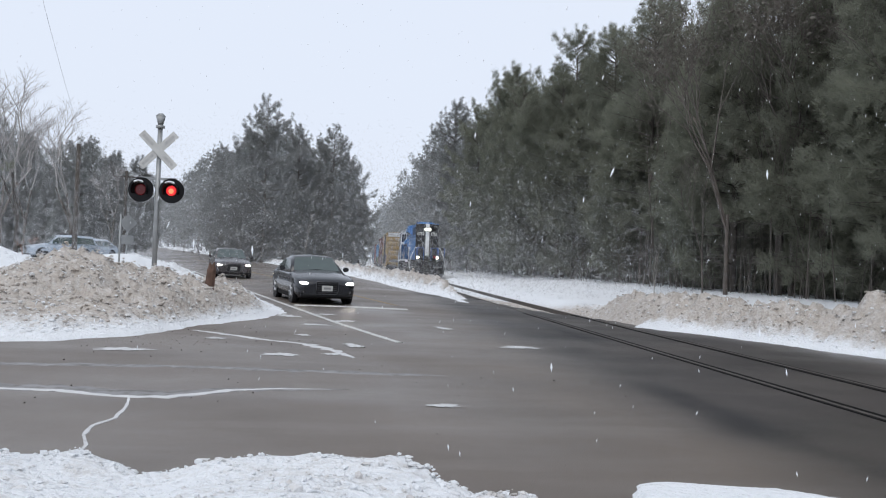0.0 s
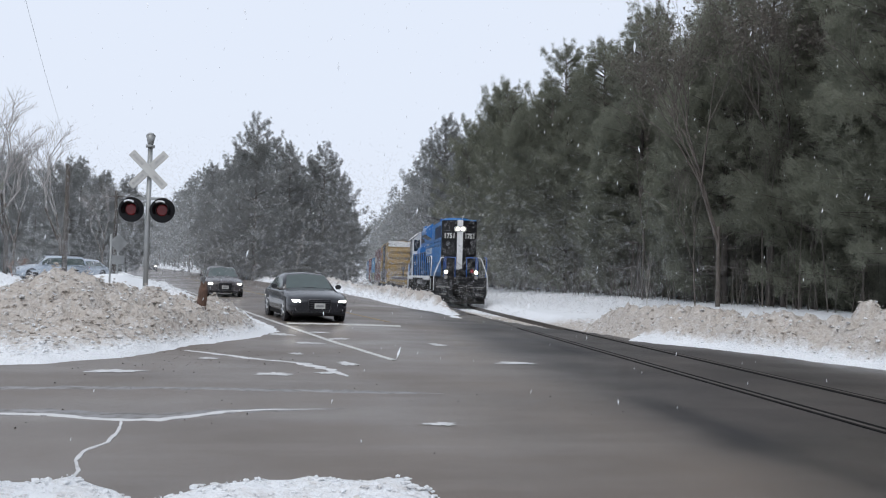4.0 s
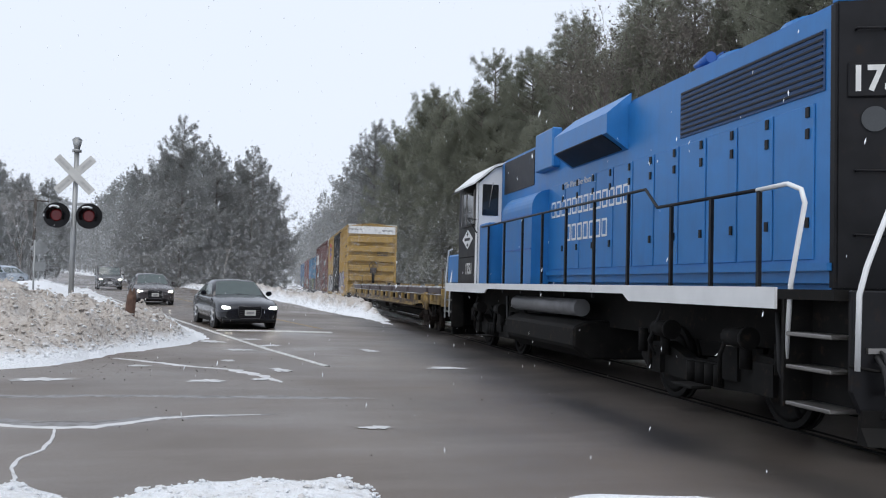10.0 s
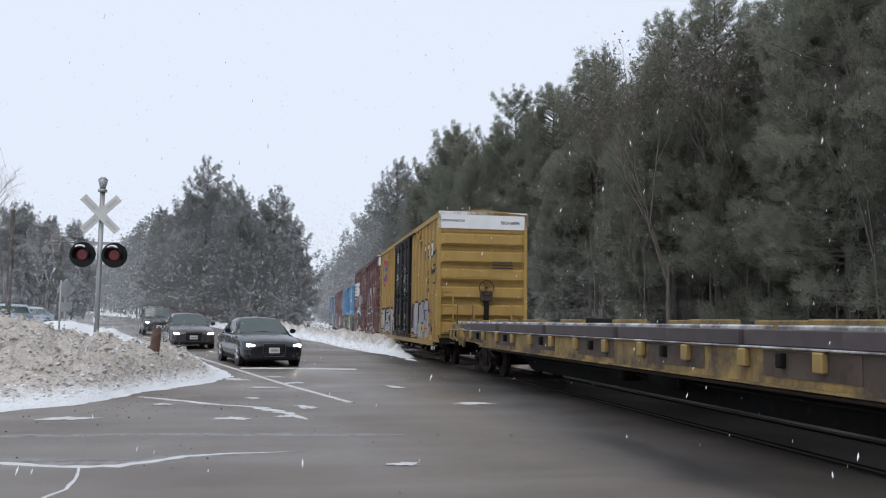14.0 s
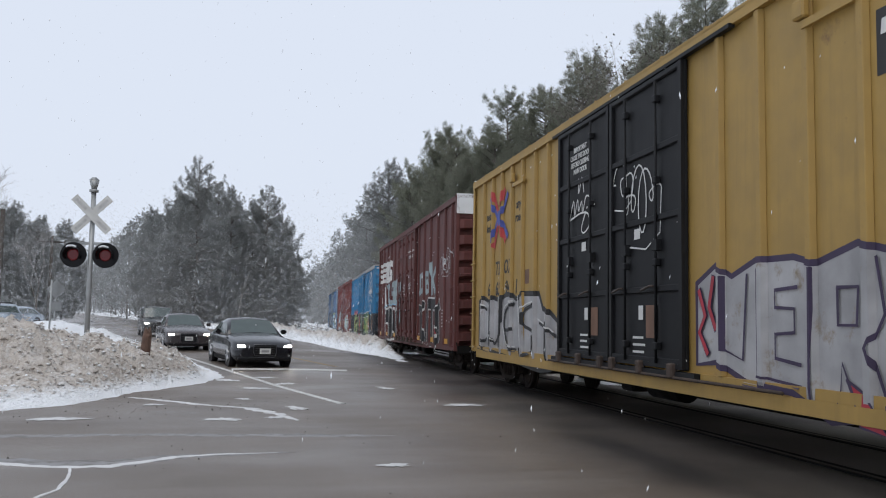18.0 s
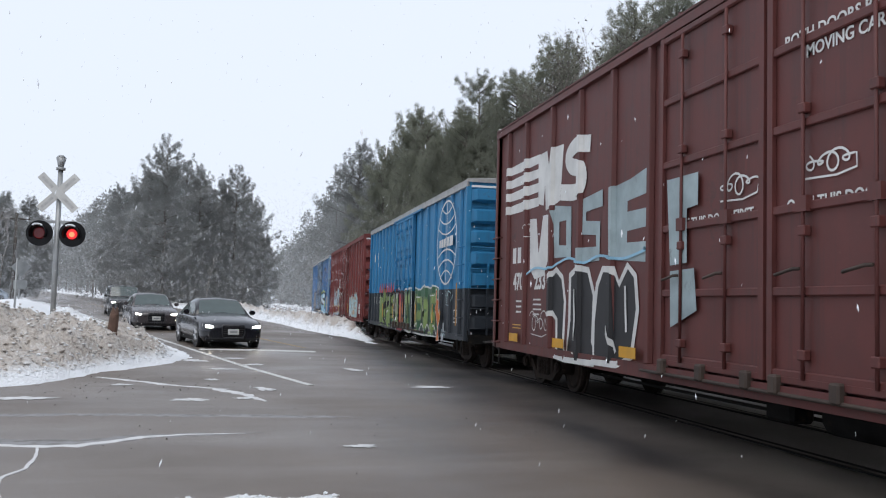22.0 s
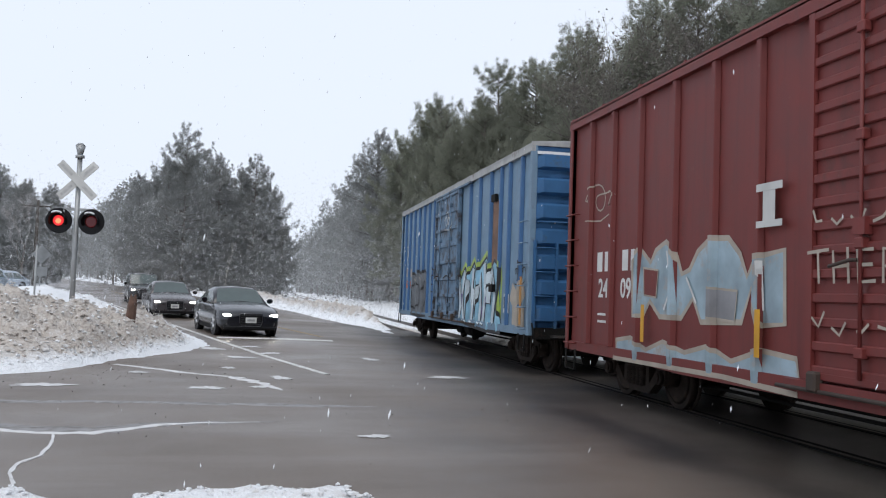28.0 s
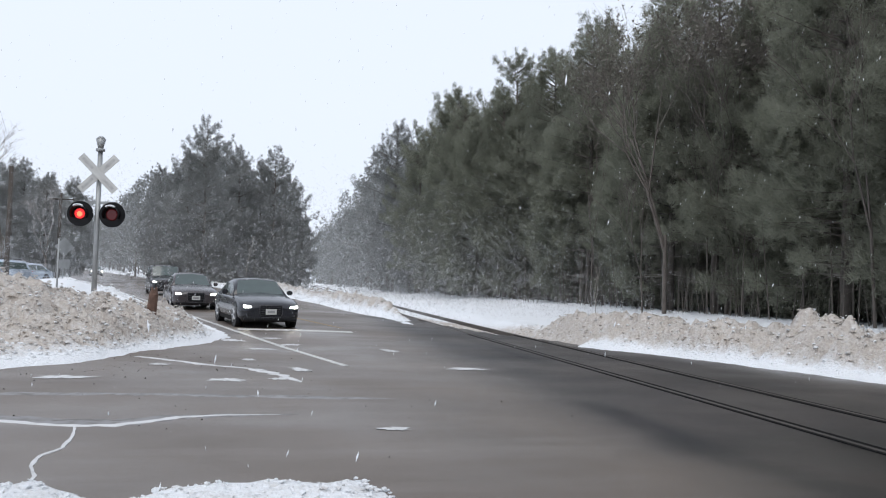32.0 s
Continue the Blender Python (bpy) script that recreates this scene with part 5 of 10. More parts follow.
    # cab
    C0, C1, CW, CE = 5.18, 7.15, 1.5, 4.0
    roofline = [(-CW, DK), (-CW, CE), (-1.1, 4.38), (-0.5, 4.58), (0.5, 4.58), (1.1, 4.38), (CW, CE), (CW, DK)]
    cab = part("cab", prism(roofline, C0, C1, "y"), M_LBLACK, lo, "black cab sides, white cab front")
    part("cab_front", prism([(x * 0.99, z - 0.02 if z > 2 else z) for x, z in roofline], C0 - 0.02, C0, "y"), M_LWHITE, cab, "white cab wall")
    part("cab_corner", boxes((-CW - 0.012, -CW, C0 - 0.02, C0 + 0.16, DK, CE)), M_LWHITE, cab)
    top = [(-CW - 0.12, CE - 0.05), (-CW - 0.12, CE), (-1.12, 4.43), (-0.5, 4.63), (0.5, 4.63), (1.12, 4.43), (CW + 0.12, CE), (CW + 0.12, CE - 0.05), (1.1, 4.38), (0.5, 4.58), (-0.5, 4.58), (-1.1, 4.38)]
    part("cab_roof", prism(top, C0 - 0.12, C1 + 0.12, "y"), M_LWHITE, lo, "snow-dusted white cab roof")
    for s in (-1, 1):
        X = s * CW
        part("front_window", bevel(boxes((s * 1.2 - 0.2, s * 1.2 + 0.2, C0 - 0.035, C0 - 0.015, 3.2, 3.96)), 0.04, 2), M_GLASS, cab)
        wf = part("side_window", bevel(boxes((min(X, X + s * 0.02), max(X, X + s * 0.02), C0 + 0.32, C1 - 0.42, 3.02, 3.82)), 0.03), M_GLASS, cab)
        for y in (C0 + 0.32, (C0 + C1) / 2 + 0.1, C1 - 0.42):
            part("sash", boxes((min(X, X + s * 0.035), max(X, X + s * 0.035), y - 0.025, y + 0.025, 3.0, 3.84)), M_STEEL, wf)
        part("sunshade", prism([(s * CW, 3.96), (s * (CW + 0.3), 3.82), (s * (CW + 0.3), 3.85), (s * CW, 4.0)], C0 + 0.28, C1 - 0.35, "y"), M_LBLACK, cab)
        dm = part("emblem", prism([(5.61, 2.66), (6.14, 2.9), (6.7, 2.66), (6.14, 2.42)], X, X + s * 0.012), M_LWHITE, cab, "white diamond emblem")
        if s < 0:
            part("emblem_bar", boxes((X - 0.017, X - 0.012, 5.86, 6.44, 2.625, 2.695)), M_LBLACK, dm)
            lettering("1751", 0.37, on_side(X - 0.006, 5.99, 1.91), M_PAINTWHITE, cab, "number", squeeze=0.95, bold=0.03)
            for y_, z_ in ((6.14, 2.79), (6.14, 2.52)):
                part("emblem_mark", prism([(y_ - 0.1, z_), (y_, z_ + 0.05), (y_ + 0.1, z_), (y_, z_ - 0.05)], X - 0.017, X - 0.012), M_LBLACK, dm)
            part("door_seam", boxes((X - 0.012, X, C0 + 0.2, C1 - 0.15, 2.2, 2.225)), M_UNDER, cab)
            part("kick_rail", boxes((X - 0.02, X, C0 + 0.15, C1 - 0.1, DK + 0.06, DK + 0.1)), M_LBLACK, cab)
            part("window_ledge", boxes((X - 0.06, X, C0 + 0.28, C1 - 0.38, 2.97, 3.01)), M_LBLACK, cab)
        part("wiper", pipe([(s * 1.15, C0 - 0.05, 4.0), (s * 1.24, C0 - 0.06, 3.4)], 0.012, 5), M_STEEL, cab)
        part("mirror_arm", pipe([(X, C0 + 0.1, 3.1), (X - -s * 0.25, C0 - 0.05, 3.12), (X - -s * 0.1, C0 - 0.35, 2.75)], 0.015, 5), M_LBLACK, cab)
    # short hood
    part("short_hood", bevel(boxes((-0.95, 0.95, C1, C1 + 0.75, DK, 3.12)), 0.1, 2), M_BLUE, lo)
    part("battery_box", bevel(boxes((-1.47, -0.9, C1 + 0.02, R - 0.12, DK, 2.33)), 0.05), M_BLUE, lo)
    part("tool_box", bevel(boxes((0.9, 1.47, C1 + 0.02, R - 0.12, DK, 2.33)), 0.05), M_BLUE, lo)
    # lower blue boxes beneath the cab front
    part("cab_subbase", bevel(boxes((-1.45, -0.93, C0 - 0.86, C0 - 0.022, DK, 2.98)), 0.03), M_BLUE, lo)
    # handrails: stanchions and rails
    for s in (-1, 1):
        X = s * 1.46
        ys = [-6.94, -5.93, -4.91, -3.56, -2.25, -0.95, 0.35, 1.61, 2.94, 4.28]
        for y in ys:
            h = 2.58 if y < -4.3 else 2.88
            part("stanchion", boxes((X - 0.02, X + 0.02, y - 0.025, y + 0.025, DK - 0.18, h)), M_LBLACK, lo)
        part("handrail", pipe([(X, -6.9, 2.59), (X, -7.45, 2.6), (X, -7.68, 2.52), (X, -7.74, 2.38), (X, -7.52, 1.6), (X, -7.45, 0.85)], 0.026, 7), M_LWHITE if s < 0 else M_BLUE2, lo, "white handrail")
        part("handrail", pipe([(X, -6.9, 2.59), (X, -4.5, 2.6), (X, -4.12, 2.88), (X, 4.9, 2.9)], 0.022, 7), M_LBLACK, lo)
        # pilot corner grabs
        part("corner_grab", pipe([(s * 0.88, F + 0.15, 2.54), (s * 1.03, F + 0.1, 2.52), (s * 1.34, F + 0.12, 1.75), (s * 1.4, F + 0.14, 1.5), (s * 1.4, F + 0.16, 0.82)], 0.026, 7), M_LWHITE, lo, "white grab rail")
        part("corner_grab", pipe([(s * 1.4, R - 0.3, 2.5), (s * 1.46, R - 0.15, 2.45), (s * 1.5, R - 0.05, 1.7), (s * 1.5, R, 0.6)], 0.024, 7), M_LWHITE, lo, "white grab rail")
        part("corner_grab", pipe([(s * 1.4, R - 0.75, 2.3), (s * 1.5, R - 0.6, 1.5), (s * 1.5, R - 0.55, 0.65)], 0.024, 7), M_LWHITE, lo, "white grab rail")
        # blue end gates on the platform
        g = part("end_gate", pipe([(s * 0.3, F + 0.14, DK), (s * 0.3, F + 0.14, 2.54), (s * 0.88, F + 0.14, 2.54), (s * 0.88, F + 0.14, DK)], 0.028, 7), M_BLUE2, lo)
        part("gate_bar", pipe([(s * 0.79, F + 0.14, DK), (s * 0.79, F + 0.14, 2.54)], 0.02, 6), M_BLUE2, g)
        # ditch lights
        dl = bmesh.new()
        rod(dl, (s * 0.79, F + 0.02, 1.78), (s * 0.79, F + 0.2, 1.76), 0.12, seg=16)
        dl = part("ditch_light", dl, M_LBLACK, lo)
        bm = bmesh.new()
        rod(bm, (s * 0.79, F + 0.015, 1.77), (s * 0.79, F, 1.77), 0.085, 0.07, 16)
        part("lens", bm, M_LAMP, dl, "glowing lamp lens")
        bm = bmesh.new()
        rod(bm, (s * 0.79, F + 0.06, 1.52), (s * 0.79, F + 0.02, 1.52), 0.1, seg=14)
        part("lower_light", bm, M_STEEL, lo)
        # steps at both ends
        for yy, sg in ((F + 0.75, 1), (R - 0.45, -1)):
            for k, z in enumerate((0.42, 0.78, 1.1)):
                part("step", bevel(boxes((min(s * 1.18, s * 1.5), max(s * 1.18, s * 1.5), yy - 0.35, yy + 0.35, z - 0.02, z + 0.02)), 0.008), M_STEEL, lo, "steel step with worn edge")
            part("step_plate", boxes((min(s * 1.14, s * 1.18), max(s * 1.14, s * 1.18), yy - 0.42, yy + 0.42, 0.38, DK - 0.1)), M_UNDER, lo)
            part("step_side", boxes((min(s * 1.14, s * 1.5), max(s * 1.14, s * 1.5), yy + sg * 0.4 - 0.02, yy + sg * 0.4 + 0.02, 0.38, DK - 0.1)), M_UNDER, lo)
    part("safety_chain", pipe([(-0.3, F + 0.14, 2.42)] + [(-0.3 + 0.6 * i / 8, F + 0.12, 2.42 - 0.28 * math.sin(math.pi * i / 8)) for i in range(1, 8)] + [(0.3, F + 0.14, 2.42)], 0.014, 5), M_STEEL, lo)
    part("marker_lamp", bevel(boxes((0.5, 0.68, F + 0.08, F + 0.16, 1.75, 1.92)), 0.03), M_REDGLASS, lo, "unlit red marker lamp")
    # pilots, snow plough and hoses
    for Y, s in ((F + 0.3, -1), (R - 0.15, 1)):
        part("pilot", bevel(prism([(-1.4, DK), (-1.4, 0.62), (-1.3, 0.42), (-0.42, 0.4), (-0.36, 0.62), (0.36, 0.62), (0.42, 0.4), (1.3, 0.42), (1.4, 0.62), (1.4, DK)], min(Y, Y + s * 0.06), max(Y, Y + s * 0.06), "y"), 0.015), M_LBLACK, lo)
        part("draft_pocket", bevel(boxes((-0.36, 0.36, min(Y + s * 0.05, Y + s * 0.12), max(Y + s * 0.05, Y + s * 0.12), 0.6, 1.06)), 0.03), M_UNDER, lo)
        part("anticlimber", bevel(boxes((-0.6, 0.6, min(Y, Y + s * 0.26), max(Y, Y + s * 0.26), DK - 0.16, DK - 0.02)), 0.02), M_LBLACK, lo)
        part("uncoupling_lever", pipe([(-1.46, Y + s * 0.1, 0.86), (-1.2, Y + s * 0.12, 0.82), (-0.3, Y + s * 0.14, 0.82), (-0.1, Y + s * 0.2, 1.0), (0.1, Y + s * 0.2, 1.0), (0.3, Y + s * 0.14, 0.82), (1.2, Y + s * 0.12, 0.82), (1.46, Y + s * 0.1, 0.86)], 0.016, 5), M_UNDER, lo)
        for hx in (-1.12, -1.02, -0.92, -0.82, 0.82, 0.92, 1.02, 1.12):
            part("control_hose", pipe([(hx, Y + s * 0.06, 1.0), (hx, Y + s * 0.13, 0.97), (hx + 0.02, Y + s * 0.17, 0.8), (hx + 0.03, Y + s * 0.15, 0.66)], 0.017, 6), M_RUBBER, lo)
            part("hose_end", bevel(boxes((hx, hx + 0.06, min(Y + s * 0.13, Y + s * 0.18), max(Y + s * 0.13, Y + s * 0.18), 0.59, 0.67)), 0.012), M_STEEL, lo, "worn steel hose coupling")
        # small vee plough under the pilot, worn and notched
        for sd in (-1, 1):
            bm = loft_plate([(0.0, Y + s * 0.34), (sd * 0.55, Y + s * 0.24), (sd * 1.05, Y + s * 0.12), (sd * 1.3, Y + s * 0.06)], 0.15, 0.46, s)
            part("plough", bm, M_UNDER, lo, "rusty black steel plough blade")
            for k in range(4):
                part("plough_rib", boxes((sd * (0.25 + 0.28 * k) - 0.02, sd * (0.25 + 0.28 * k) + 0.02, min(Y, Y + s * (0.26 - 0.06 * k)), max(Y, Y + s * (0.26 - 0.06 * k)), 0.2, 0.42)), M_UNDER, lo)
        coupler(lo, Y, s * 0.8)
        part("coupler_pocket", bevel(boxes((-0.32, 0.32, min(Y, Y + s * 0.14), max(Y, Y + s * 0.14), 0.62, 1.2)), 0.03), M_UNDER, lo)
        for x in (-1.15, -0.9, -0.65, 0.62, 0.88, 1.12):
            part("air_hose", pipe([(x, Y + s * 0.06, 0.95), (x, Y + s * 0.16, 0.85), (x + 0.04, Y + s * 0.2, 0.55), (x + 0.02, Y + s * 0.12, 0.4)], 0.024, 6), M_RUBBER, lo)
            part("hose_bracket", boxes((x - 0.1, x + 0.1, min(Y + s * 0.06, Y + s * 0.09), max(Y + s * 0.06, Y + s * 0.09), 0.97, 1.02)), M_STEEL, lo)
    part("mu_cable", pipe([(-0.75, F + 0.28, 1.45)] + [(-0.75 + 1.5 * i / 12, F + 0.16, 1.45 - 0.25 * abs(math.cos(math.pi * i / 12)) + 0.5 * math.sin(math.pi * i / 12) ** 2) for i in range(1, 12)] + [(0.75, F + 0.28, 1.45)], 0.03, 6), M_RUBBER, lo)
    part("cable_drum", bevel(prism([(-0.3, 1.38), (-0.3, 1.75), (-0.15, 1.92), (0.15, 1.92), (0.3, 1.75), (0.3, 1.38)], F + 0.4, F + 0.75, "y"), 0.02), M_UNDER, lo)
    # fuel tank and air reservoirs
    bm = prism([(-1.15, 0.95), (-1.4, 0.85), (-1.4, 0.5), (-1.1, 0.3), (1.1, 0.3), (1.4, 0.5), (1.4, 0.85), (1.15, 0.95)], -1.25, 2.85, "y")
    part("fuel_tank", bevel(bm, 0.04), M_UNDER, lo)
    for s in (-1, 1):
        bm = bmesh.new()
        rod(bm, (s * 1.2, -1.1, 1.17), (s * 1.2, 2.7, 1.17), 0.15, seg=14)
        part("air_reservoir", bm, M_TANK, lo, "grey air tank")
    # two-axle trucks
    h = 1.37
    out = [(-h - 0.55, 0.55), (-h - 0.5, 0.75), (-h + 0.2, 0.8), (-0.55, 0.62), (0.55, 0.62), (h - 0.2, 0.8), (h + 0.5, 0.75), (h + 0.55, 0.55), (h + 0.3, 0.35), (h - 0.3, 0.35), (0.5, 0.32), (-0.5, 0.32), (-h + 0.3, 0.35), (-h - 0.3, 0.35)]
    bm = prism(out, -0.09, 0.09)
    for y in (-h, h):
        box(bm, -0.16, 0.16, y - 0.2, y + 0.2, 0.36, 0.72)
        rod(bm, (-0.16, y - 0.35, 0.62), (-0.16, y - 0.35, 0.95), 0.07, seg=8)
        rod(bm, (-0.16, y + 0.35, 0.62), (-0.16, y + 0.35, 0.95), 0.07, seg=8)
    for y in (-0.35, -0.12, 0.12, 0.35):
        rod(bm, (-0.1, y, 0.34), (-0.1, y, 0.6), 0.08, seg=8)
    box(bm, -0.14, -0.05, -0.8, -0.45, 0.45, 0.85)
    sfm = mesh_of("side_frame", bm, M_UNDER)
    for y in (-5.15, 5.05):
        truck(lo, y, 2.74, 0.508, WHEELSET_L, sfm)
        for s in (-1, 1):
            for dy in (-0.95, 0.95):
                bm = bmesh.new()
                rod(bm, (s * 1.2, y + dy - 0.2, 0.98), (s * 1.2, y + dy + 0.2, 0.98), 0.11, seg=12)
                rod(bm, (s * 1.2, y + dy - 0.26, 0.98), (s * 1.2, y + dy - 0.2, 0.98), 0.13, seg=12)
                part("brake_cylinder", bm, M_UNDER, lo)
                part("brake_lever", pipe([(s * 1.22, y + dy + 0.2, 0.98), (s * 1.22, y + dy + 0.36, 0.75), (s * 1.2, y + dy + 0.4, 0.4)], 0.03, 6), M_UNDER, lo)
            part("sand_hose", pipe([(s * 1.3, y - 1.9, 1.3), (s * 1.3, y - 1.95, 0.7), (s * 1.0, y - 1.85, 0.2)], 0.03, 6), M_RUBBER, lo)
            part("truck_step", bevel(boxes((min(s * 1.15, s * 1.42), max(s * 1.15, s * 1.42), y - 0.28, y + 0.28, 0.3, 0.34)), 0.01), M_UNDER, lo)
            part("speed_cable", pipe([(s * 1.1, y + 1.37, 0.55), (s * 1.3, y + 1.2, 0.8), (s * 1.25, y + 0.9, 1.25)], 0.02, 5), M_RUBBER, lo)
    return lo


M_REDGLASS = mat("red_marker_glass", (0.3, 0.01, 0.02), 0.2)
M_TANK = mat("grey_tank_paint", (0.16, 0.16, 0.165), 0.45, vary=0.2)
loco = locomotive()
CARS.append((loco, -29.62))
# ---------------------------------------------------------------- track
def rail_mesh(side):
    """One rail, swept along the track's bend."""
    prof = [(-0.07, -0.17), (-0.07, -0.155), (-0.012, -0.14), (-0.012, -0.045), (-0.036, -0.035), (-0.036, -0.004), (-0.03, 0.0), (0.03, 0.0), (0.036, -0.004), (0.036, -0.035),
            (0.012, -0.045), (0.012, -0.14), (0.07, -0.155), (0.07, -0.17)]
    bm = bmesh.new()
    prev = None
    for y in list(range(-60, 60, 4)) + list(range(60, 600, 20)):
        cx = track_x(y) + side * GAUGE / 2
        ring = [bm.verts.new((cx + a, y, b + 0.012)) for a, b in prof]
        if prev:
            k = len(ring)
            for i in range(k):
                bm.faces.new((prev[i], ring[i], ring[(i + 1) % k], prev[(i + 1) % k]))
        prev = ring
    return bm


track = thing("railway_track", "single railway track set in the crossing and in snow", "railway track")
track["kind"] = "structure"
for s in (-1, 1):
    part("rail", rail_mesh(s), M_RAIL, track, "worn steel rail")
M_FLANGE = mat("flangeway_rubber", (0.006, 0.006, 0.006), 0.8, spec=0.1)
for s in (-1, 1):
    for o, w in ((-s * 0.085, 0.05), (s * 0.07, 0.032)):
        bm = boxes((TRACK_X + s * GAUGE / 2 + o - w, TRACK_X + s * GAUGE / 2 + o + w, -30, 26.5, -0.02, 0.008))
        part("flangeway", bm, M_FLANGE, track, "dark gap beside the rail")
tie = mesh_of("tie", bevel(boxes((-1.3, 1.3, -0.115, 0.115, -0.3, -0.135)), 0.01), M_TIE)
for i in range(110):
    y = 27 + i * 0.53
    part("tie", tie, M_TIE, track, at=pose(track_x(y), y, 0, 0, 0, track_turn(y)))
# ---------------------------------------------------------------- trees
M_DEAD = mat("dead_branch_wood", (0.27, 0.25, 0.23), 0.9, vary=0.3, scale=4)


def loose_triangles(me, co):
    """Fills a mesh with separate triangles, three corners each."""
    k = len(co)
    me.vertices.add(k)
    me.loops.add(k)
    me.polygons.add(k // 3)
    me.vertices.foreach_set("co", co.reshape(-1).astype(np.float32))
    me.loops.foreach_set("vertex_index", np.arange(k, dtype=np.int32))
    me.polygons.foreach_set("loop_start", np.arange(0, k, 3, dtype=np.int32))
    me.update()


def pine_crown(rng, h, start, reach, tufts, spread_=1.0, top=0.28, blades=24, width=0.011, needle=M_PINE):
    """Needle tufts along upswept boughs; returns one mesh of many thin blades, and the boughs' wood."""
    boughs, lobes = [], [rng.uniform(0.75, 1.15) for _ in range(7)]
    reach *= 1.12
    z = start * h
    while z < h * 0.985:
        u = (z - start * h) / (h - start * h)
        env = reach * (0.6 + 1.4 * u if u < 0.28 else 1.0) * (1 - u ** 1.9) ** 0.85 + top
        for k in range(rng.randint(3, 5)):
            az = rng.uniform(0, 6.283)
            ln = env * rng.uniform(0.6, 1.1) * lobes[int(az / 0.9) % 7] * (1.15 if rng.random() < 0.12 else 1)
            boughs.append((z + rng.uniform(-0.25, 0.25), az, ln, u))
        z += rng.uniform(0.3, 0.5) * (h / 16)
    total = sum(b[2] for b in boughs)
    wood = bmesh.new()
    base, axis = [], []
    for z, az, ln, u in boughs:
        ca, sa = math.cos(az), math.sin(az)
        lift = rng.uniform(-0.05, 0.25) + 0.75 * u * u + 0.1 * u
        rod(wood, (0, 0, z), (ca * ln * 0.85, sa * ln * 0.85, z + ln * lift * 0.8), 0.03 + 0.02 * ln / 3, 0.008, 4, False)
        for i in range(max(3, int(tufts * ln / total))):
            t = 0.25 + 0.75 * (rng.random() ** 0.75)
            side = rng.uniform(-1, 1) * ln * 0.62 * (1.2 - t) * spread_
            base.append((ca * ln * t - sa * side, sa * ln * t + ca * side, z + ln * lift * t * t + rng.uniform(-0.42, 0.42) * spread_))
            axis.append((ca * 0.55, sa * 0.55, 0.42))
    nr = np.random.RandomState(rng.randrange(10 ** 6))
    B = np.repeat(np.array(base), blades, 0)
    d = np.repeat(np.array(axis), blades, 0) + nr.uniform(-0.8, 0.8, B.shape)
    d /= np.linalg.norm(d, axis=1)[:, None]
    w = np.cross(d, nr.uniform(-1, 1, B.shape))
    w *= width / np.linalg.norm(w, axis=1)[:, None]
    e = d * nr.uniform(0.7, 1.6, (len(B), 1)) * (0.2 if width < 0.03 else 0.32)
    B = B + nr.uniform(-0.12, 0.12, B.shape)
    co = np.stack([B - w, B + w, B + e], 1).reshape(-1, 3)
    me = bpy.data.meshes.new("crown")
    loose_triangles(me, co)
    me.materials.append(needle)
    return me, wood


def pine(seed, h, start, reach, tufts, label, dead=10, needle=M_PINE):
    rng = random.Random(seed)
    tr = thing("pine_tree", label, "tree", group="pines of the wood")
    me, wood = pine_crown(rng, h, start, reach, tufts, needle=needle)
    part("crown", me, needle, tr, "dark green needle tufts" if needle == M_PINE else "needle tufts greyed for distance haze")
    lean = rng.uniform(-0.015, 0.015) * h
    rod(wood, (0, 0, -0.6), (lean * 0.5, 0, h * 0.5), 0.2 * h / 17, 0.12 * h / 17, 9)
    rod(wood, (lean * 0.5, 0, h * 0.5), (0, 0, h * 0.97), 0.12 * h / 17, 0.02, 7)
    snags = bmesh.new()
    for i in range(dead * 2):
        z, az, ln = rng.uniform(0.08, max(0.12, start)) * h, rng.uniform(0, 6.283), rng.uniform(0.7, 2.4)
        mid = (math.cos(az) * ln * 0.6, math.sin(az) * ln * 0.6, z + rng.uniform(-0.1, 0.25))
        rod(snags, (0, 0, z), mid, 0.028, 0.018, 4, False)
        rod(snags, mid, (math.cos(az + 0.2) * ln, math.sin(az + 0.2) * ln, mid[2] + rng.uniform(-0.2, 0.35)), 0.018, 0.006, 4, False)
    part("trunk", wood, M_BARK, tr, "grey-brown trunk")
    tagged(part("deadwood", snags, M_DEAD, tr), "bare grey dead lower branches", kind="stuff")
    return tr


def bare(seed, h, label, material, spread_=0.55, depth=5, r0=0.14, first=0.3, group="bare trees"):
    """A leafless broad-leaved tree: limbs that fork down to twigs."""
    rng = random.Random(seed)
    tr = thing("bare_tree", label, "tree", group=group)
    trunk, twig = bmesh.new(), bmesh.new()

    def grow(p, d, ln, r, k):
        q = p + d * ln
        rod(trunk if k < 2 else twig, p, q, r, r * 0.72, 7 if k < 2 else 4, False)
        if k >= depth:
            return
        for i in range(2 if k == 0 else rng.randint(2, 3)):
            ax = Vector((rng.uniform(-1, 1), rng.uniform(-1, 1), rng.uniform(-0.3, 0.5))).normalized()
            nd = (d + ax * spread_ * (0.6 + 0.12 * k) + Vector((0, 0, 0.12))).normalized()
            grow(p + d * ln * rng.uniform(0.75, 1.0), nd, ln * rng.uniform(0.62, 0.85), r * 0.62, k + 1)
    grow(Vector((0, 0, -0.4)), Vector((rng.uniform(-0.05, 0.05), rng.uniform(-0.05, 0.05), 1)).normalized(), h * first, r0, 0)
    part("trunk", trunk, M_BARK if material == M_TWIG_FAR else material, tr)
    tagged(part("branchwork", twig, material, tr), "bare branches and twigs", kind="stuff")
    return tr


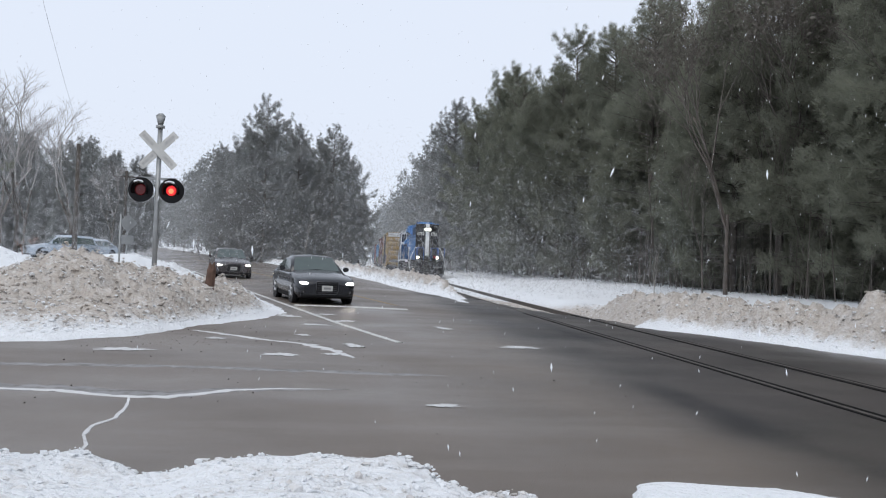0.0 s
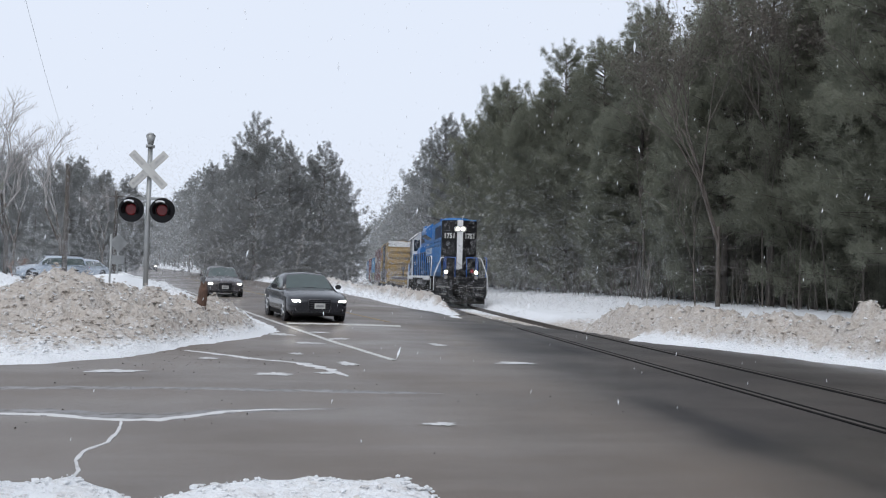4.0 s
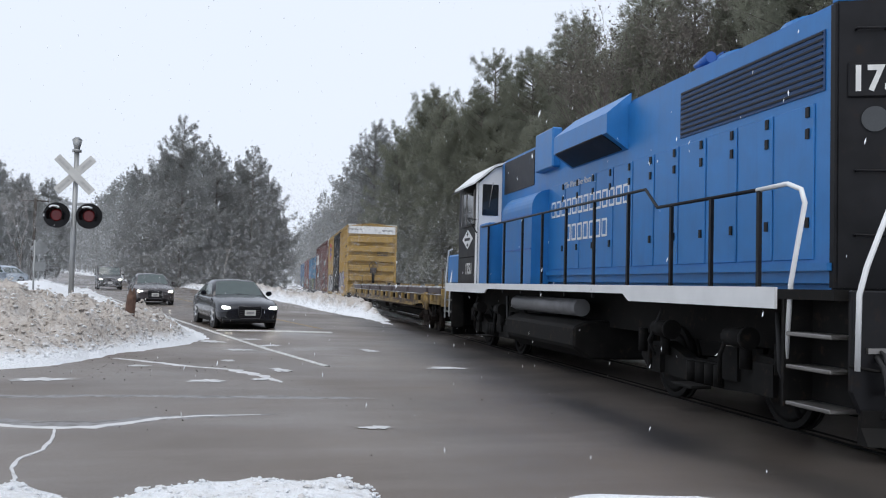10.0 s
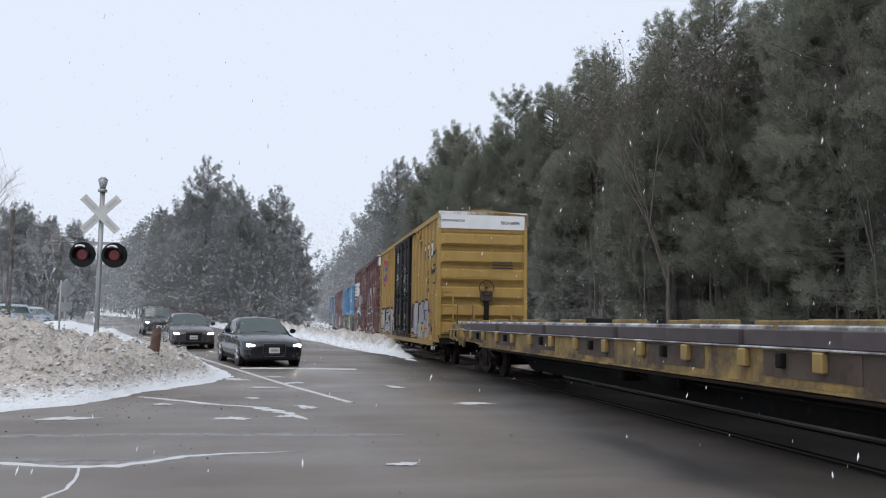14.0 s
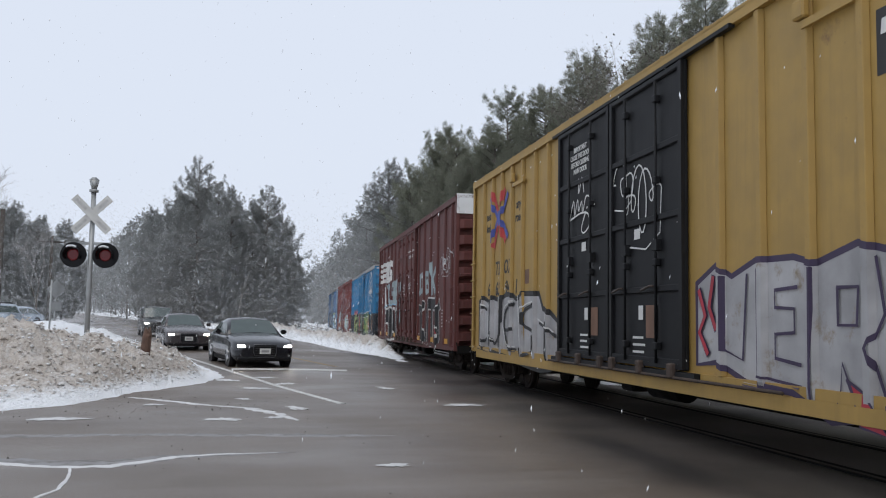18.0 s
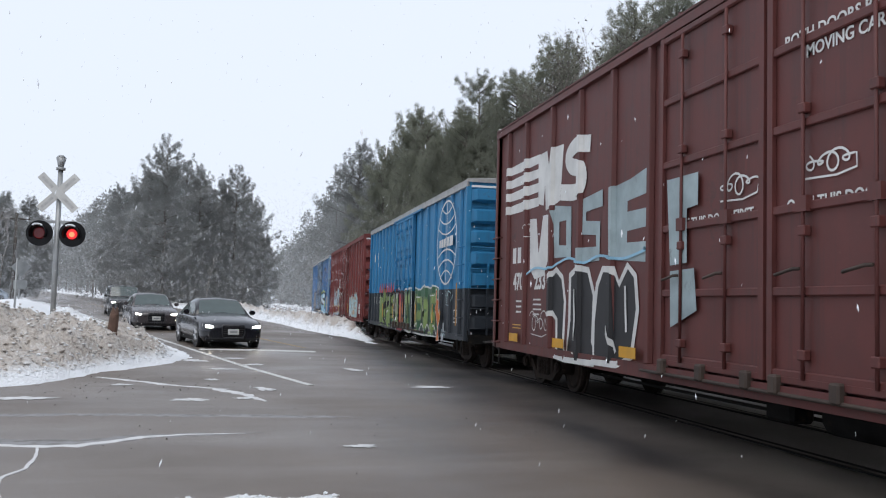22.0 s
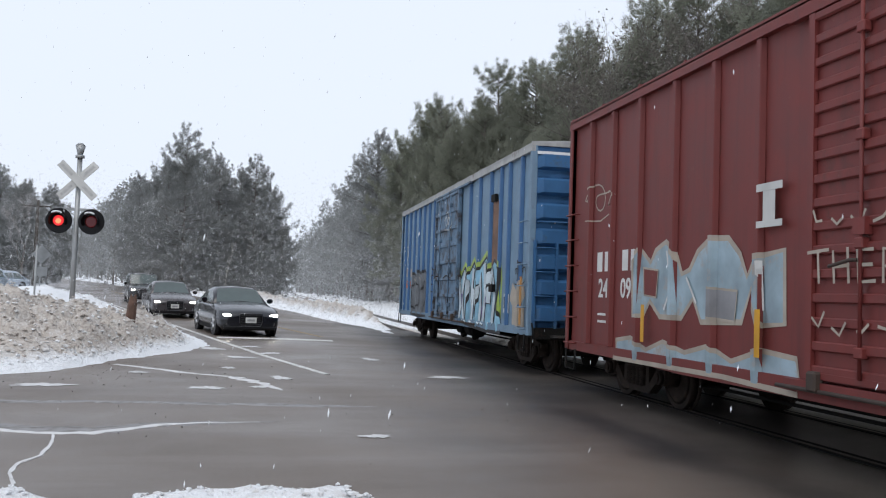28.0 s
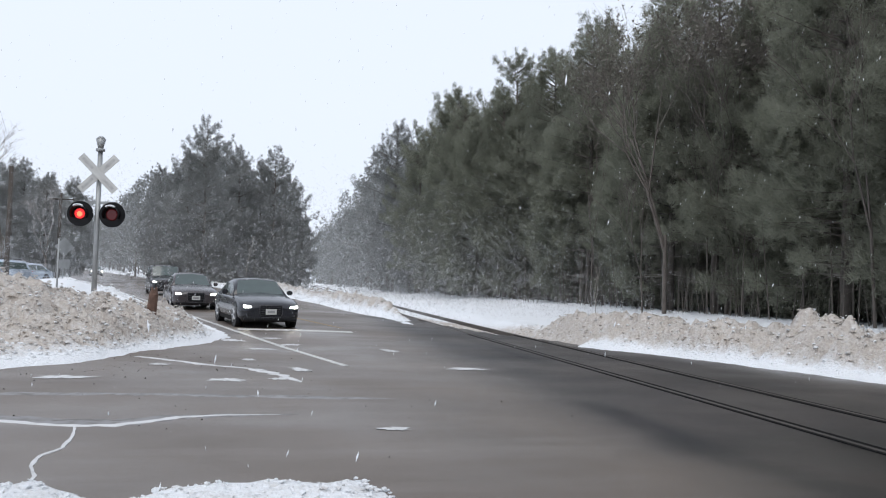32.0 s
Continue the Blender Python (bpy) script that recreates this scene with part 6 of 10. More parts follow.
def gz(x, y):
    return float(snow_height(np.array([float(x)]), np.array([float(y)]))[0][0])


rng = random.Random(7)
PINES = [pine(11, 17.5, 0.20, 3.7, 5200, "tall dark white pine with grey-green needles, in the roadside wood"),
         pine(12, 16.0, 0.28, 3.3, 4600, "tall dark white pine with bare lower trunk", 22),
         pine(13, 18.5, 0.12, 4.2, 6000, "broad dark white pine reaching low to the snow"),
         pine(14, 13.0, 0.06, 2.8, 4600, "narrow young white pine with dense needles"),
         pine(15, 19.0, 0.34, 3.6, 5000, "tall white pine with ragged top and bare trunk", 26),
         pine(16, 15.0, 0.03, 3.9, 5600, "dense dark pine in the depth of the wood")]
# paler copies for the distance: the haze is put into the needle colour
HAZY = [pine(21, 17.5, 0.10, 3.9, 5200, "tall pine greyed for distance haze, beyond the queue of cars", needle=M_HAZYPINE),
         pine(22, 18.5, 0.05, 4.2, 6000, "broad pine greyed for distance haze, reaching down to the snow", needle=M_HAZYPINE),
         pine(23, 13.0, 0.04, 2.9, 4600, "narrow young pine greyed for distance haze", needle=M_HAZYPINE),
         pine(24, 15.0, 0.03, 3.9, 5600, "dense pine at the far wood, greyed for distance haze", needle=M_HAZYPINE)]
HAZY_OF = {0: 0, 1: 0, 2: 1, 3: 2, 4: 0, 5: 3}
used = set()
FAR = []                                        # trees that stand too deep to tell apart


def far_woods():
    """The distant and hidden trees, joined."""
    heaps = {}
    stock = {}
    for k, x, y, sc, hazy in FAR:
        if k not in stock:
            r = random.Random(300 + k)
            h, start, reach = ((17.5, 0.12, 3.7), (16, 0.2, 3.3), (18.5, 0.08, 4.2), (13, 0.05, 2.8), (19, 0.2, 3.6), (15, 0.03, 3.9))[k]
            me, wood = pine_crown(r, h, start, reach, 900, blades=4, width=0.085)
            co = np.empty(len(me.vertices) * 3)
            me.vertices.foreach_get("co", co)
            wood.free()
            bpy.data.meshes.remove(me)
            a = np.array([0, 2.094, 4.189])
            st = np.stack([0.17 * np.cos(a), 0.17 * np.sin(a), 0 * a], 1)
            tip = np.array([0, 0, h * 0.9])
            stem = np.array([[st[i], st[(i + 1) % 3], tip] for i in range(3)]).reshape(-1, 3)
            stock[k] = (co.reshape(-1, 3), stem)
        t = rng.uniform(0, 6.283)
        rot = np.array([[math.cos(t), -math.sin(t), 0], [math.sin(t), math.cos(t), 0], [0, 0, 1]])
        for name, co in ((("hazy" if hazy else "pine"), stock[k][0]), ("stem", stock[k][1])):
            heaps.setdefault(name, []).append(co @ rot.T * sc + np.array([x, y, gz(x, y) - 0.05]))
    for name, m, label in (("pine", M_PINE, "deep dark pine wood beyond the track"), ("hazy", M_HAZYPINE, "far pine wood, greyed for distance haze"), ("stem", M_BARK, "stems of the deep wood")):
        co = np.concatenate(heaps[name])
        me = bpy.data.meshes.new("far_woods")
        loose_triangles(me, co)
        me.materials.append(m)
        tagged(new("far_woods", me), label, "woods", kind="stuff")


def plant(kind, x, y, scale=1.0, turn=None, z=None, deep=False):
    if kind in PINES:
        k = PINES.index(kind)
        # pines far off take the needle colour that has the haze in it
        hazy = (x < track_x(y) - 3 and y > 63) or y > 110
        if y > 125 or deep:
            FAR.append((k, x, y, scale, hazy))
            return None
        if hazy:
            kind = HAZY[HAZY_OF[k]]
    m = pose(x, y, (gz(x, y) if z is None else z) - 0.05, 0, 0, rng.uniform(0, 360) if turn is None else turn)
    src = kind
    if kind.name in used:
        ob = copy_thing(kind, m)
        ob.scale = (scale, scale, scale)
    else:
        used.add(kind.name)
        kind.matrix_basis = m
        kind.scale = (scale, scale, scale)
        ob = kind
    return ob


def wood_edge(y):
    """x of the wood's front along the track."""
    return track_x(y) + float(np.interp(y, [10, 30, 60, 120, 250, 500], [13.5, 12.5, 11.0, 8.5, 7.0, 6.0]))


# wood beyond the track: a thin front row, dense trees behind
for row in range(5):
    y = 12.0 + row
    while y < 520:
        step = (3.2, 3.4, 3.8, 4.2, 5.5)[row] * (1 + max(0, y - 60) / 60)
        x = wood_edge(y) + row * 3.2 + rng.uniform(-1.1, 1.1)
        k = rng.choice([3, 2, 1, 3, 4, 5, 0]) if row == 0 else (rng.choice([5, 2, 3, 5]) if row < 3 else rng.choice([5, 2, 5]))
        tall = rng.uniform(0.86, 1.08) * float(np.interp(y, [15, 35, 60, 120, 300], [1.12, 1.0, 1.08, 1.28, 1.5]))
        plant(PINES[k], x, y, tall * (1.05 if row > 2 else 1.0), deep=row > 2)
        y += step * rng.uniform(0.7, 1.3)
# pines between road and track
for x, y, k, sc in ((-7.2, 88, 2, 0.87), (-4.2, 92, 0, 0.8), (-9.5, 95, 5, 0.9), (-0.6, 92, 2, 0.76), (1.0, 97, 5, 0.78), (-6, 100, 2, 0.82), (-2.2, 99, 5, 0.9), (-11.5, 103, 3, 1.0), (-13.5, 110, 5, 0.85), (-9.0, 112, 2, 0.9),
                    (-15.5, 120, 0, 0.85), (-18, 130, 2, 0.82), (-12, 125, 5, 0.95), (-22, 145, 5, 1.0), (-17, 150, 0, 0.98), (-10, 140, 2, 0.9), (-4, 115, 3, 1.0), (-2, 130, 5, 0.95), (-6, 150, 5, 1.0), (-14, 170, 2, 1.0), (-26, 175, 0, 1.05),
                    (0, 160, 5, 1.0), (4, 210, 5, 1.1), (-20, 200, 5, 1.1), (-8, 210, 2, 1.1), (8, 300, 5, 1.2), (-5, 300, 2, 1.2), (-30, 240, 5, 1.2), (-24, 260, 2, 1.2)):
    plant(PINES[k], x, y, sc)
# both sides of the road far down the valley
for i in range(44):
    y = 150 + 6.5 * i
    plant(PINES[rng.choice([0, 2, 5])], float(right_edge(np.array([y]))[0]) + rng.uniform(2.5, 14), y, rng.uniform(0.95, 1.2))
    plant(PINES[rng.choice([0, 2, 5])], float(left_edge(np.array([y]))[0]) - rng.uniform(6, 24), y + 3, rng.uniform(0.75, 1.0))
# woods left of the road
for i in range(44):
    y = rng.uniform(95, 230)
    x = edge_x(y) - rng.uniform(7, 60)
    plant(PINES[rng.choice([0, 2, 5, 5, 3])], x, y, rng.uniform(0.7, 1.0) * (1 + (y - 95) / 500))
for x, y, k, sc in ((-25.3, 62, 2, 0.70), (-30, 68, 0, 0.8), (-21.6, 88, 5, 0.62), (-24, 86, 2, 0.58), (-26.6, 90, 5, 0.72), (-29, 86, 5, 0.72), (-23, 95, 5, 0.7), (-21.6, 99, 3, 0.8), (-26, 97, 2, 0.65), (-33, 90, 5, 0.85), (-38, 96, 2, 0.8), (-42, 88, 5, 0.9), (-25, 100, 5, 0.7), (-29, 104, 3, 0.8)):
    plant(PINES[k], x, y, sc)
BARES = [bare(31, 11, "bare broad-leaved tree with pale twigs", M_TWIG_FAR, 0.66, 7, 0.11, 0.24), bare(32, 9, "slender bare grey tree before the wood", M_TWIG, 0.5, 6, 0.055, 0.38), bare(33, 6.5, "leaning pale birch sapling", M_BIRCH, 0.35, 4, 0.05)]
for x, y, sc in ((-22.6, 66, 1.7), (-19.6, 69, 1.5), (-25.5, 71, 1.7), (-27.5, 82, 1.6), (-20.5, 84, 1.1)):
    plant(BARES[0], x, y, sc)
def withered(tree, seed):
    """Dry brown leaves and buds that cling to the twigs of a tree's upper crown."""
    r = np.random.default_rng(seed)
    twigs = [c for c in tree.children if c.name.startswith("branchwork")][0].data
    co = np.empty(len(twigs.vertices) * 3)
    twigs.vertices.foreach_get("co", co)
    co = co.reshape(-1, 3)
    ends = co[co[:, 2] > 0.5 * co[:, 2].max()]
    at = ends[r.integers(0, len(ends), 1700)] + r.normal(0, 0.2, (1700, 3))
    tri = (at[:, None, :] + r.normal(0, 0.045, (1700, 3, 3))).reshape(-1, 3)
    me = bpy.data.meshes.new("dry_leaves")
    loose_triangles(me, tri)
    me.materials.append(M_DRYLEAF)
    ob = new("dry_leaves", me)
    ob.parent = tree
    tagged(ob, "withered brown leaves on the twigs", kind="stuff")


M_DRYLEAF = mat("withered_leaf", (0.13, 0.118, 0.1), 0.8, vary=0.3)
CROWNED = bare(34, 12.5, "tall bare broad-leaved tree with fine twigs before the pines", M_TWIG, 0.6, 8, 0.09, 0.26)
withered(CROWNED, 36)
for x, y, sc in ((16.6, 36.0, 1.22), (19.0, 35.0, 1.3), (22.0, 33.0, 1.25)):
    plant(CROWNED, x, y, sc)
PALE = bare(35, 11, "slender grey-barked tree with bare upswept limbs", M_TWIG, 0.42, 5, 0.06, 0.42)
for x, y, sc in ((20.6, 30, 1.25), (22.8, 27.5, 1.2), (18.6, 36, 0.8), (16.9, 46, 0.9)):
    plant(PALE, x, y, sc)
for x, y, sc in ((17.6, 23.5, 1.1), (20.4, 21.0, 1.15), (15.6, 36, 0.7), (20, 28, 1.2), (18.5, 33, 0.8)):
    plant(BARES[1], x, y, sc)
for x, y, sc in ((14.2, 38, 0.45), (18.6, 23.0, 1.0), (19.5, 21.5, 1.1), (-3.0, 87, 0.9)):
    plant(BARES[2], x, y, sc)


# undergrowth along the wood's edge: saplings and dead stems
def undergrowth():
    r = random.Random(99)
    bm = bmesh.new()
    for i in range(2600):
        y = 12 + 150 * r.random() ** 1.6
        x = wood_edge(y) + r.uniform(-1.6, 11)
        z = gz(x, y) - 0.1
        h = r.uniform(0.8, 4.5) if r.random() < 0.93 else r.uniform(4, 6.5)
        lx, ly = r.uniform(-0.14, 0.14) * h, r.uniform(-0.14, 0.14) * h
        rr = 0.012 + 0.004 * h
        rod(bm, (x, y, z), (x + lx, y + ly, z + h), rr, 0.006, 3, False)
        for k in range(r.randint(3, 7)):
            t, a, ln = r.uniform(0.25, 1), r.uniform(0, 6.283), r.uniform(0.3, 1.1)
            p = (x + lx * t, y + ly * t, z + h * t)
            rod(bm, p, (p[0] + ln * math.cos(a), p[1] + ln * math.sin(a), p[2] + ln * r.uniform(-0.1, 0.7)), 0.01, 0.004, 3, False)
    return single("undergrowth", bm, M_TWIG, "grey-brown saplings and dead stems at the wood's edge", "undergrowth", kind="stuff")


undergrowth()
# low young pines closing the foot of the woods
for i in range(80):
    y = 14 + 110 * rng.random() ** 1.5
    plant(PINES[rng.choice([3, 5])], wood_edge(y) + rng.uniform(0.2, 9), y, rng.uniform(0.22, 0.5))
for i in range(26):
    x = -14 + 16 * i / 25
    plant(PINES[rng.choice([3, 5, 5])], x + rng.uniform(-0.5, 0.5), float(np.interp(x, [-14, -8, 2], [108, 88, 92])) + rng.uniform(-1, 2), rng.uniform(0.3, 0.5))
for i in range(16):
    plant(PINES[rng.choice([3, 5])], rng.uniform(-34, -20.5), rng.uniform(76, 98), rng.uniform(0.28, 0.45))
M_REDTWIG = mat("reddish_twigs", (0.26, 0.15, 0.11), 0.85, vary=0.3)
for x, y, sc in ((-20.2, 63, 1.0), (-21.4, 64, 0.9), (-19.4, 64.5, 0.8)):
    b_ = bare(int(x * -10), 3.0, "reddish leafless bush beside the parked cars", M_REDTWIG, 0.8, 6, 0.05, 0.22, "reddish bushes")
    b_.matrix_basis = pose(x, y, gz(x, y))
    b_.scale = (sc, sc, sc)
far_woods()
for kind in PINES + HAZY:
    if kind.name not in used:
        for ob in list(kind.children) + [kind]:
            bpy.data.objects.remove(ob)
# ---------------------------------------------------------------- crossing signal
M_FADED = mat("faded_wording", (0.42, 0.42, 0.41), 0.7, vary=0.2, scale=9)
M_REDLENS = mat("red_lens_glass", (0.10, 0.006, 0.008), 0.2, emit=(1.0, 0.03, 0.04), emit_strength=0.025)


FLASHERS = []                                   # lamp units, their place on the arm, and whether they light first


def crossing_signal(x, y):
    z0 = gz(x, y)
    sg = thing("crossing_signal", "grey railway crossing signal with white crossbuck and two red lamps", "crossing signal", pose(x, y, 0, 0, 0, -3))
    bm = bmesh.new()
    rod(bm, (0, 0, -0.2), (0, 0, 4.28), 0.06, 0.055, 16)
    part("mast", bm, M_POLE, sg)
    bm = bmesh.new()
    rod(bm, (0, 0, -0.2), (0, 0, 0.25), 0.14, 0.11, 16)
    part("base", bm, M_POLE, sg)
    bm = bmesh.new()
    rod(bm, (0, 0, 4.28), (0, 0, 4.34), 0.1, 0.1, 14)
    rod(bm, (0, 0, 4.34), (0, 0, 4.56), 0.055, 0.11, 14)
    rod(bm, (0, 0, 4.56), (0, 0, 4.62), 0.11, 0.05, 14)
    part("bell", bm, M_POLE, sg, "grey electric bell")
    for a in (1, -1):
        bl = bevel(boxes((-0.545, 0.545, -0.012, 0.012, -0.09, 0.09)), 0.004)
        blade = part("crossbuck_blade", bl, M_SIGNWHITE, sg, "weathered white blade", pose(0, -0.09 - 0.014 * (a + 1), 3.76, 0, a * 45, 0))
        for k in (-0.32, 0.32):
            part("bar", boxes((k - 0.16, k + 0.16, -0.016, -0.0125, -0.03, 0.03)), M_FADED, blade, "faded wording")
    part("cross_arm", boxes((-0.42, 0.42, -0.035, 0.035, 3.08, 3.14)), M_POLE, sg)
    for s in (-1, 1):
        X = s * 0.345
        bm = bmesh.new()
        rod(bm, (X, -0.1, 2.84), (X, -0.12, 2.84), 0.285, seg=32)
        disc = part("backing_disc", bm, M_LBLACK, sg, "round black backing disc")
        bm = bmesh.new()
        rod(bm, (X, -0.1, 2.84), (X, 0.14, 2.84), 0.13, 0.11, 18)
        part("housing", bm, M_LBLACK, disc)
        bm = bmesh.new()
        rod(bm, (X, -0.121, 2.84), (X, -0.15, 2.84), 0.135, 0.11, 24)
        part("lens", bm, M_REDLENS, disc, "dim red glass lens")
        bm = bmesh.new()
        rod(bm, (0, 0, 0), (0, -0.012, 0), 0.115, 0.085, 22)
        rod(bm, (0, -0.012, -0.01), (0, -0.018, -0.01), 0.06, 0.03, 18, mi=1)
        FLASHERS.append((part("lamp_unit", bm, (M_REDGLOW, M_REDHOT), disc, "lit red lamp unit", pose(X, -0.149, 2.84)), X, s < 0))
        # pale beads along the rim paint in the visor's bright reflection
        bm = bmesh.new()
        for q in range(9):
            t = radians(62 + 56 * q / 8)
            bmesh.ops.create_icosphere(bm, subdivisions=1, radius=0.026, matrix=Matrix.Translation((X + 0.183 * math.cos(t), -0.335, 2.845 + 0.183 * math.sin(t))))
        part("snow_cap", bm, M_SNOW, disc, "pale beads standing for the visor's bright reflection")
        # visor: a half tube over the lens
        bm = bmesh.new()
        rows = []
        for yy, r in ((-0.12, 0.17), (-0.36, 0.18)):
            rows.append([bm.verts.new((X + r * math.cos(t), yy, 2.84 + r * math.sin(t))) for t in [radians(-35 + 250 * i / 16) for i in range(17)]])
        for i in range(16):
            bm.faces.new((rows[0][i], rows[0][i + 1], rows[1][i + 1], rows[1][i])).smooth = True
        vis = part("visor", bm, M_LBLACK, disc)
        so = vis.modifiers.new("thick", "SOLIDIFY")
        so.thickness = 0.006
        rod_b = bmesh.new()
        rod(rod_b, (X, 0.02, 2.97), (X, 0.02, 3.08), 0.02, seg=8)
        part("bracket", rod_b, M_POLE, disc)
    return sg




crossing_signal(-4.05, 21.0)
# ---------------------------------------------------------------- road vehicles, nose towards -y
def loft(sections, close=True):
    bm = bmesh.new()
    rings = [[bm.verts.new(p) for p in s] for s in sections]
    k = len(rings[0])
    for a, b in zip(rings, rings[1:]):
        for i in range(k if close else k - 1):
            bm.faces.new((a[i], a[(i + 1) % k], b[(i + 1) % k], b[i])).smooth = True
    bm.faces.new(rings[0][::-1]), bm.faces.new(rings[-1])
    return bm


def lower_section(y, half, z0, zs, ztop, crown=0.04):
    """Half-octagon body section: sill, flank, shoulder, bonnet."""
    return [(-half * 0.9, y, z0), (-half * 0.99, y, z0 + 0.14), (-half, y, (z0 + zs) / 2 + 0.06), (-half * 0.965, y, zs), (-half * 0.86, y, ztop - 0.02), (-half * 0.45, y, ztop + crown * 0.8), (0, y, ztop + crown),
            (half * 0.45, y, ztop + crown * 0.8), (half * 0.86, y, ztop - 0.02), (half * 0.965, y, zs), (half, y, (z0 + zs) / 2 + 0.06), (half * 0.99, y, z0 + 0.14), (half * 0.9, y, z0)]


def vehicle(label, length, width, height, belt, hood, paint, cabin, tyre=0.33, category="car", wheels=(0.87, 3.68), clear=0.2, rack=False, lamps=True, boxy=0.0):
    """cabin: y of windscreen base, roof front, roof rear, rear window base, from the nose."""
    c = thing("car", label, category)
    H, W = height, width / 2
    st = []
    nose = [(0.0, 0.74, clear + 0.1, hood - 0.3), (0.06, 0.86, clear, hood - 0.21), (0.18, 0.94, clear - 0.01, hood - 0.15), (0.4, 0.985, clear - 0.01, hood - 0.09), (0.85, 1.0, clear, hood - 0.01), (cabin[0], 1.0, clear, belt + 0.02), (cabin[1] + 0.3, 1.0, clear, belt + 0.02),
            (length * 0.6, 1.0, clear, belt + 0.03), (cabin[3], 0.995, clear, belt + 0.05), (length - 0.35, 0.97, clear + 0.03, belt + 0.03 if boxy < 0.5 else belt + 0.05), (length - 0.06, 0.92, clear + 0.08, belt - 0.05), (length, 0.84, clear + 0.2, belt - 0.2)]
    for y, w, z0, zt in nose:
        st.append(lower_section(y, W * w, z0, min(zt - 0.05, belt - 0.1), zt, 0.035))
    body = part("body", loft(st), paint, c)
    # greenhouse: pillars and roof in paint, panes as glass
    tw = 0.70 + 0.15 * boxy
    g = [(cabin[0], 0.86, belt), (cabin[1], tw, H - 0.03), ((cabin[1] + cabin[2]) / 2, tw + 0.015, H), (cabin[2], tw, H - 0.04), (cabin[3], 0.84, belt + 0.04)]

    def ring(y, w, z, base):
        return [(-W * 0.93, y, base), (-W * (w + 0.04), y, max(base, z - 0.12)), (-W * (w - 0.08), y, z - 0.03), (0, y, z + 0.015), (W * (w - 0.08), y, z - 0.03), (W * (w + 0.04), y, max(base, z - 0.12)), (W * 0.93, y, base)]
    part("roof", loft([ring(y, w, z, belt - 0.02) for y, w, z in g]), paint, c)

    rings = [ring(y, w, z, belt - 0.02) for y, w, z in g]

    def shell(y, i):
        """Point i of the greenhouse ring at y."""
        for (ra, rb) in zip(rings, rings[1:]):
            if y <= rb[0][1] or rb is rings[-1]:
                t = (y - ra[0][1]) / (rb[0][1] - ra[0][1])
                return Vector(ra[i]).lerp(Vector(rb[i]), t)

    def pane(rows, out, name="window"):
        """A sheet of glass set just proud of the shell; rows of points, out its direction."""
        bm = bmesh.new()
        o = Vector(out).normalized() * 0.01
        vs = [[bm.verts.new(Vector(q) + o) for q in row] for row in rows]
        fs = [bm.faces.new((r0[k], r0[k + 1], r1[k + 1], r1[k])) for r0, r1 in zip(vs, vs[1:]) for k in range(len(r0) - 1)]
        for f in fs:
            f.smooth = True
        bmesh.ops.recalc_face_normals(bm, faces=fs)
        return part(name, bm, M_CARGLASS, c, "tinted glass reflecting the sky")
    y0, y1, y2, y3 = cabin

    def across(y, k=1.03):
        l_, m_, r_ = shell(y, 2), shell(y, 3), shell(y, 4)
        return [m_ + (l_ - m_) * k, m_ + (l_ - m_) * 0.5 * k, m_, m_ + (r_ - m_) * 0.5 * k, m_ + (r_ - m_) * k]

    def flank(s, y, f):
        """Point on the side of the greenhouse, f from belt to cant rail."""
        i, j = (0, 1) if s < 0 else (6, 5)
        return shell(y, i).lerp(shell(y, j), f)
    pane([across(y0 + (y1 - y0) * u) for u in (0.10, 0.5, 0.93)], (0, -0.7, 0.9), "windscreen")
    pane([across(y3 + (y2 - y3) * u) for u in (0.14, 0.5, 0.9)], (0, 0.7, 0.9), "rear_window")
    mid = (y1 + y2) / 2 + 0.05
    ya, yb = y0 + (y1 - y0) * 0.5, y2 + (y3 - y2) * 0.55
    for s in (-1, 1):
        pane([[flank(s, y, 0.12), flank(s, y, 0.5), flank(s, y, 0.93)] for y in (ya, y1 + 0.08, mid - 0.04)], (s, 0, 0.25))
        pane([[flank(s, y, 0.12), flank(s, y, 0.5), flank(s, y, 0.93)] for y in (mid + 0.04, y2 - 0.04, yb)], (s, 0, 0.25))
        part("mirror", bevel(boxes((min(s * (W + 0.01), s * (W + 0.19)), max(s * (W + 0.01), s * (W + 0.19)), y0 + 0.4, y0 + 0.52, belt + 0.0, belt + 0.14)), 0.03, 2), paint, c)
        part("sill", bevel(boxes((s * W * 0.93 - 0.03, s * W * 0.93 + 0.03, wheels[0] + 0.4, wheels[1] - 0.4, clear - 0.04, clear + 0.1)), 0.02), M_UNDER, c)
        for y in (mid - 0.25, mid + 0.7):
            part("door_handle", bevel(boxes((min(s * W, s * (W + 0.02)), max(s * W, s * (W + 0.02)), y, y + 0.16, belt - 0.14, belt - 0.11)), 0.006), paint, c)
        # lamps
        lm = bevel(prism([(s * W * 0.58, hood - 0.30), (s * W * 0.86, hood - 0.29), (s * W * 0.87, hood - 0.215), (s * W * 0.66, hood - 0.225)], 0.02, 0.2, "y"), 0.012)
        part("headlamp", lm, M_CARLAMP if lamps else M_GLASS, c, "lit headlamp" if lamps else "")
        part("tail_lamp", bevel(boxes((s * W * 0.64 - 0.14, s * W * 0.64 + 0.1, length - 0.07, length + 0.005, belt - 0.22, belt - 0.06)), 0.02), M_REDGLASS, c)
        bm = bmesh.new()
        rod(bm, (s * W * 0.72, 0.02, clear + 0.18), (s * W * 0.72, 0.1, clear + 0.18), 0.055, seg=12)
        part("fog_lamp", bm, M_CHROME, c)
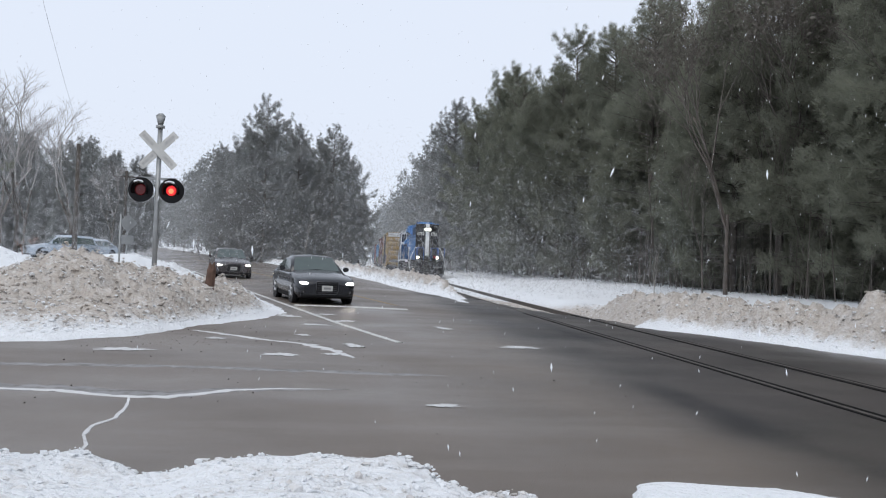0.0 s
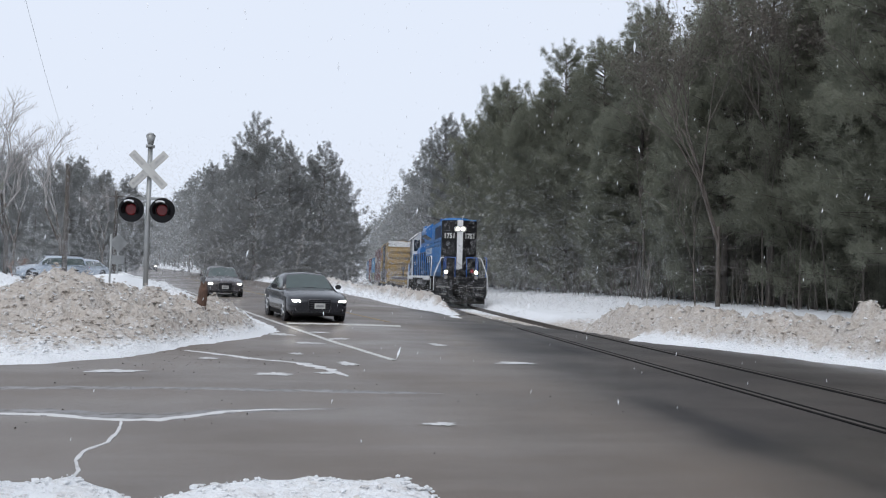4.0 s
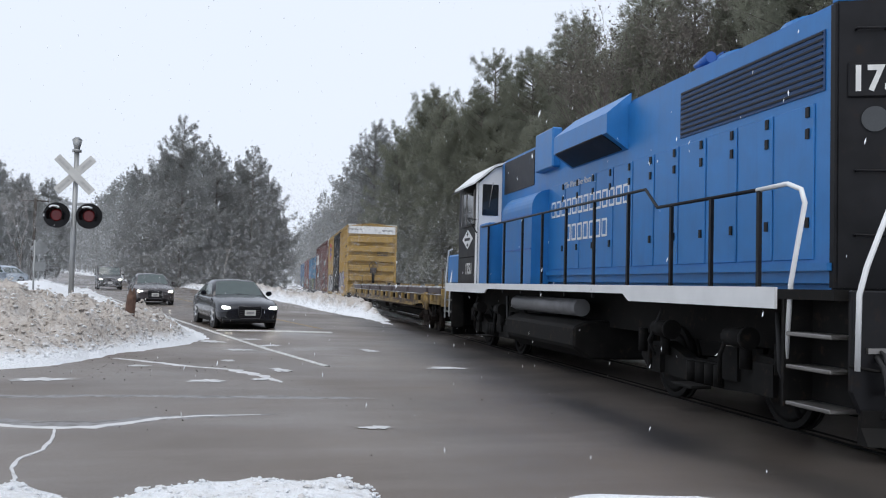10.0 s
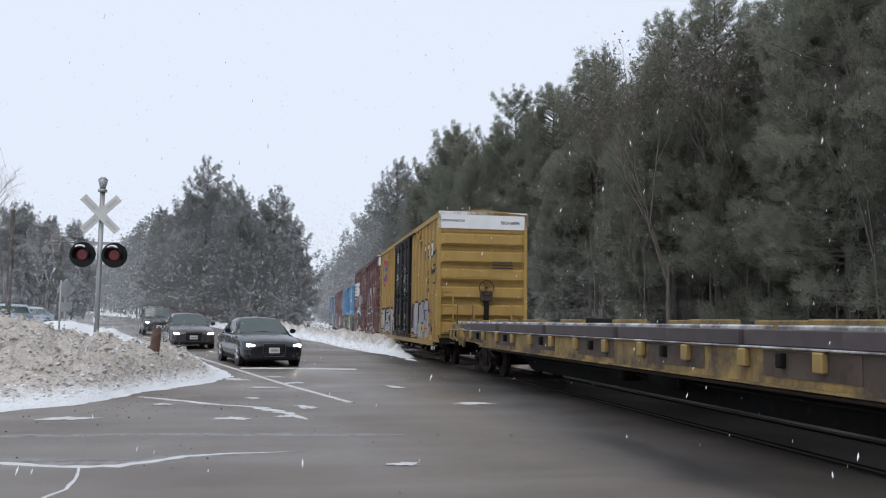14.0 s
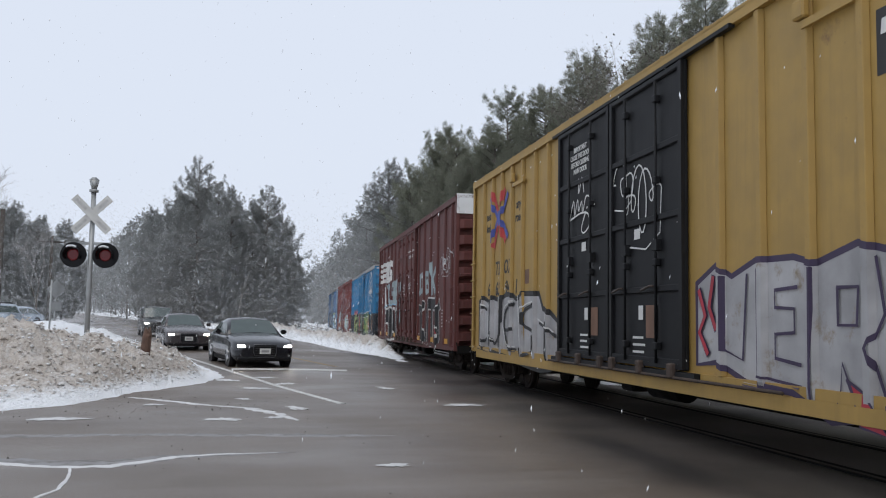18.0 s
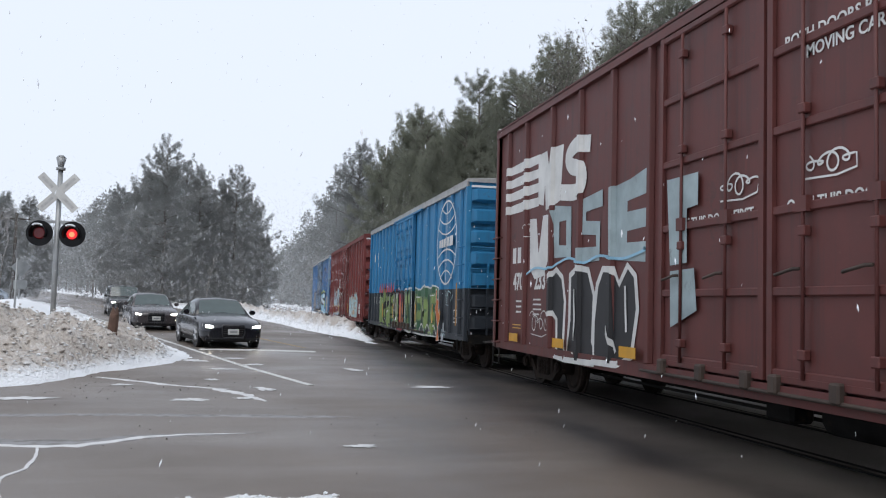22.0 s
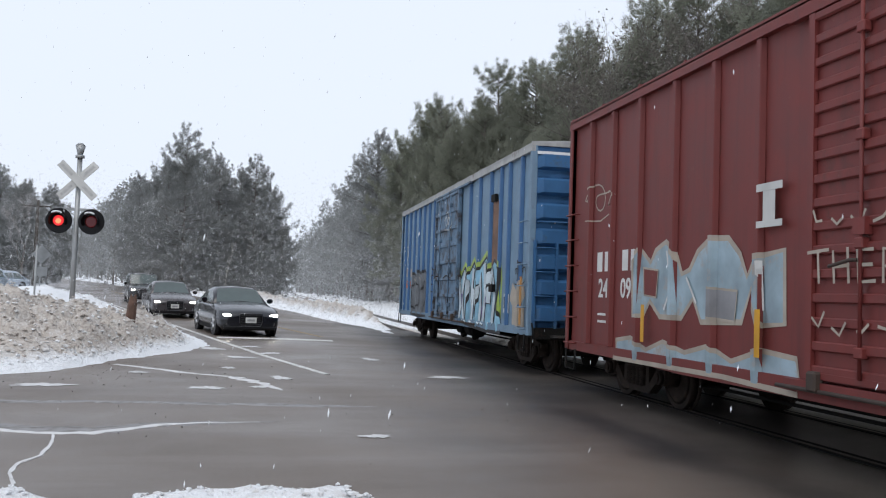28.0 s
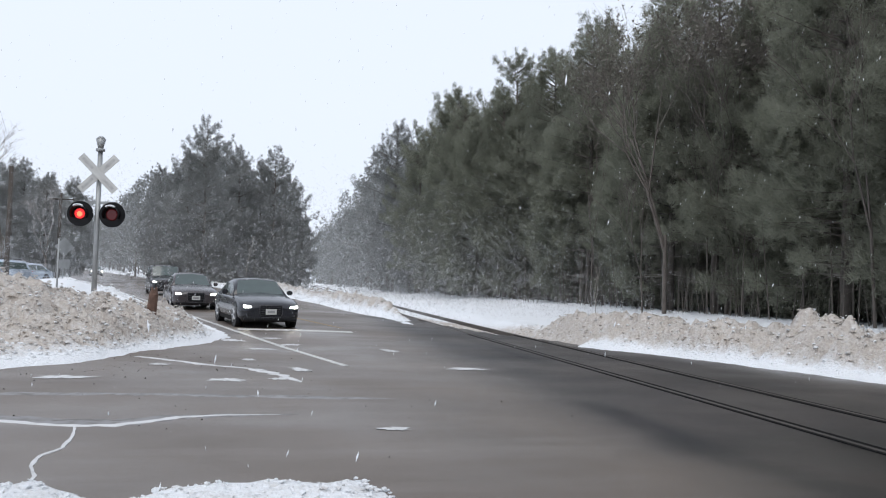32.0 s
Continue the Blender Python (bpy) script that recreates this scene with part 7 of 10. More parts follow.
        for y in wheels:
            bm = bmesh.new()
            rod(bm, (s * (W - 0.21), y, tyre), (s * (W - 0.015), y, tyre), tyre, seg=26)
            bmesh.ops.bevel(bm, geom=[q for q in bm.edges if len(q.link_faces) == 2 and q.calc_face_angle(0) > 1], offset=0.03, segments=2, affect="EDGES")
            wh = part("wheel", bm, M_RUBBER, c)
            bm = bmesh.new()
            rod(bm, (s * (W - 0.03), y, tyre), (s * (W - 0.012), y, tyre), tyre * 0.7, seg=22)
            for k in range(5):
                t = k * 1.2566
                rod(bm, (s * (W - 0.012), y, tyre), (s * (W - 0.008), y + tyre * 0.62 * math.cos(t), tyre + tyre * 0.62 * math.sin(t)), 0.03, 0.035, 6)
            part("rim", bm, M_RIM, wh, "grey alloy rim")
            bm = bmesh.new()
            rod(bm, (s * (W - 0.2), y, tyre + 0.02), (s * (W - 0.004), y, tyre + 0.02), tyre + 0.055, seg=26)
            part("wheel_arch", bm, M_LBLACK, c)
    # grille, intake, plate
    part("grille", bevel(boxes((-W * 0.35, W * 0.35, -0.015, 0.08, clear + 0.12, hood - 0.22)), 0.03), M_LBLACK, c)
    gx, gl, gh = W * 0.36, clear + 0.11, hood - 0.21
    part("grille_surround", pipe([(-gx * 0.86, -0.015, gl), (gx * 0.86, -0.015, gl), (gx, -0.015, gl + 0.12), (gx, -0.01, gh), (-gx, -0.01, gh), (-gx, -0.015, gl + 0.12), (-gx * 0.86, -0.015, gl)], 0.011, 6), M_GRILLE, c)
    gb = bmesh.new()
    for k in range(5):
        z = clear + 0.16 + (hood - 0.42 - clear) * k / 4
        box(gb, -W * 0.32, W * 0.32, -0.022, -0.015, z - 0.006, z + 0.006)
    part("grille_bars", gb, M_GRILLE, c)
    part("lower_intake", bevel(boxes((-W * 0.85, W * 0.85, 0.0, 0.12, clear + 0.02, clear + 0.1)), 0.02), M_LBLACK, c)
    pl = part("number_plate", bevel(boxes((-0.16, 0.16, -0.035, -0.022, clear + 0.2, clear + 0.36)), 0.006), M_SIGNWHITE, c)
    part("plate_bar", boxes((-0.11, 0.11, -0.038, -0.035, clear + 0.25, clear + 0.31)), M_SIGNGREY, pl)
    part("underbody", boxes((-W * 0.85, W * 0.85, 0.3, length - 0.3, clear - 0.03, clear + 0.2)), M_UNDER, c)
    if rack:
        for s in (-1, 1):
            part("roof_rail", pipe([(s * W * 0.66, y1 + 0.2, H - 0.02), (s * W * 0.66, y1 + 0.3, H + 0.06), (s * W * 0.66, y2 - 0.3, H + 0.06), (s * W * 0.66, y2 - 0.2, H - 0.02)], 0.02, 6), M_LBLACK, c)
    return c


def car_paint(name, color, rough=0.28):
    m = mat(name, color, rough, vary=0.08, dirt=(0.16, 0.15, 0.14), dirt_amount=0.1, dirt_scale=2.5)
    n, l, b = link_nodes(m)
    b.inputs["Coat Weight"].default_value, b.inputs["Coat Roughness"].default_value = 0.35, 0.1
    return m


M_GRILLE = mat("dark_chrome", (0.1, 0.1, 0.105), 0.3, 0.9)
M_CHROME = mat("chrome", (0.55, 0.55, 0.56), 0.2, 1.0)
P_DARK = car_paint("dark_blue_paint", (0.006, 0.007, 0.011), 0.2)
P_TAUPE = car_paint("brown_grey_paint", (0.045, 0.038, 0.04))
P_BLACK = car_paint("charcoal_paint", (0.012, 0.012, 0.014))
P_BLUE = car_paint("pale_blue_paint", (0.36, 0.42, 0.49))
P_SILVER = car_paint("silver_paint", (0.3, 0.31, 0.32))
sedan = vehicle("near-black blue executive saloon waiting at the stop line, headlights on", 4.70, 1.83, 1.43, 0.93, 0.88, P_DARK, (1.45, 2.15, 3.35, 4.1))
sedan2 = vehicle("brown-grey family saloon queuing on the road, headlights on", 4.75, 1.82, 1.47, 0.95, 0.9, P_TAUPE, (1.35, 2.1, 3.4, 4.15))
suv = vehicle("charcoal sport utility vehicle queuing on the road, headlights on", 4.5, 1.83, 1.78, 1.08, 1.05, P_BLACK, (1.2, 1.7, 4.1, 4.42), 0.37, "car", (0.85, 3.5), 0.26, True, True, 1.0)
far_car = vehicle("silver car approaching far down the road", 4.6, 1.8, 1.5, 0.95, 0.92, P_SILVER, (1.3, 2.05, 3.5, 4.2))
blue_van = vehicle("pale blue estate car parked beyond the snow mound", 4.6, 1.8, 1.65, 1.0, 0.98, P_BLUE, (1.2, 1.8, 4.1, 4.45), 0.34, "car", (0.87, 3.6), 0.24, True, False, 0.9)
blue_van2 = vehicle("blue saloon parked beyond the snow mound", 4.6, 1.8, 1.5, 0.95, 0.92, P_BLUE, (1.3, 2.0, 3.5, 4.2), lamps=False)

def road_pose(x, y, heading=13.5):
    """Middle of the nose at x, y; heading along the road."""
    return pose(x, y, float(rise(np.array([x]), np.array([y]))[0]) + 0.004, 0.55, 0, heading)


sedan.matrix_basis = road_pose(-0.14, 26.3)
blue_van.matrix_basis = pose(-20.6, 62, gz(-19.5, 63), 0, 0, -60)
blue_van2.matrix_basis = pose(-18.8, 65, gz(-18.5, 66), 0, 0, -25)
DRIVEN = [(sedan2, [(t, road_pose(x, y, 12)) for t, x, y in ((0, -4.86, 44), (8.5, -4.86, 44), (10, -4.55, 42.8), (11, -4.2, 41.2), (13, -3.68, 38.6), (14.5, -3.35, 37.3), (16, -3.18, 36.7), (32, -3.18, 36.7))]),
          (suv, [(t, road_pose(x, y, 12)) for t, x, y in ((0, -38, 190), (4, -26.7, 139), (7, -18.6, 107), (9, -12.4, 79), (11, -9.9, 66), (13, -7.95, 59), (14.5, -6.95, 55.5), (16, -6.4, 54.2), (32, -6.4, 54.2))]),
          (far_car, [(t, road_pose(x, y)) for t, x, y in ((0, -80, 340), (22, -52, 240), (28, -36, 172), (32, -26, 136))])]
# ---------------------------------------------------------------- markings, ice and cracks on the road
M_LINE = mat("worn_road_paint", (0.52, 0.52, 0.5), 0.6, vary=0.25, scale=6, dirt=(0.12, 0.11, 0.1), dirt_amount=0.3, dirt_scale=3)
M_ICE = mat("trodden_snow", (0.56, 0.56, 0.56), 0.6, vary=0.12, scale=4, dirt=(0.2, 0.18, 0.16), dirt_amount=0.3, dirt_scale=5)
M_WORNLINE = mat("faint_yellow_paint", (0.28, 0.2, 0.09), 0.6, vary=0.3)


def strip(points, widths, lift, seed=0, ragged=0.0):
    """A thin slab lying on the road along the points, with a ragged width."""
    r = random.Random(seed)
    dense = []
    for (x0, y0, w0), (x1, y1, w1) in zip([(*p, w) for p, w in zip(points, widths)], [(*p, w) for p, w in zip(points, widths)][1:]):
        k = max(1, int(math.hypot(x1 - x0, y1 - y0) / 0.12))
        for i in range(k):
            t = i / k
            dense.append((x0 + (x1 - x0) * t, y0 + (y1 - y0) * t, w0 + (w1 - w0) * t))
    dense.append((*points[-1], widths[-1]))
    bm = bmesh.new()
    prev = None
    for i, (x, y, w) in enumerate(dense):
        xn, yn, _ = dense[min(i + 1, len(dense) - 1)]
        xp, yp, _ = dense[max(i - 1, 0)]
        dx, dy = xn - xp, yn - yp
        d = math.hypot(dx, dy) or 1
        nx, ny = -dy / d, dx / d
        a, b = w / 2 * (1 + ragged * r.uniform(-1, 1)), w / 2 * (1 + ragged * r.uniform(-1, 1))
        j = ragged * 0.25 * w * r.uniform(-1, 1)
        z = float(rise(np.array([x]), np.array([y]))[0])
        ring = [bm.verts.new(p) for p in ((x + nx * (a + j), y + ny * (a + j), z), (x + nx * (a + j) * 0.9, y + ny * (a + j) * 0.9, z + lift), (x - nx * (b - j) * 0.9, y - ny * (b - j) * 0.9, z + lift), (x - nx * (b - j), y - ny * (b - j), z))]
        if prev:
            for q in range(3):
                bm.faces.new((prev[q], ring[q], ring[q + 1], prev[q + 1]))
        prev = ring
    return bm


def puddle(x, y, w, h, lift, seed, turn=0.0):
    """A flat ragged patch on the road."""
    r = random.Random(seed)
    bm = bmesh.new()
    ph = [r.uniform(0, 6.28) for _ in range(4)]
    c, s = math.cos(turn), math.sin(turn)
    ring = []
    for i in range(40):
        t = 2 * math.pi * i / 40
        q = 1 + 0.22 * math.sin(2 * t + ph[0]) + 0.16 * math.sin(3 * t + ph[1]) + 0.18 * math.sin(7 * t + ph[2]) + 0.16 * math.sin(13 * t + ph[3])
        u, v = q * w / 2 * math.cos(t), q * h / 2 * math.sin(t)
        px, py = x + c * u - s * v, y + s * u + c * v
        ring.append(bm.verts.new((px, py, float(rise(np.array([px]), np.array([py]))[0]) + lift)))
    bm.faces.new(ring)
    return bm


def road_piece(name, bm, material, label, category):
    return single(name, bm, material, label, category, kind="structure")


pts = [(1.28, 15.75)] + [(edge_x(y), y) for y in (16, 20, 25, 32, 40, 60, 90)]
road_piece("edge_line", strip(pts, [0.11] * len(pts), 0.012, 1, 0.12), M_LINE, "worn white edge line along the road", "road marking")
road_piece("stop_line", strip([(-1.05, 25.75), (2.2, 25.75)], [0.5, 0.5], 0.014, 2, 0.05), M_LINE, "white stop line before the crossing", "road marking")
road_piece("centre_line", strip([(edge_x(y) + 3.75, y) for y in (27.5, 32, 40, 60, 90)], [0.1] * 5, 0.012, 3, 0.15), M_WORNLINE, "faded yellow centre line", "road marking")
# thin films of drifted snow beside the cracks
M_FILM = mat("snow_film", (0.24, 0.235, 0.235), 0.6, vary=0.2, scale=3, dirt=(0.11, 0.1, 0.09), dirt_amount=0.55, dirt_scale=6)
road_piece("snow_film", strip([(-9, 9.85), (-5, 9.8), (-2.66, 9.68), (-1.53, 9.4), (-0.95, 9.85), (0.3, 10.05)], [0.4, 0.45, 0.42, 0.4, 0.3, 0.02], 0.003, 41, 0.45), M_FILM, "thin grey film of drifted snow on the asphalt", "packed snow")
road_piece("snow_film", strip([(-7, 11.6), (-4, 11.5), (-2, 11.7), (0.5, 11.5), (1.6, 11.4)], [0.1, 0.35, 0.2, 0.3, 0.02], 0.003, 42, 0.5), M_FILM, "thin grey film of drifted snow on the asphalt", "packed snow")
# packed snow in cracks
road_piece("snow_filled_crack", strip([(-9, 9.7), (-5, 9.65), (-2.66, 9.52), (-2.07, 9.25), (-1.53, 9.22), (-0.95, 9.8), (-0.48, 9.96), (0.1, 10.0)], [0.1, 0.1, 0.1, 0.08, 0.13, 0.12, 0.05, 0.015], 0.006, 4, 0.4), M_ICE, "crack filled with packed snow", "road crack")
road_piece("snow_filled_crack", strip([(-1.88, 9.15), (-1.8, 8.75), (-1.76, 8.35), (-1.74, 8.05), (-1.84, 7.7), (-1.80, 7.3), (-1.68, 6.95), (-1.66, 6.6)], [0.02, 0.03, 0.045, 0.04, 0.03, 0.035, 0.03, 0.03], 0.006, 5, 0.5), M_ICE, "crack filled with packed snow", "road crack")
road_piece("snow_ridge", strip([(-2.5, 17.1), (-1.7, 16.3), (-0.98, 15.5), (-0.13, 14.95)], [0.08, 0.14, 0.12, 0.1], 0.007, 6, 0.5), M_ICE, "line of packed snow on the road", "packed snow")
road_piece("snow_ridge", strip([(-0.35, 15.1), (0.1, 14.2), (0.42, 13.15)], [0.22, 0.2, 0.04], 0.007, 7, 0.6), M_ICE, "line of packed snow on the road", "packed snow")
for i, (x, y, w, h) in enumerate(((-0.66, 13.37, 0.42, 0.42), (-2.97, 13.5, 0.7, 0.4), (-0.46, 16.75, 0.28, 0.3), (1.26, 9.05, 0.2, 0.3), (0.12, 13.6, 0.3, 0.3), (0.45, 15.0, 0.55, 0.3), (-0.3, 19.3, 0.5, 0.5), (0.35, 20.6, 0.35, 0.6),
                                  (3.4, 15.5, 0.8, 0.35), (-1.9, 15.6, 0.35, 0.25), (-1.0, 21.6, 0.5, 0.7), (-0.1, 22.4, 0.3, 0.6), (2.5, 19.4, 0.7, 0.3))):
    road_piece("snow_patch", puddle(x, y, w, h, 0.006 + 0.0004 * i, 60 + i, 0.4 * i), M_ICE, "patch of packed snow on the asphalt", "packed snow")
# gravel kicked onto the road
bm = bmesh.new()
r = random.Random(12)
for i in range(110):
    x, y = r.gauss(-1.9, 0.9), r.gauss(15.2, 1.2)
    if i > 70:
        x, y = r.uniform(-4, 3.5), r.uniform(7.5, 15)
    s = r.uniform(0.006, 0.015)
    v = [bm.verts.new((x + s * a, y + s * b, s * c)) for a, b, c in ((-1, -0.7, 0.05), (1, -0.9, 0.05), (0.1, 1, 0.05), (0.1, -0.1, 1.3))]
    for q in ((0, 1, 3), (1, 2, 3), (2, 0, 3)):
        bm.faces.new([v[k] for k in q])
single("gravel", bm, M_TIE, "dark gravel scattered on the asphalt", "gravel", kind="stuff")


# clods of snow and soil lying on the ploughed banks
def clods(name, count, spots, smin, smax, seed, label):
    r = np.random.RandomState(seed)
    xs, ys = [], []
    while len(xs) < count:
        x0, x1, y0, y1, need = spots[r.randint(len(spots))]
        X, Y = r.uniform(x0, x1, 400), r.uniform(y0, y1, 400)
        z, d = snow_height(X, Y)
        k = d > need
        xs += X[k].tolist()
        ys += Y[k].tolist()
    X, Y = np.array(xs[:count]), np.array(ys[:count])
    Z, D = snow_height(X, Y)
    ico = bmesh.new()
    bmesh.ops.create_icosphere(ico, subdivisions=1, radius=1)
    base = np.array([v.co[:] for v in ico.verts])
    tris = np.array([[v.index for v in f.verts] for f in ico.faces])
    ico.free()
    size = smin + (smax - smin) * r.rand(count) ** 4.5
    co = base[None] * (1 + 0.6 * (r.rand(count, len(base), 1) - 0.5)) * size[:, None, None] * np.stack([r.uniform(0.7, 1.3, count), r.uniform(0.7, 1.3, count), r.uniform(0.35, 0.8, count)], 1)[:, None, :]
    co = co + np.stack([X, Y, Z - size * 0.1], 1)[:, None, :]
    fa = tris[None] + (np.arange(count) * len(base))[:, None, None]
    me = bpy.data.meshes.new(name)
    me.from_pydata(co.reshape(-1, 3).tolist(), [], fa.reshape(-1, 3).tolist())
    me.materials.append(M_SNOW)
    at = me.attributes.new("soil", "FLOAT", "POINT")
    at.data.foreach_set("value", np.repeat(np.clip(D * r.uniform(0.35, 1.6, count), 0, 1.6), len(base)).astype(np.float32))
    ob = new(name, me)
    return tagged(ob, label, "snow clods", kind="stuff")


clods("snow_clods", 26000, [(-11, 0, 13.5, 27, 0.2), (-11, -1, 14, 22, 0.2)], 0.008, 0.055, 3, "lumps of dirty frozen snow on the mound")
clods("snow_clods", 12000, [(6, 17, 8, 36, 0.2), (7, 15, 12, 30, 0.2)], 0.008, 0.055, 4, "lumps of dirty frozen snow along the bank")
clods("snow_clods", 5000, [(-14, 7, 27, 70, 0.15)], 0.02, 0.1, 5, "lumps of dirty frozen snow beside the road")
clods("snow_clods", 6000, [(-3.5, 1.4, 4, 6.6, 0.06)], 0.004, 0.03, 6, "crumbled snow before the camera")


# ---------------------------------------------------------------- posts, poles, signs, houses
def wooden_stump():
    x, y = -2.66, 20.0
    bm = bmesh.new()
    prev = None
    r = random.Random(5)
    for k, z in enumerate((-0.5, 0.0, 0.3, 0.58, 0.7)):
        rad = (0.12, 0.105, 0.1, 0.095, 0.06)[k]
        ring = [bm.verts.new((0.05 * z + rad * (1 + 0.12 * math.sin(3 * a) + r.uniform(-0.06, 0.06)) * math.cos(a), rad * math.sin(a), z + (0.07 * math.sin(a * 2) if k == 4 else 0))) for a in [2 * math.pi * i / 12 for i in range(12)]]
        if prev:
            for i in range(12):
                bm.faces.new((prev[i], prev[(i + 1) % 12], ring[(i + 1) % 12], ring[i]))
        prev = ring
    bm.faces.new(prev)
    single("wooden_post", bm, M_STUMP, "short broken brown wooden post standing in the snow mound", "post", pose(x, y, 0.5, 0, 0.5, 0))


M_STUMP = mat("brown_post_wood", (0.12, 0.07, 0.05), 0.85, vary=0.4, scale=6, bump=0.4, bump_scale=20)
wooden_stump()


def utility_pole(x, y, h, arm=True):
    p = thing("utility_pole", "weathered wooden utility pole beside the road", "utility pole", pose(x, y, gz(x, y)), "utility poles")
    bm = bmesh.new()
    rod(bm, (0, 0, -0.5), (0, 0, h), 0.18, 0.13, 12)
    part("pole", bm, M_WOODPOLE, p)
    if arm:
        part("cross_arm", bevel(boxes((-1.1, 1.1, -0.06, 0.06, h - 0.6, h - 0.48)), 0.01), M_WOODPOLE, p)
        for k in (-1.0, -0.5, 0.5, 1.0):
            bm = bmesh.new()
            rod(bm, (k, 0, h - 0.48), (k, 0, h - 0.32), 0.035, 0.03, 8)
            part("insulator", bm, M_POLE, p)
    return p


POLES = [(-16.9, 60, 7.6, False), (-19.4, 84, 7.6, True), (-27.5, 120, 8, True), (-33, 146, 8, True)]
for q in POLES:
    utility_pole(*q)
for (x0, y0, h0, _), (x1, y1, h1, _) in zip([(-6, 14, 9.0, 0)] + POLES, POLES):
    for k in (0.5,):
        ptsw = [(x0 + k + (x1 - x0) * t, y0 + (y1 - y0) * t, gz(x0, y0) * (1 - t) + gz(x1, y1) * t + h0 * (1 - t) + h1 * t - 0.3 - 1.4 * 4 * t * (1 - t) * 0.4) for t in [i / 10 for i in range(11)]]
        single("overhead_wire", pipe(ptsw, 0.004, 4), M_RUBBER, "thin black overhead wire between the poles", "wire")


def diamond_sign(x, y):
    s = thing("warning_sign", "back of a diamond warning sign on a thin post", "sign", pose(x, y, 0.17, 0, 0, 35))
    bm = bmesh.new()
    rod(bm, (0, 0, -0.3), (0, 0, 2.75), 0.03, seg=8)
    part("post", bm, M_POLE, s)
    part("panel", bevel(prism([(-0.38, 2.35), (0, 2.73), (0.38, 2.35), (0, 1.97)], -0.03, -0.024, "y"), 0.002), M_POLE, s, "grey sheet-metal sign back")
    part("lower_panel", boxes((-0.25, 0.25, -0.03, -0.024, 1.5, 1.85)), M_POLE, s)


diamond_sign(-8.34, 37)
# thin marker post on the mound
mk = thing("marker_post", "thin grey steel marker post in the mound", "post", pose(-5.05, 21.9, 0))
bm = bmesh.new()
rod(bm, (0, 0, 0), (0, 0, 2.3), 0.022, seg=8)
part("post", bm, M_POLE, mk)


def house(x, y, w, d, h, ridge, turn, label, wall):
    z = gz(x, y) - 0.1
    c = thing("house", label, "house", pose(x, y, z, 0, 0, turn))
    part("wall", prism([(-w / 2, 0), (w / 2, 0), (w / 2, h), (0, ridge), (-w / 2, h)], -d / 2, d / 2, "y"), wall, c)
    for s in (-1, 1):
        part("roof", prism([(s * (w / 2 + 0.35), h - 0.22), (0, ridge + 0.02), (0, ridge + 0.2), (s * (w / 2 + 0.35), h - 0.02)], -d / 2 - 0.3, d / 2 + 0.3, "y"), M_SNOW, c, "snow-covered roof slope")
    for k in (-0.28, 0.28):
        for zz in (1.0, 3.4):
            if zz + 1.2 < ridge - 0.8:
                win = part("window", boxes((k * w - 0.4, k * w + 0.4, -d / 2 - 0.03, -d / 2 - 0.005, zz, zz + 1.25)), M_GLASS, c)
                part("frame", boxes((k * w - 0.46, k * w + 0.46, -d / 2 - 0.045, -d / 2 - 0.03, zz - 0.07, zz)), M_LWHITE, win)
    part("door", boxes((-0.45, 0.45, -d / 2 - 0.04, -d / 2 - 0.005, 0.1, 2.1)), M_LWHITE, c)
    part("chimney", bevel(boxes((w * 0.15, w * 0.15 + 0.6, -0.3, 0.3, ridge - 0.9, ridge + 0.9)), 0.03), M_BRICK, c)


M_BRICK = mat("chimney_brick", (0.2, 0.09, 0.07), 0.85, vary=0.25, scale=6)
M_SIDING = mat("pale_siding", (0.24, 0.25, 0.26), 0.7, vary=0.06)
house(-37.5, 165, 5.5, 7, 3.0, 4.8, 12, "pale grey house far off among the trees", M_SIDING)


# steel post close beside the camera, with a small yellow plate
sp = thing("steel_post", "tall grey steel post with a small yellow plate close by", "post", pose(-1.885, 4.9, 0))
bm = bmesh.new()
rod(bm, (0, 0, 0), (0.0, 0, 5.2), 0.055, 0.055, 14)
part("post", bm, M_POLE, sp)
part("plate", bevel(boxes((-0.07, 0.095, -0.075, -0.06, 1.3, 1.56)), 0.004), M_AMBER, sp, "small yellow plate")
# ---------------------------------------------------------------- writing and paint on the train
SHEET = -HALF + RIB            # plane of the side sheets
POST = -HALF + 0.003             # just proud of the side posts
DOOR = -HALF + 0.002             # just proud of the doors


def panel(parent, x, y0, y1, z0, z1, material, name="panel", label=""):
    return part(name, boxes((x - 0.004, x, min(y0, y1), max(y0, y1), z0, z1)), material, parent, label)


def blocks(parent, x, y, z, n, w, h, pitch, material, name="mark_block"):
    """Letters of a company's mark, as plain blocks."""
    for i in range(n):
        panel(parent, x, y - i * pitch - w / 2, y - i * pitch + w / 2, z - h / 2, z + h / 2, material, name)


def poly(parent, x, pts, material, name, label=""):
    return part(name, prism(pts, x - 0.004, x), material, parent, label)


M_EMBBLUE = mat("emblem_blue", (0.06, 0.08, 0.30), 0.6)
M_EMBRED = mat("emblem_red", (0.42, 0.05, 0.05), 0.6)
M_PURPLE = mat("spray_violet", (0.12, 0.09, 0.24), 0.55, vary=0.2)
M_ORANGEBAR = mat("orange_reflector", (0.42, 0.19, 0.03), 0.55)
M_RUSTPANEL = mat("rusty_panel", (0.19, 0.11, 0.075), 0.8, vary=0.35, scale=2)

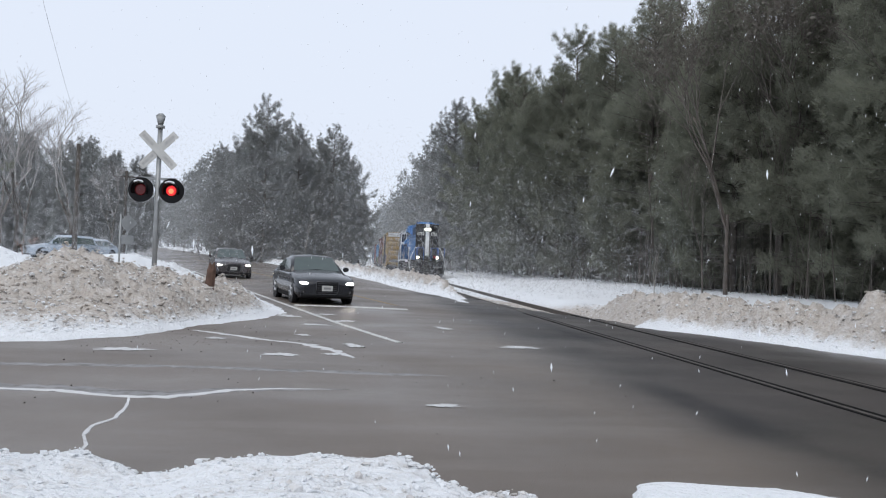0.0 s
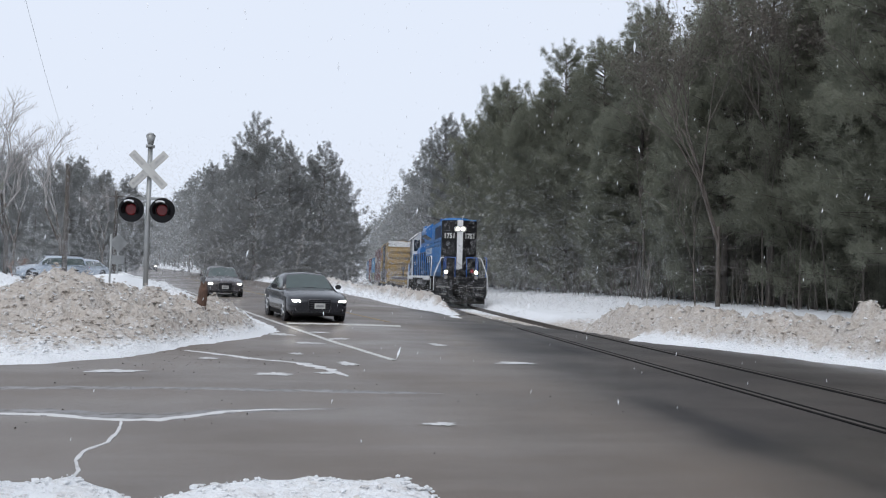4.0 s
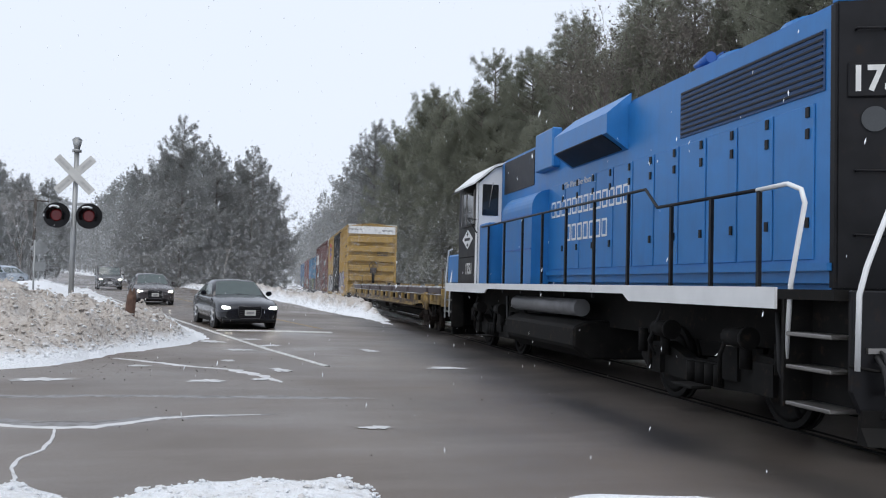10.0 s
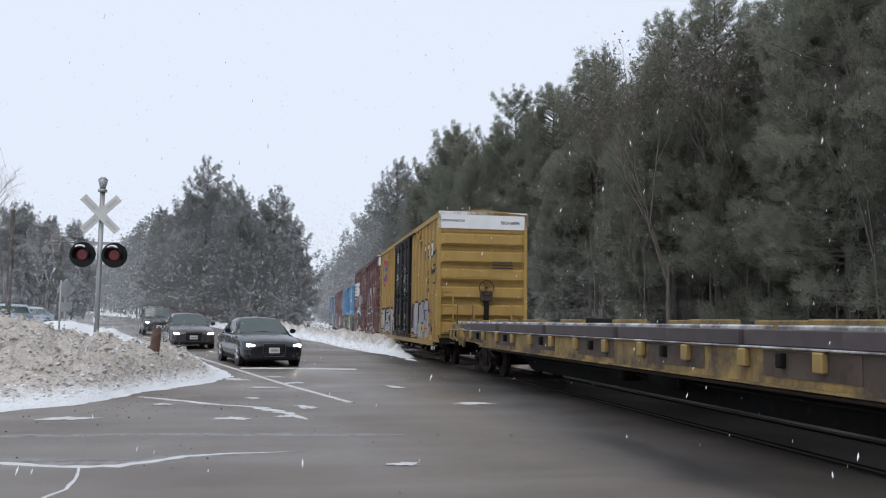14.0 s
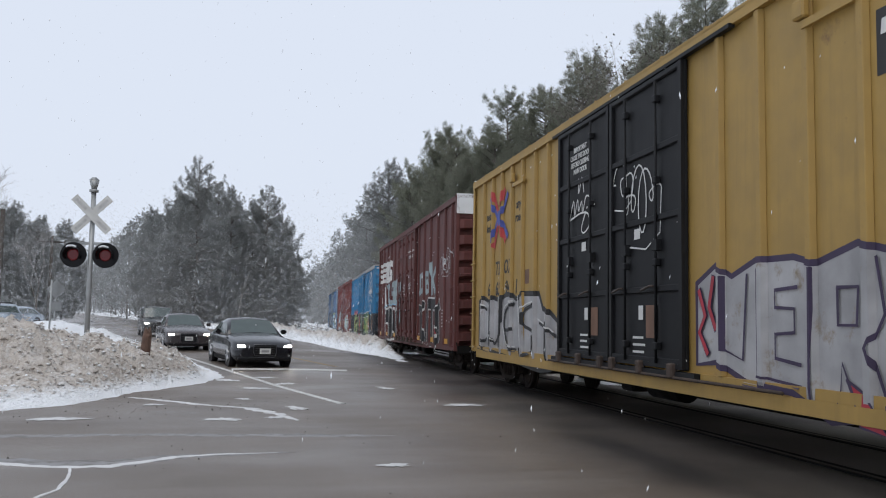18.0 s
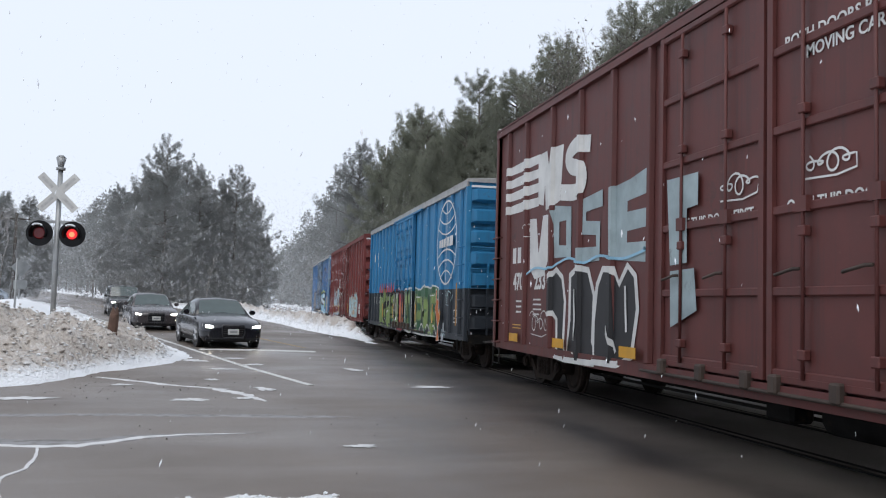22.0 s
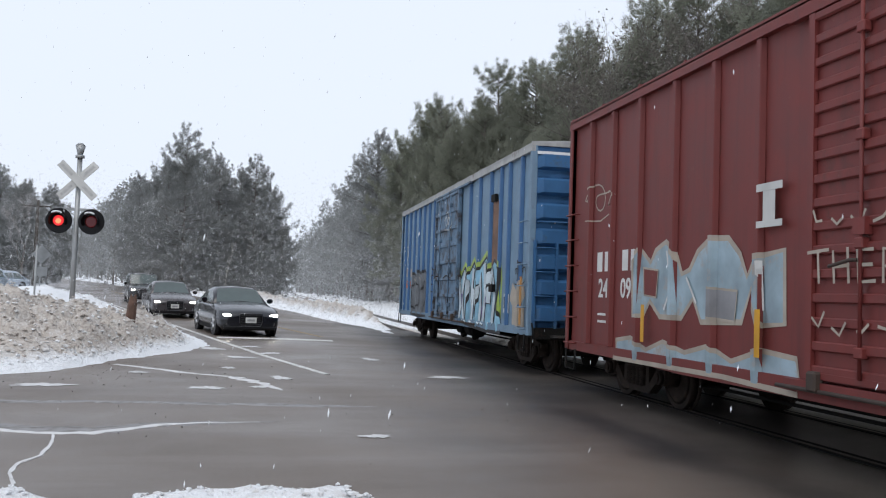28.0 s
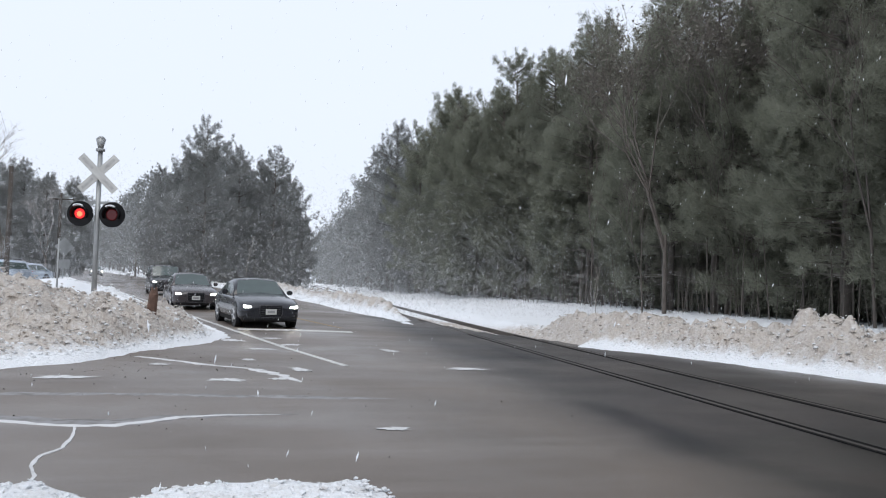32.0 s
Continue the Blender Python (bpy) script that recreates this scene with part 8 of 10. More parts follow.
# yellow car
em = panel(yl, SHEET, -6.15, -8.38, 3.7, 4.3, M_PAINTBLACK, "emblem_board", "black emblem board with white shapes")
for k in range(2):
    y = -6.45 - 0.72 * k
    poly(em, SHEET - 0.005, [(y + 0.22, 4.2), (y - 0.32, 4.2), (y - 0.3, 4.06), (y + 0.24, 4.06)], M_PAINTWHITE, "emblem_shape")
    poly(em, SHEET - 0.005, [(y + 0.02, 4.05), (y - 0.16, 4.05), (y - 0.1, 3.8), (y + 0.08, 3.8)], M_PAINTWHITE, "emblem_shape")
poly(em, SHEET - 0.005, [(-7.62, 4.22), (-7.86, 4.22), (-8.3, 3.78), (-8.02, 3.78)], M_PAINTWHITE, "emblem_shape"), poly(em, SHEET - 0.006, [(-8.0, 4.22), (-8.3, 4.22), (-7.95, 3.78), (-7.7, 3.78)], M_PAINTWHITE, "emblem_shape")
for k in range(3):
    panel(em, SHEET - 0.009, -6.55, -7.5, 3.9 + 0.07 * k, 3.915 + 0.07 * k, M_PAINTBLACK, "emblem_line")
lettering("Railcar Pooling", 0.36, on_side(SHEET - 0.004, -7.22, 3.22), M_PAINTBLACK, yl, squeeze=0.85)
lettering("Experts", 0.36, on_side(SHEET - 0.004, -7.2, 2.92), M_PAINTBLACK, yl, squeeze=0.85)
bars(yl, SHEET, -7.2, 2.58, 1.0, 0.22, 1, M_PAINTBLACK, 2, 0.3)
M_SILVERDARK = mat("spray_silver_shade", (0.24, 0.24, 0.25), 0.55, vary=0.25, scale=2.5)
M_SILVERWARM = mat("spray_silver_worn", (0.36, 0.355, 0.36), 0.5, vary=0.28, scale=1.6, dirt=(0.24, 0.19, 0.13), dirt_amount=0.3, dirt_scale=3)
M_PLUM = mat("spray_plum_outline", (0.045, 0.03, 0.07), 0.6, vary=0.2)
# two black throw-up tags on the corner sheet
for dz in (0.0, -0.62):
    letter_strokes(yl, SHEET - 0.004, [[(-8.5, 3.55 + dz), (-8.62, 3.9 + dz), (-8.85, 3.85 + dz), (-8.8, 3.45 + dz), (-8.55, 3.4 + dz), (-8.5, 3.55 + dz)],
                                       [(-8.85, 3.85 + dz), (-9.05, 3.95 + dz), (-9.15, 3.7 + dz), (-8.95, 3.5 + dz), (-9.1, 3.32 + dz), (-9.2, 3.5 + dz)],
                                       [(-9.12, 3.9 + dz), (-9.32, 3.92 + dz), (-9.36, 3.6 + dz), (-9.22, 3.36 + dz)]], 0.045, M_PAINTBLACK, soft=True, label="black spray-painted tag")
# silver piece on the leading half
paint_field(yl, SHEET - 0.004, [(-2.75, 2.0), (-3.23, 2.2), (-3.6, 2.05), (-4.1, 2.2), (-4.83, 2.19), (-5.2, 2.1), (-5.84, 2.25), (-6.4, 2.12), (-6.7, 2.28), (-7.26, 2.15), (-7.47, 1.85), (-7.47, 0.9), (-7.11, 0.67), (-6.3, 0.72),
                                (-5.47, 0.6), (-4.85, 0.82), (-3.9, 0.86), (-3.26, 1.05), (-2.75, 1.0)], M_SILVERWARM, M_PLUM, 0.07, "graffiti", "large worn silver spray-painted piece")
CONTOURS = [[(-3.45, 2.05), (-3.45, 1.2), (-3.85, 1.1), (-3.95, 2.05)],
            [(-4.9, 1.88), (-4.5, 1.86), (-4.5, 1.68), (-4.85, 1.66), (-4.85, 1.42), (-4.5, 1.4), (-4.5, 1.15), (-4.95, 1.1)], [(-4.15, 2.1), (-4.15, 0.95), (-4.95, 0.88)],
            [(-5.2, 2.05), (-5.18, 0.72), (-5.55, 0.68), (-5.6, 1.15), (-5.85, 0.68)], [(-5.55, 1.85), (-5.55, 1.5), (-5.82, 1.5), (-5.85, 1.85), (-5.55, 1.85)], [(-6.1, 2.1), (-6.2, 1.6), (-6.0, 1.3), (-6.25, 0.75)],
            [(-6.4, 0.75), (-6.55, 2.1)], [(-6.7, 0.75), (-6.75, 1.2), (-7.1, 1.2), (-7.15, 0.75)], [(-6.8, 1.85), (-6.8, 1.5), (-7.05, 1.5), (-7.02, 1.85), (-6.8, 1.85)]]
letter_strokes(yl, SHEET - 0.012, CONTOURS, 0.04, M_PLUM, label="dark contours of the silver letters")
paint_field(yl, SHEET - 0.02, [(-5.66, 1.0), (-5.9, 0.6), (-6.25, 0.56), (-6.0, 0.85)], M_TAGRED, M_PLUM, 0.03, "graffiti", "small red wedge")
letter_strokes(yl, SHEET - 0.02, [[(-2.85, 1.9), (-3.0, 1.6), (-2.85, 1.4), (-3.05, 1.15)], [(-3.2, 2.05), (-3.1, 1.7), (-3.25, 1.45)]], 0.07, M_TAGRED, M_PLUM, 0.02, label="red and plum licks of paint")
letter_strokes(yl, SHEET - 0.02, [[(-7.6, 2.1), (-7.7, 1.8)], [(-7.75, 1.35), (-7.95, 1.1), (-7.85, 0.9)], [(-8.0, 1.5), (-8.15, 1.25), (-8.05, 1.05), (-8.3, 1.2)], [(-8.3, 1.5), (-8.45, 1.2), (-8.35, 0.95)]], 0.1, M_PURPLE, label="worn violet spray paint")
# silver piece on the trailing half, black contours
paint_field(yl, SHEET - 0.004, [(8.9, 2.0), (8.4, 2.1), (7.9, 1.98), (7.46, 2.08), (6.9, 2.0), (6.3, 2.12), (5.82, 2.11), (5.5, 2.0), (4.9, 2.1), (3.84, 2.07), (3.58, 1.77), (3.2, 1.72), (2.6, 1.5), (2.6, 0.75), (2.93, 0.63), (3.61, 0.58),
                                (4.53, 0.62), (5.63, 0.7), (7.46, 0.8), (8.89, 0.88)], M_SILVERWARM, M_PAINTBLACK, 0.11, "graffiti", "large silver bubble piece outlined in black")
RINGS = [[(8.05, 1.8), (8.5, 1.85), (8.65, 1.45), (8.45, 1.05), (8.0, 1.1)], [(7.6, 1.85), (7.6, 1.3), (7.3, 1.0), (6.95, 1.2), (6.9, 1.8)], [(5.6, 1.9), (6.3, 1.75), (6.4, 1.35), (5.75, 1.35)], [(6.4, 1.35), (6.1, 0.95), (5.4, 0.9)],
         [(4.1, 1.85), (4.8, 1.75), (4.85, 1.45), (4.2, 1.3), (4.15, 0.95), (4.9, 0.8)], [(3.3, 1.6), (3.2, 0.8)], [(3.75, 1.5), (2.75, 1.25)], [(5.2, 2.0), (5.15, 1.5), (5.0, 0.8)], [(7.8, 1.9), (7.85, 0.95)], [(6.6, 2.0), (6.65, 0.95)]]
letter_strokes(yl, SHEET - 0.012, RINGS, 0.075, M_PAINTBLACK, soft=True, label="black contours of the silver letters")
letter_strokes(yl, SHEET - 0.02, [[(a + 0.1, b + 0.07) for a, b in q[:3]] for q in RINGS], 0.03, M_PAINTWHITE, soft=True, label="white highlights of the silver letters")
wp = panel(yl, SHEET - 0.01, -7.2, -7.62, 1.12, 1.55, M_PAINTWHITE, "data_plate", "white framed data plate")
panel(wp, SHEET - 0.015, -7.25, -7.39, 1.22, 1.5, M_PAINTBLACK, "plate_field"), panel(wp, SHEET - 0.015, -7.43, -7.57, 1.22, 1.5, M_PAINTBLACK, "plate_field")
panel(yl, POST - 0.008, -8.0, -8.5, 0.8, 0.98, M_AMBER, "reflector", "amber reflector")
panel(yl, POST - 0.02, -6.3, -6.9, 1.05, 1.3, M_AMBER, "reflector", "amber reflector")
bars(yl, SHEET, -8.1, 2.0, 0.4, 0.8, 8, M_PAINTBLACK, 7)
for y in (-5.15, 5.6):
    part("bracket", bevel(boxes((-HALF - 0.06, -HALF + 0.03, y - 0.1, y + 0.1, 4.55, 4.75)), 0.02), M_YELLOW, yl)
    part("bracket_bar", boxes((-HALF - 0.02, -HALF + 0.03, y - 0.85, y, 4.45, 4.53)), M_YELLOW, yl)
# crossing emblem with arrow heads
for k, (line, m) in enumerate((([(7.8, 4.5), (7.14, 3.95), (7.68, 3.36)], M_EMBBLUE), ([(7.5, 4.55), (6.98, 3.97), (7.4, 3.3)], M_EMBRED), ([(6.5, 4.52), (6.94, 3.95), (6.44, 3.38)], M_EMBRED), ([(6.25, 4.4), (6.76, 3.9), (6.22, 3.45)], M_EMBBLUE))):
    letter_strokes(yl, SHEET - 0.004 - 0.003 * k, [line], 0.16, m, name="emblem_arm", label="arm of a red and blue crossed-arrow emblem")
paint_field(yl, SHEET - 0.024, [(7.12, 4.1), (6.82, 4.1), (6.8, 3.75), (7.1, 3.75)], M_EMBBLUE, name="emblem_heart", label="dark blue middle of the emblem")
lettering("any\nroad", 0.29, on_side(SHEET - 0.004, 5.38, 3.92), M_PAINTBLACK, yl, squeeze=0.9)
lettering("next\nload", 0.29, on_side(SHEET - 0.004, 8.02, 3.92), M_PAINTBLACK, yl, squeeze=0.8)
for text, y in (("TB", 7.07), ("OX", 6.22)):
    lettering(text, 0.44, on_side(SHEET - 0.004, y, 2.74), M_PAINTBLACK, yl, "reporting_mark", squeeze=1.05, shear=0.15)
for text, y in (("6", 7.95), ("65", 7.07), ("94", 6.22), ("1", 5.52)):
    lettering(text, 0.44, on_side(SHEET - 0.004, y, 2.26), M_PAINTBLACK, yl, "number", squeeze=1.05, shear=0.15)
panel(yl, SHEET, 4.55, 4.85, 2.3, 2.6, M_RUSTPANEL, "tag_board", "small rusty tag board")
lettering("IMPORTANT\nCLOSE THIS DOOR\nBEFORE CLOSING\nMAIN DOOR", 0.125, on_side(DOOR - 0.008, 1.3, 4.3), M_PAINTWHITE, yl, squeeze=0.9)
letter_strokes(yl, DOOR - 0.02, [[(1.3, 3.95), (1.3, 3.7), (1.15, 3.95), (1.05, 3.7)], [(1.75, 3.3), (1.55, 3.6), (1.5, 3.35), (1.35, 3.6), (1.3, 3.4), (1.15, 3.55), (1.1, 3.35), (0.95, 3.6), (0.75, 3.55), (0.9, 3.4)], [(1.75, 3.28), (1.2, 3.35), (0.85, 3.3), (0.8, 3.1), (1.05, 3.0), (1.15, 3.1), (0.95, 3.35)]], 0.03, M_PAINTWHITE, soft=True, label="white scrawled tag")
scrawl(yl, DOOR - 0.006, -1.9, -0.5, 2.6, 3.9, M_PAINTWHITE, 9, 4, 0.03, "white scrawled tag")
scrawl(yl, DOOR - 0.006, -0.9, -0.2, 3.2, 4.0, M_PAINTWHITE, 19, 2, 0.03, "white scrawled tag")
for y in (1.0, -1.2):
    panel(yl, DOOR - 0.006, y, y + 0.2, 2.7, 2.85, M_PAINTWHITE, "label_plate")
    panel(yl, DOOR - 0.006, y - 0.1, y + 0.05, 1.55, 1.75, M_PAINTWHITE, "label_plate")
    bars(yl, DOOR - 0.004, y, 1.2, 0.5, 0.3, 3, M_PAINTWHITE, 3)
    panel(yl, DOOR - 0.006, y - 0.55, y - 0.2, 1.3, 1.75, M_RUSTPANEL, "label_plate")
lettering("EXCESS HEIGHT CAR", 0.105, on_front(-1.03, -9.453, 4.86), M_PAINTBLACK, yl, squeeze=0.8, shear=0.15)
lettering("TBOX 665941", 0.14, on_front(0.95, -9.453, 4.82), M_PAINTBLACK, yl, "number", squeeze=0.85, shear=0.2)
bmx = bmesh.new()
for k in range(3):
    box(bmx, 0.3, 1.0, -9.6, -9.596, 3.25 + 0.1 * k, 3.29 + 0.1 * k)
part("marking", bmx, M_PAINTBLACK, yl)
panel(yl, DOOR, -9.0, 9.0, 0.62, 0.78, M_YELLOW, "sill_plate", "grimy yellow lower sill")

# maroon car
for k in range(4):
    z = 4.2 - 0.26 * k
    paint_field(mr_, SHEET - 0.004, [(9.25, z + 0.05), (9.25, z - 0.1), (8.3, z - 0.11), (7.25, z - 0.1), (7.2, z + 0.06), (8.0, z + 0.08)], M_PAINTWHITE, name="stripe", label="white emblem stripe")
paint_field(mr_, SHEET - 0.006, [(7.26, 3.36), (7.3, 4.24), (6.84, 4.26), (6.62, 3.66), (6.46, 4.26), (6.02, 4.24), (6.15, 3.3), (6.5, 3.24), (6.66, 3.22), (6.86, 3.2), (6.92, 3.66), (6.98, 3.3)], M_PAINTWHITE, name="emblem_shape", label="white angular emblem shape")
letter_strokes(mr_, SHEET - 0.006, [[(4.92, 4.06), (5.45, 4.12), (5.78, 3.98), (5.62, 3.8), (5.2, 3.7), (5.12, 3.5), (5.4, 3.36), (6.02, 3.42)]], 0.27, M_PAINTWHITE, soft=True, name="emblem_shape", label="white curved emblem shape")
# pale roller letters
M_ROLLER = mat("roller_pale_grey", (0.30, 0.37, 0.385), 0.6, vary=0.22, scale=2.5, dirt=(0.2, 0.22, 0.22), dirt_amount=0.25, dirt_scale=3)
paint_field(mr_, SHEET - 0.004, [(7.71, 3.12), (7.35, 3.1), (7.2, 2.45), (7.0, 3.12), (6.73, 3.12), (6.72, 2.3), (6.9, 2.05), (7.4, 2.0), (7.67, 2.2)], M_PAINTWHITE, name="roller_letter", label="white rolled-on letter shape")
letter_strokes(mr_, SHEET - 0.004, [[(6.3, 3.08), (5.72, 3.04), (5.7, 2.42), (6.25, 2.44), (6.3, 3.08)]], 0.3, M_ROLLER, name="roller_letter", label="pale grey rolled-on letter")
letter_strokes(mr_, SHEET - 0.004, [[(4.42, 3.14), (5.05, 3.1), (5.05, 2.75), (4.5, 2.7), (4.5, 2.32), (5.15, 2.32)]], 0.25, M_ROLLER, name="roller_letter", label="pale grey rolled-on letter")
paint_field(mr_, SHEET - 0.004, [(4.01, 3.25), (3.4, 3.3), (2.84, 3.4), (2.82, 3.05), (3.5, 3.0), (3.5, 2.85), (2.9, 2.85), (2.88, 2.6), (3.5, 2.58), (3.5, 2.42), (2.82, 2.4), (2.8, 2.12), (3.97, 2.2)], M_ROLLER, name="roller_letter", label="pale grey rolled-on letter")
paint_field(mr_, DOOR - 0.04, [(2.13, 3.1), (1.37, 3.1), (1.37, 2.72), (1.63, 2.7), (1.62, 2.06), (2.03, 2.04)], M_ROLLER, name="roller_letter", label="pale grey rolled-on letter on the door")
paint_field(mr_, DOOR - 0.04, [(2.03, 1.97), (1.45, 1.99), (1.38, 1.5), (2.01, 1.29)], M_ROLLER, name="roller_patch", label="pale grey patch on the door")
letter_strokes(mr_, SHEET - 0.02, [[(7.8, 2.1), (7.3, 2.2), (6.6, 2.16), (6.1, 2.25), (5.6, 2.3), (5.0, 2.2), (4.4, 2.28), (3.6, 2.2), (2.8, 2.3)]], 0.04, M_TAGCYAN, soft=True, name="scrawl", label="thin blue waterline")
letter_strokes(mr_, SHEET - 0.004, [[(-3.0, 3.08), (-3.5, 3.14), (-3.66, 2.95), (-3.64, 2.62), (-2.95, 2.5)], [(-3.12, 3.05), (-3.06, 2.5)]], 0.21, M_ROLLER, name="roller_letter", label="pale grey rolled-on letter")
letter_strokes(mr_, SHEET - 0.004, [[(-4.25, 3.15), (-4.38, 2.5)], [(-4.25, 3.15), (-4.78, 3.12), (-4.74, 2.86), (-4.36, 2.84)], [(-4.74, 2.86), (-4.92, 2.55), (-4.4, 2.5)]], 0.2, M_ROLLER, name="roller_letter", label="pale grey rolled-on letter")
letter_strokes(mr_, SHEET - 0.004, [[(-5.45, 3.4), (-5.58, 2.45)], [(-6.15, 3.18), (-5.68, 2.9), (-6.12, 2.5)]], 0.27, M_ROLLER, name="roller_letter", label="pale grey rolled-on letter")
# black throw-up with white rims, below the number
paint_field(mr_, SHEET - 0.004, [(6.68, 1.72), (6.55, 2.02), (6.28, 2.14), (5.98, 2.0), (5.84, 1.6), (5.9, 0.9), (5.8, 0.66), (6.2, 0.68), (6.22, 1.3), (6.42, 1.4), (6.6, 1.38)], M_PAINTBLACK, M_PAINTWHITE, 0.1, "graffiti", "black bubble letter rimmed in white")
paint_field(mr_, SHEET - 0.008, [(5.62, 2.02), (5.3, 2.14), (4.86, 2.08), (4.62, 1.7), (4.66, 1.0), (4.5, 0.68), (5.75, 0.66), (5.62, 1.3)], M_PAINTBLACK, M_PAINTWHITE, 0.1, "graffiti", "black bubble letter rimmed in white")
paint_field(mr_, SHEET - 0.012, [(4.5, 1.85), (4.3, 2.08), (3.9, 2.06), (3.72, 1.85), (3.45, 2.1), (3.2, 1.95), (3.12, 1.5), (3.3, 0.85), (3.7, 0.72), (4.6, 0.7), (4.62, 1.3)], M_PAINTBLACK, M_PAINTWHITE, 0.1, "graffiti", "black bubble letter rimmed in white")
letter_strokes(mr_, SHEET - 0.016, [[(5.3, 1.9), (5.2, 1.3), (5.35, 0.8)], [(4.1, 1.85), (4.05, 1.3), (3.8, 0.9)], [(3.5, 1.8), (3.45, 1.2)]], 0.06, M_PAINTWHITE, soft=True, label="white inner lines")
# black block letters on the leading half
letter_strokes(mr_, SHEET - 0.004, [[(-2.95, 1.92), (-3.4, 1.95), (-3.36, 0.95)], [(-3.98, 2.12), (-3.6, 1.55), (-4.05, 0.92)], [(-4.4, 0.88), (-4.68, 2.12), (-4.95, 0.84)], [(-5.15, 2.1), (-6.05, 2.06)], [(-5.6, 2.05), (-5.62, 0.8)],
                                    [(-6.32, 2.2), (-6.38, 1.65), (-6.72, 1.6)], [(-6.95, 2.0), (-6.68, 1.85), (-6.85, 0.95), (-6.4, 0.78)]], 0.34, M_PAINTBLACK, M_PAINTWHITE, 0.055, label="black block letters rimmed in white")
letter_strokes(mr_, SHEET - 0.02, [[(-6.55, 1.35), (-6.75, 1.25), (-6.7, 1.05), (-6.5, 1.1), (-6.55, 1.35)]], 0.05, M_PAINTWHITE, soft=True, label="white loop with a red heart")
paint_field(mr_, SHEET - 0.014, [(-6.56, 1.28), (-6.7, 1.22), (-6.66, 1.1), (-6.54, 1.14)], M_TAGRED, name="graffiti", label="small red heart of the loop")
letter_strokes(mr_, SHEET - 0.004, [[(-7.0, 3.1), (-7.1, 3.45), (-7.4, 3.5), (-7.35, 3.15), (-7.25, 2.95)], [(-7.45, 3.3), (-7.7, 3.65), (-7.95, 3.4), (-7.7, 3.15), (-7.5, 3.3)], [(-7.9, 3.2), (-8.2, 3.7), (-8.5, 3.6), (-8.4, 3.1), (-8.05, 3.0), (-7.9, 3.2)], [(-8.6, 3.1), (-8.9, 3.6), (-9.2, 3.4)]], 0.035, M_TAGGREY, soft=True, name="scrawl", label="grey outlined bubble tag")
blocks(mr_, SHEET, 8.62, 2.48, 2, 0.2, 0.3, 0.3, M_PAINTWHITE)
lettering("470", 0.44, on_side(SHEET - 0.004, 8.36, 1.96), M_PAINTWHITE, mr_, "number", squeeze=0.9, bold=0.03), lettering("233", 0.44, on_side(SHEET - 0.004, 7.1, 1.96), M_PAINTWHITE, mr_, "number", squeeze=0.9, bold=0.03)
bars(mr_, SHEET, 8.2, 1.5, 0.5, 0.3, 3, M_PAINTWHITE, 11), bars(mr_, SHEET, 7.2, 1.5, 0.5, 0.35, 4, M_PAINTWHITE, 12), bars(mr_, SHEET, 8.3, 1.12, 0.7, 0.12, 2, M_AMBER, 13)
scrawl(mr_, SHEET - 0.004, 6.6, 7.6, 1.0, 1.45, M_PAINTWHITE, 14, 4, 0.02), scrawl(mr_, SHEET - 0.004, 7.4, 7.9, 2.8, 3.05, M_PAINTWHITE, 15, 2, 0.02)
for y in (8.3, 5.9, 3.25, -3.4, -6.2, -8.6):
    panel(mr_, POST - 0.025, y - 0.26, y + 0.26, 0.84, 0.99, M_AMBER, "reflector", "amber reflector")
lettering("CLOSE THIS DOOR FIRST", 0.17, on_side(DOOR - 0.006, 1.2, 2.52), M_PAINTWHITE, mr_, squeeze=0.95)
lettering("OPEN THIS DOOR FIRST", 0.17, on_side(DOOR - 0.006, -1.15, 2.52), M_PAINTWHITE, mr_, squeeze=0.95)
lettering("BOTH DOORS BEFORE\nMOVING CAR", 0.17, on_side(DOOR - 0.006, -1.1, 4.05), M_PAINTWHITE, mr_)
scrawl(mr_, DOOR - 0.008, -1.3, -0.5, 2.75, 3.0, M_PAINTWHITE, 16, 4, 0.025), scrawl(mr_, DOOR - 0.008, 0.2, 1.0, 2.7, 3.0, M_PAINTWHITE, 17, 4, 0.025), scrawl(mr_, SHEET - 0.004, -8.8, -7.2, 2.9, 3.5, M_PAINTWHITE, 18, 5, 0.02)
bars(mr_, SHEET, -6.6, 2.6, 0.4, 0.9, 8, M_PAINTWHITE, 19), bars(mr_, SHEET, -7.6, 1.6, 0.5, 0.6, 6, M_PAINTWHITE, 20)

# bright blue car: globe of white lines
bm = bmesh.new()
gy, gzc, ga, gb = -6.05, 3.1, 1.1, 1.07
for k, (fa, w) in enumerate(((1.0, 0.05), (0.0, 0.04))):
    stroke(bm, [(gy + ga * fa * math.cos(t), gzc + gb * math.sin(t)) for t in [2 * math.pi * i / 40 for i in range(41)]], w, POST - 0.004, 0)
for zc in (-0.78, -0.52, -0.27, 0.3, 0.55, 0.8):
    half_w = ga * math.sqrt(1 - zc * zc)
    sag = 0.22 if zc > 0 else -0.22
    stroke(bm, [(gy + half_w * u, gzc + gb * zc + sag * (u * u - 1) * 1.0 + sag * 0.5) for u in [-0.97 + 1.94 * i / 12 for i in range(13)]], 0.04, POST - 0.004, 0)
tagged(part("globe_emblem", bm, M_PAINTWHITE, pb), "white line globe emblem", kind="stuff")
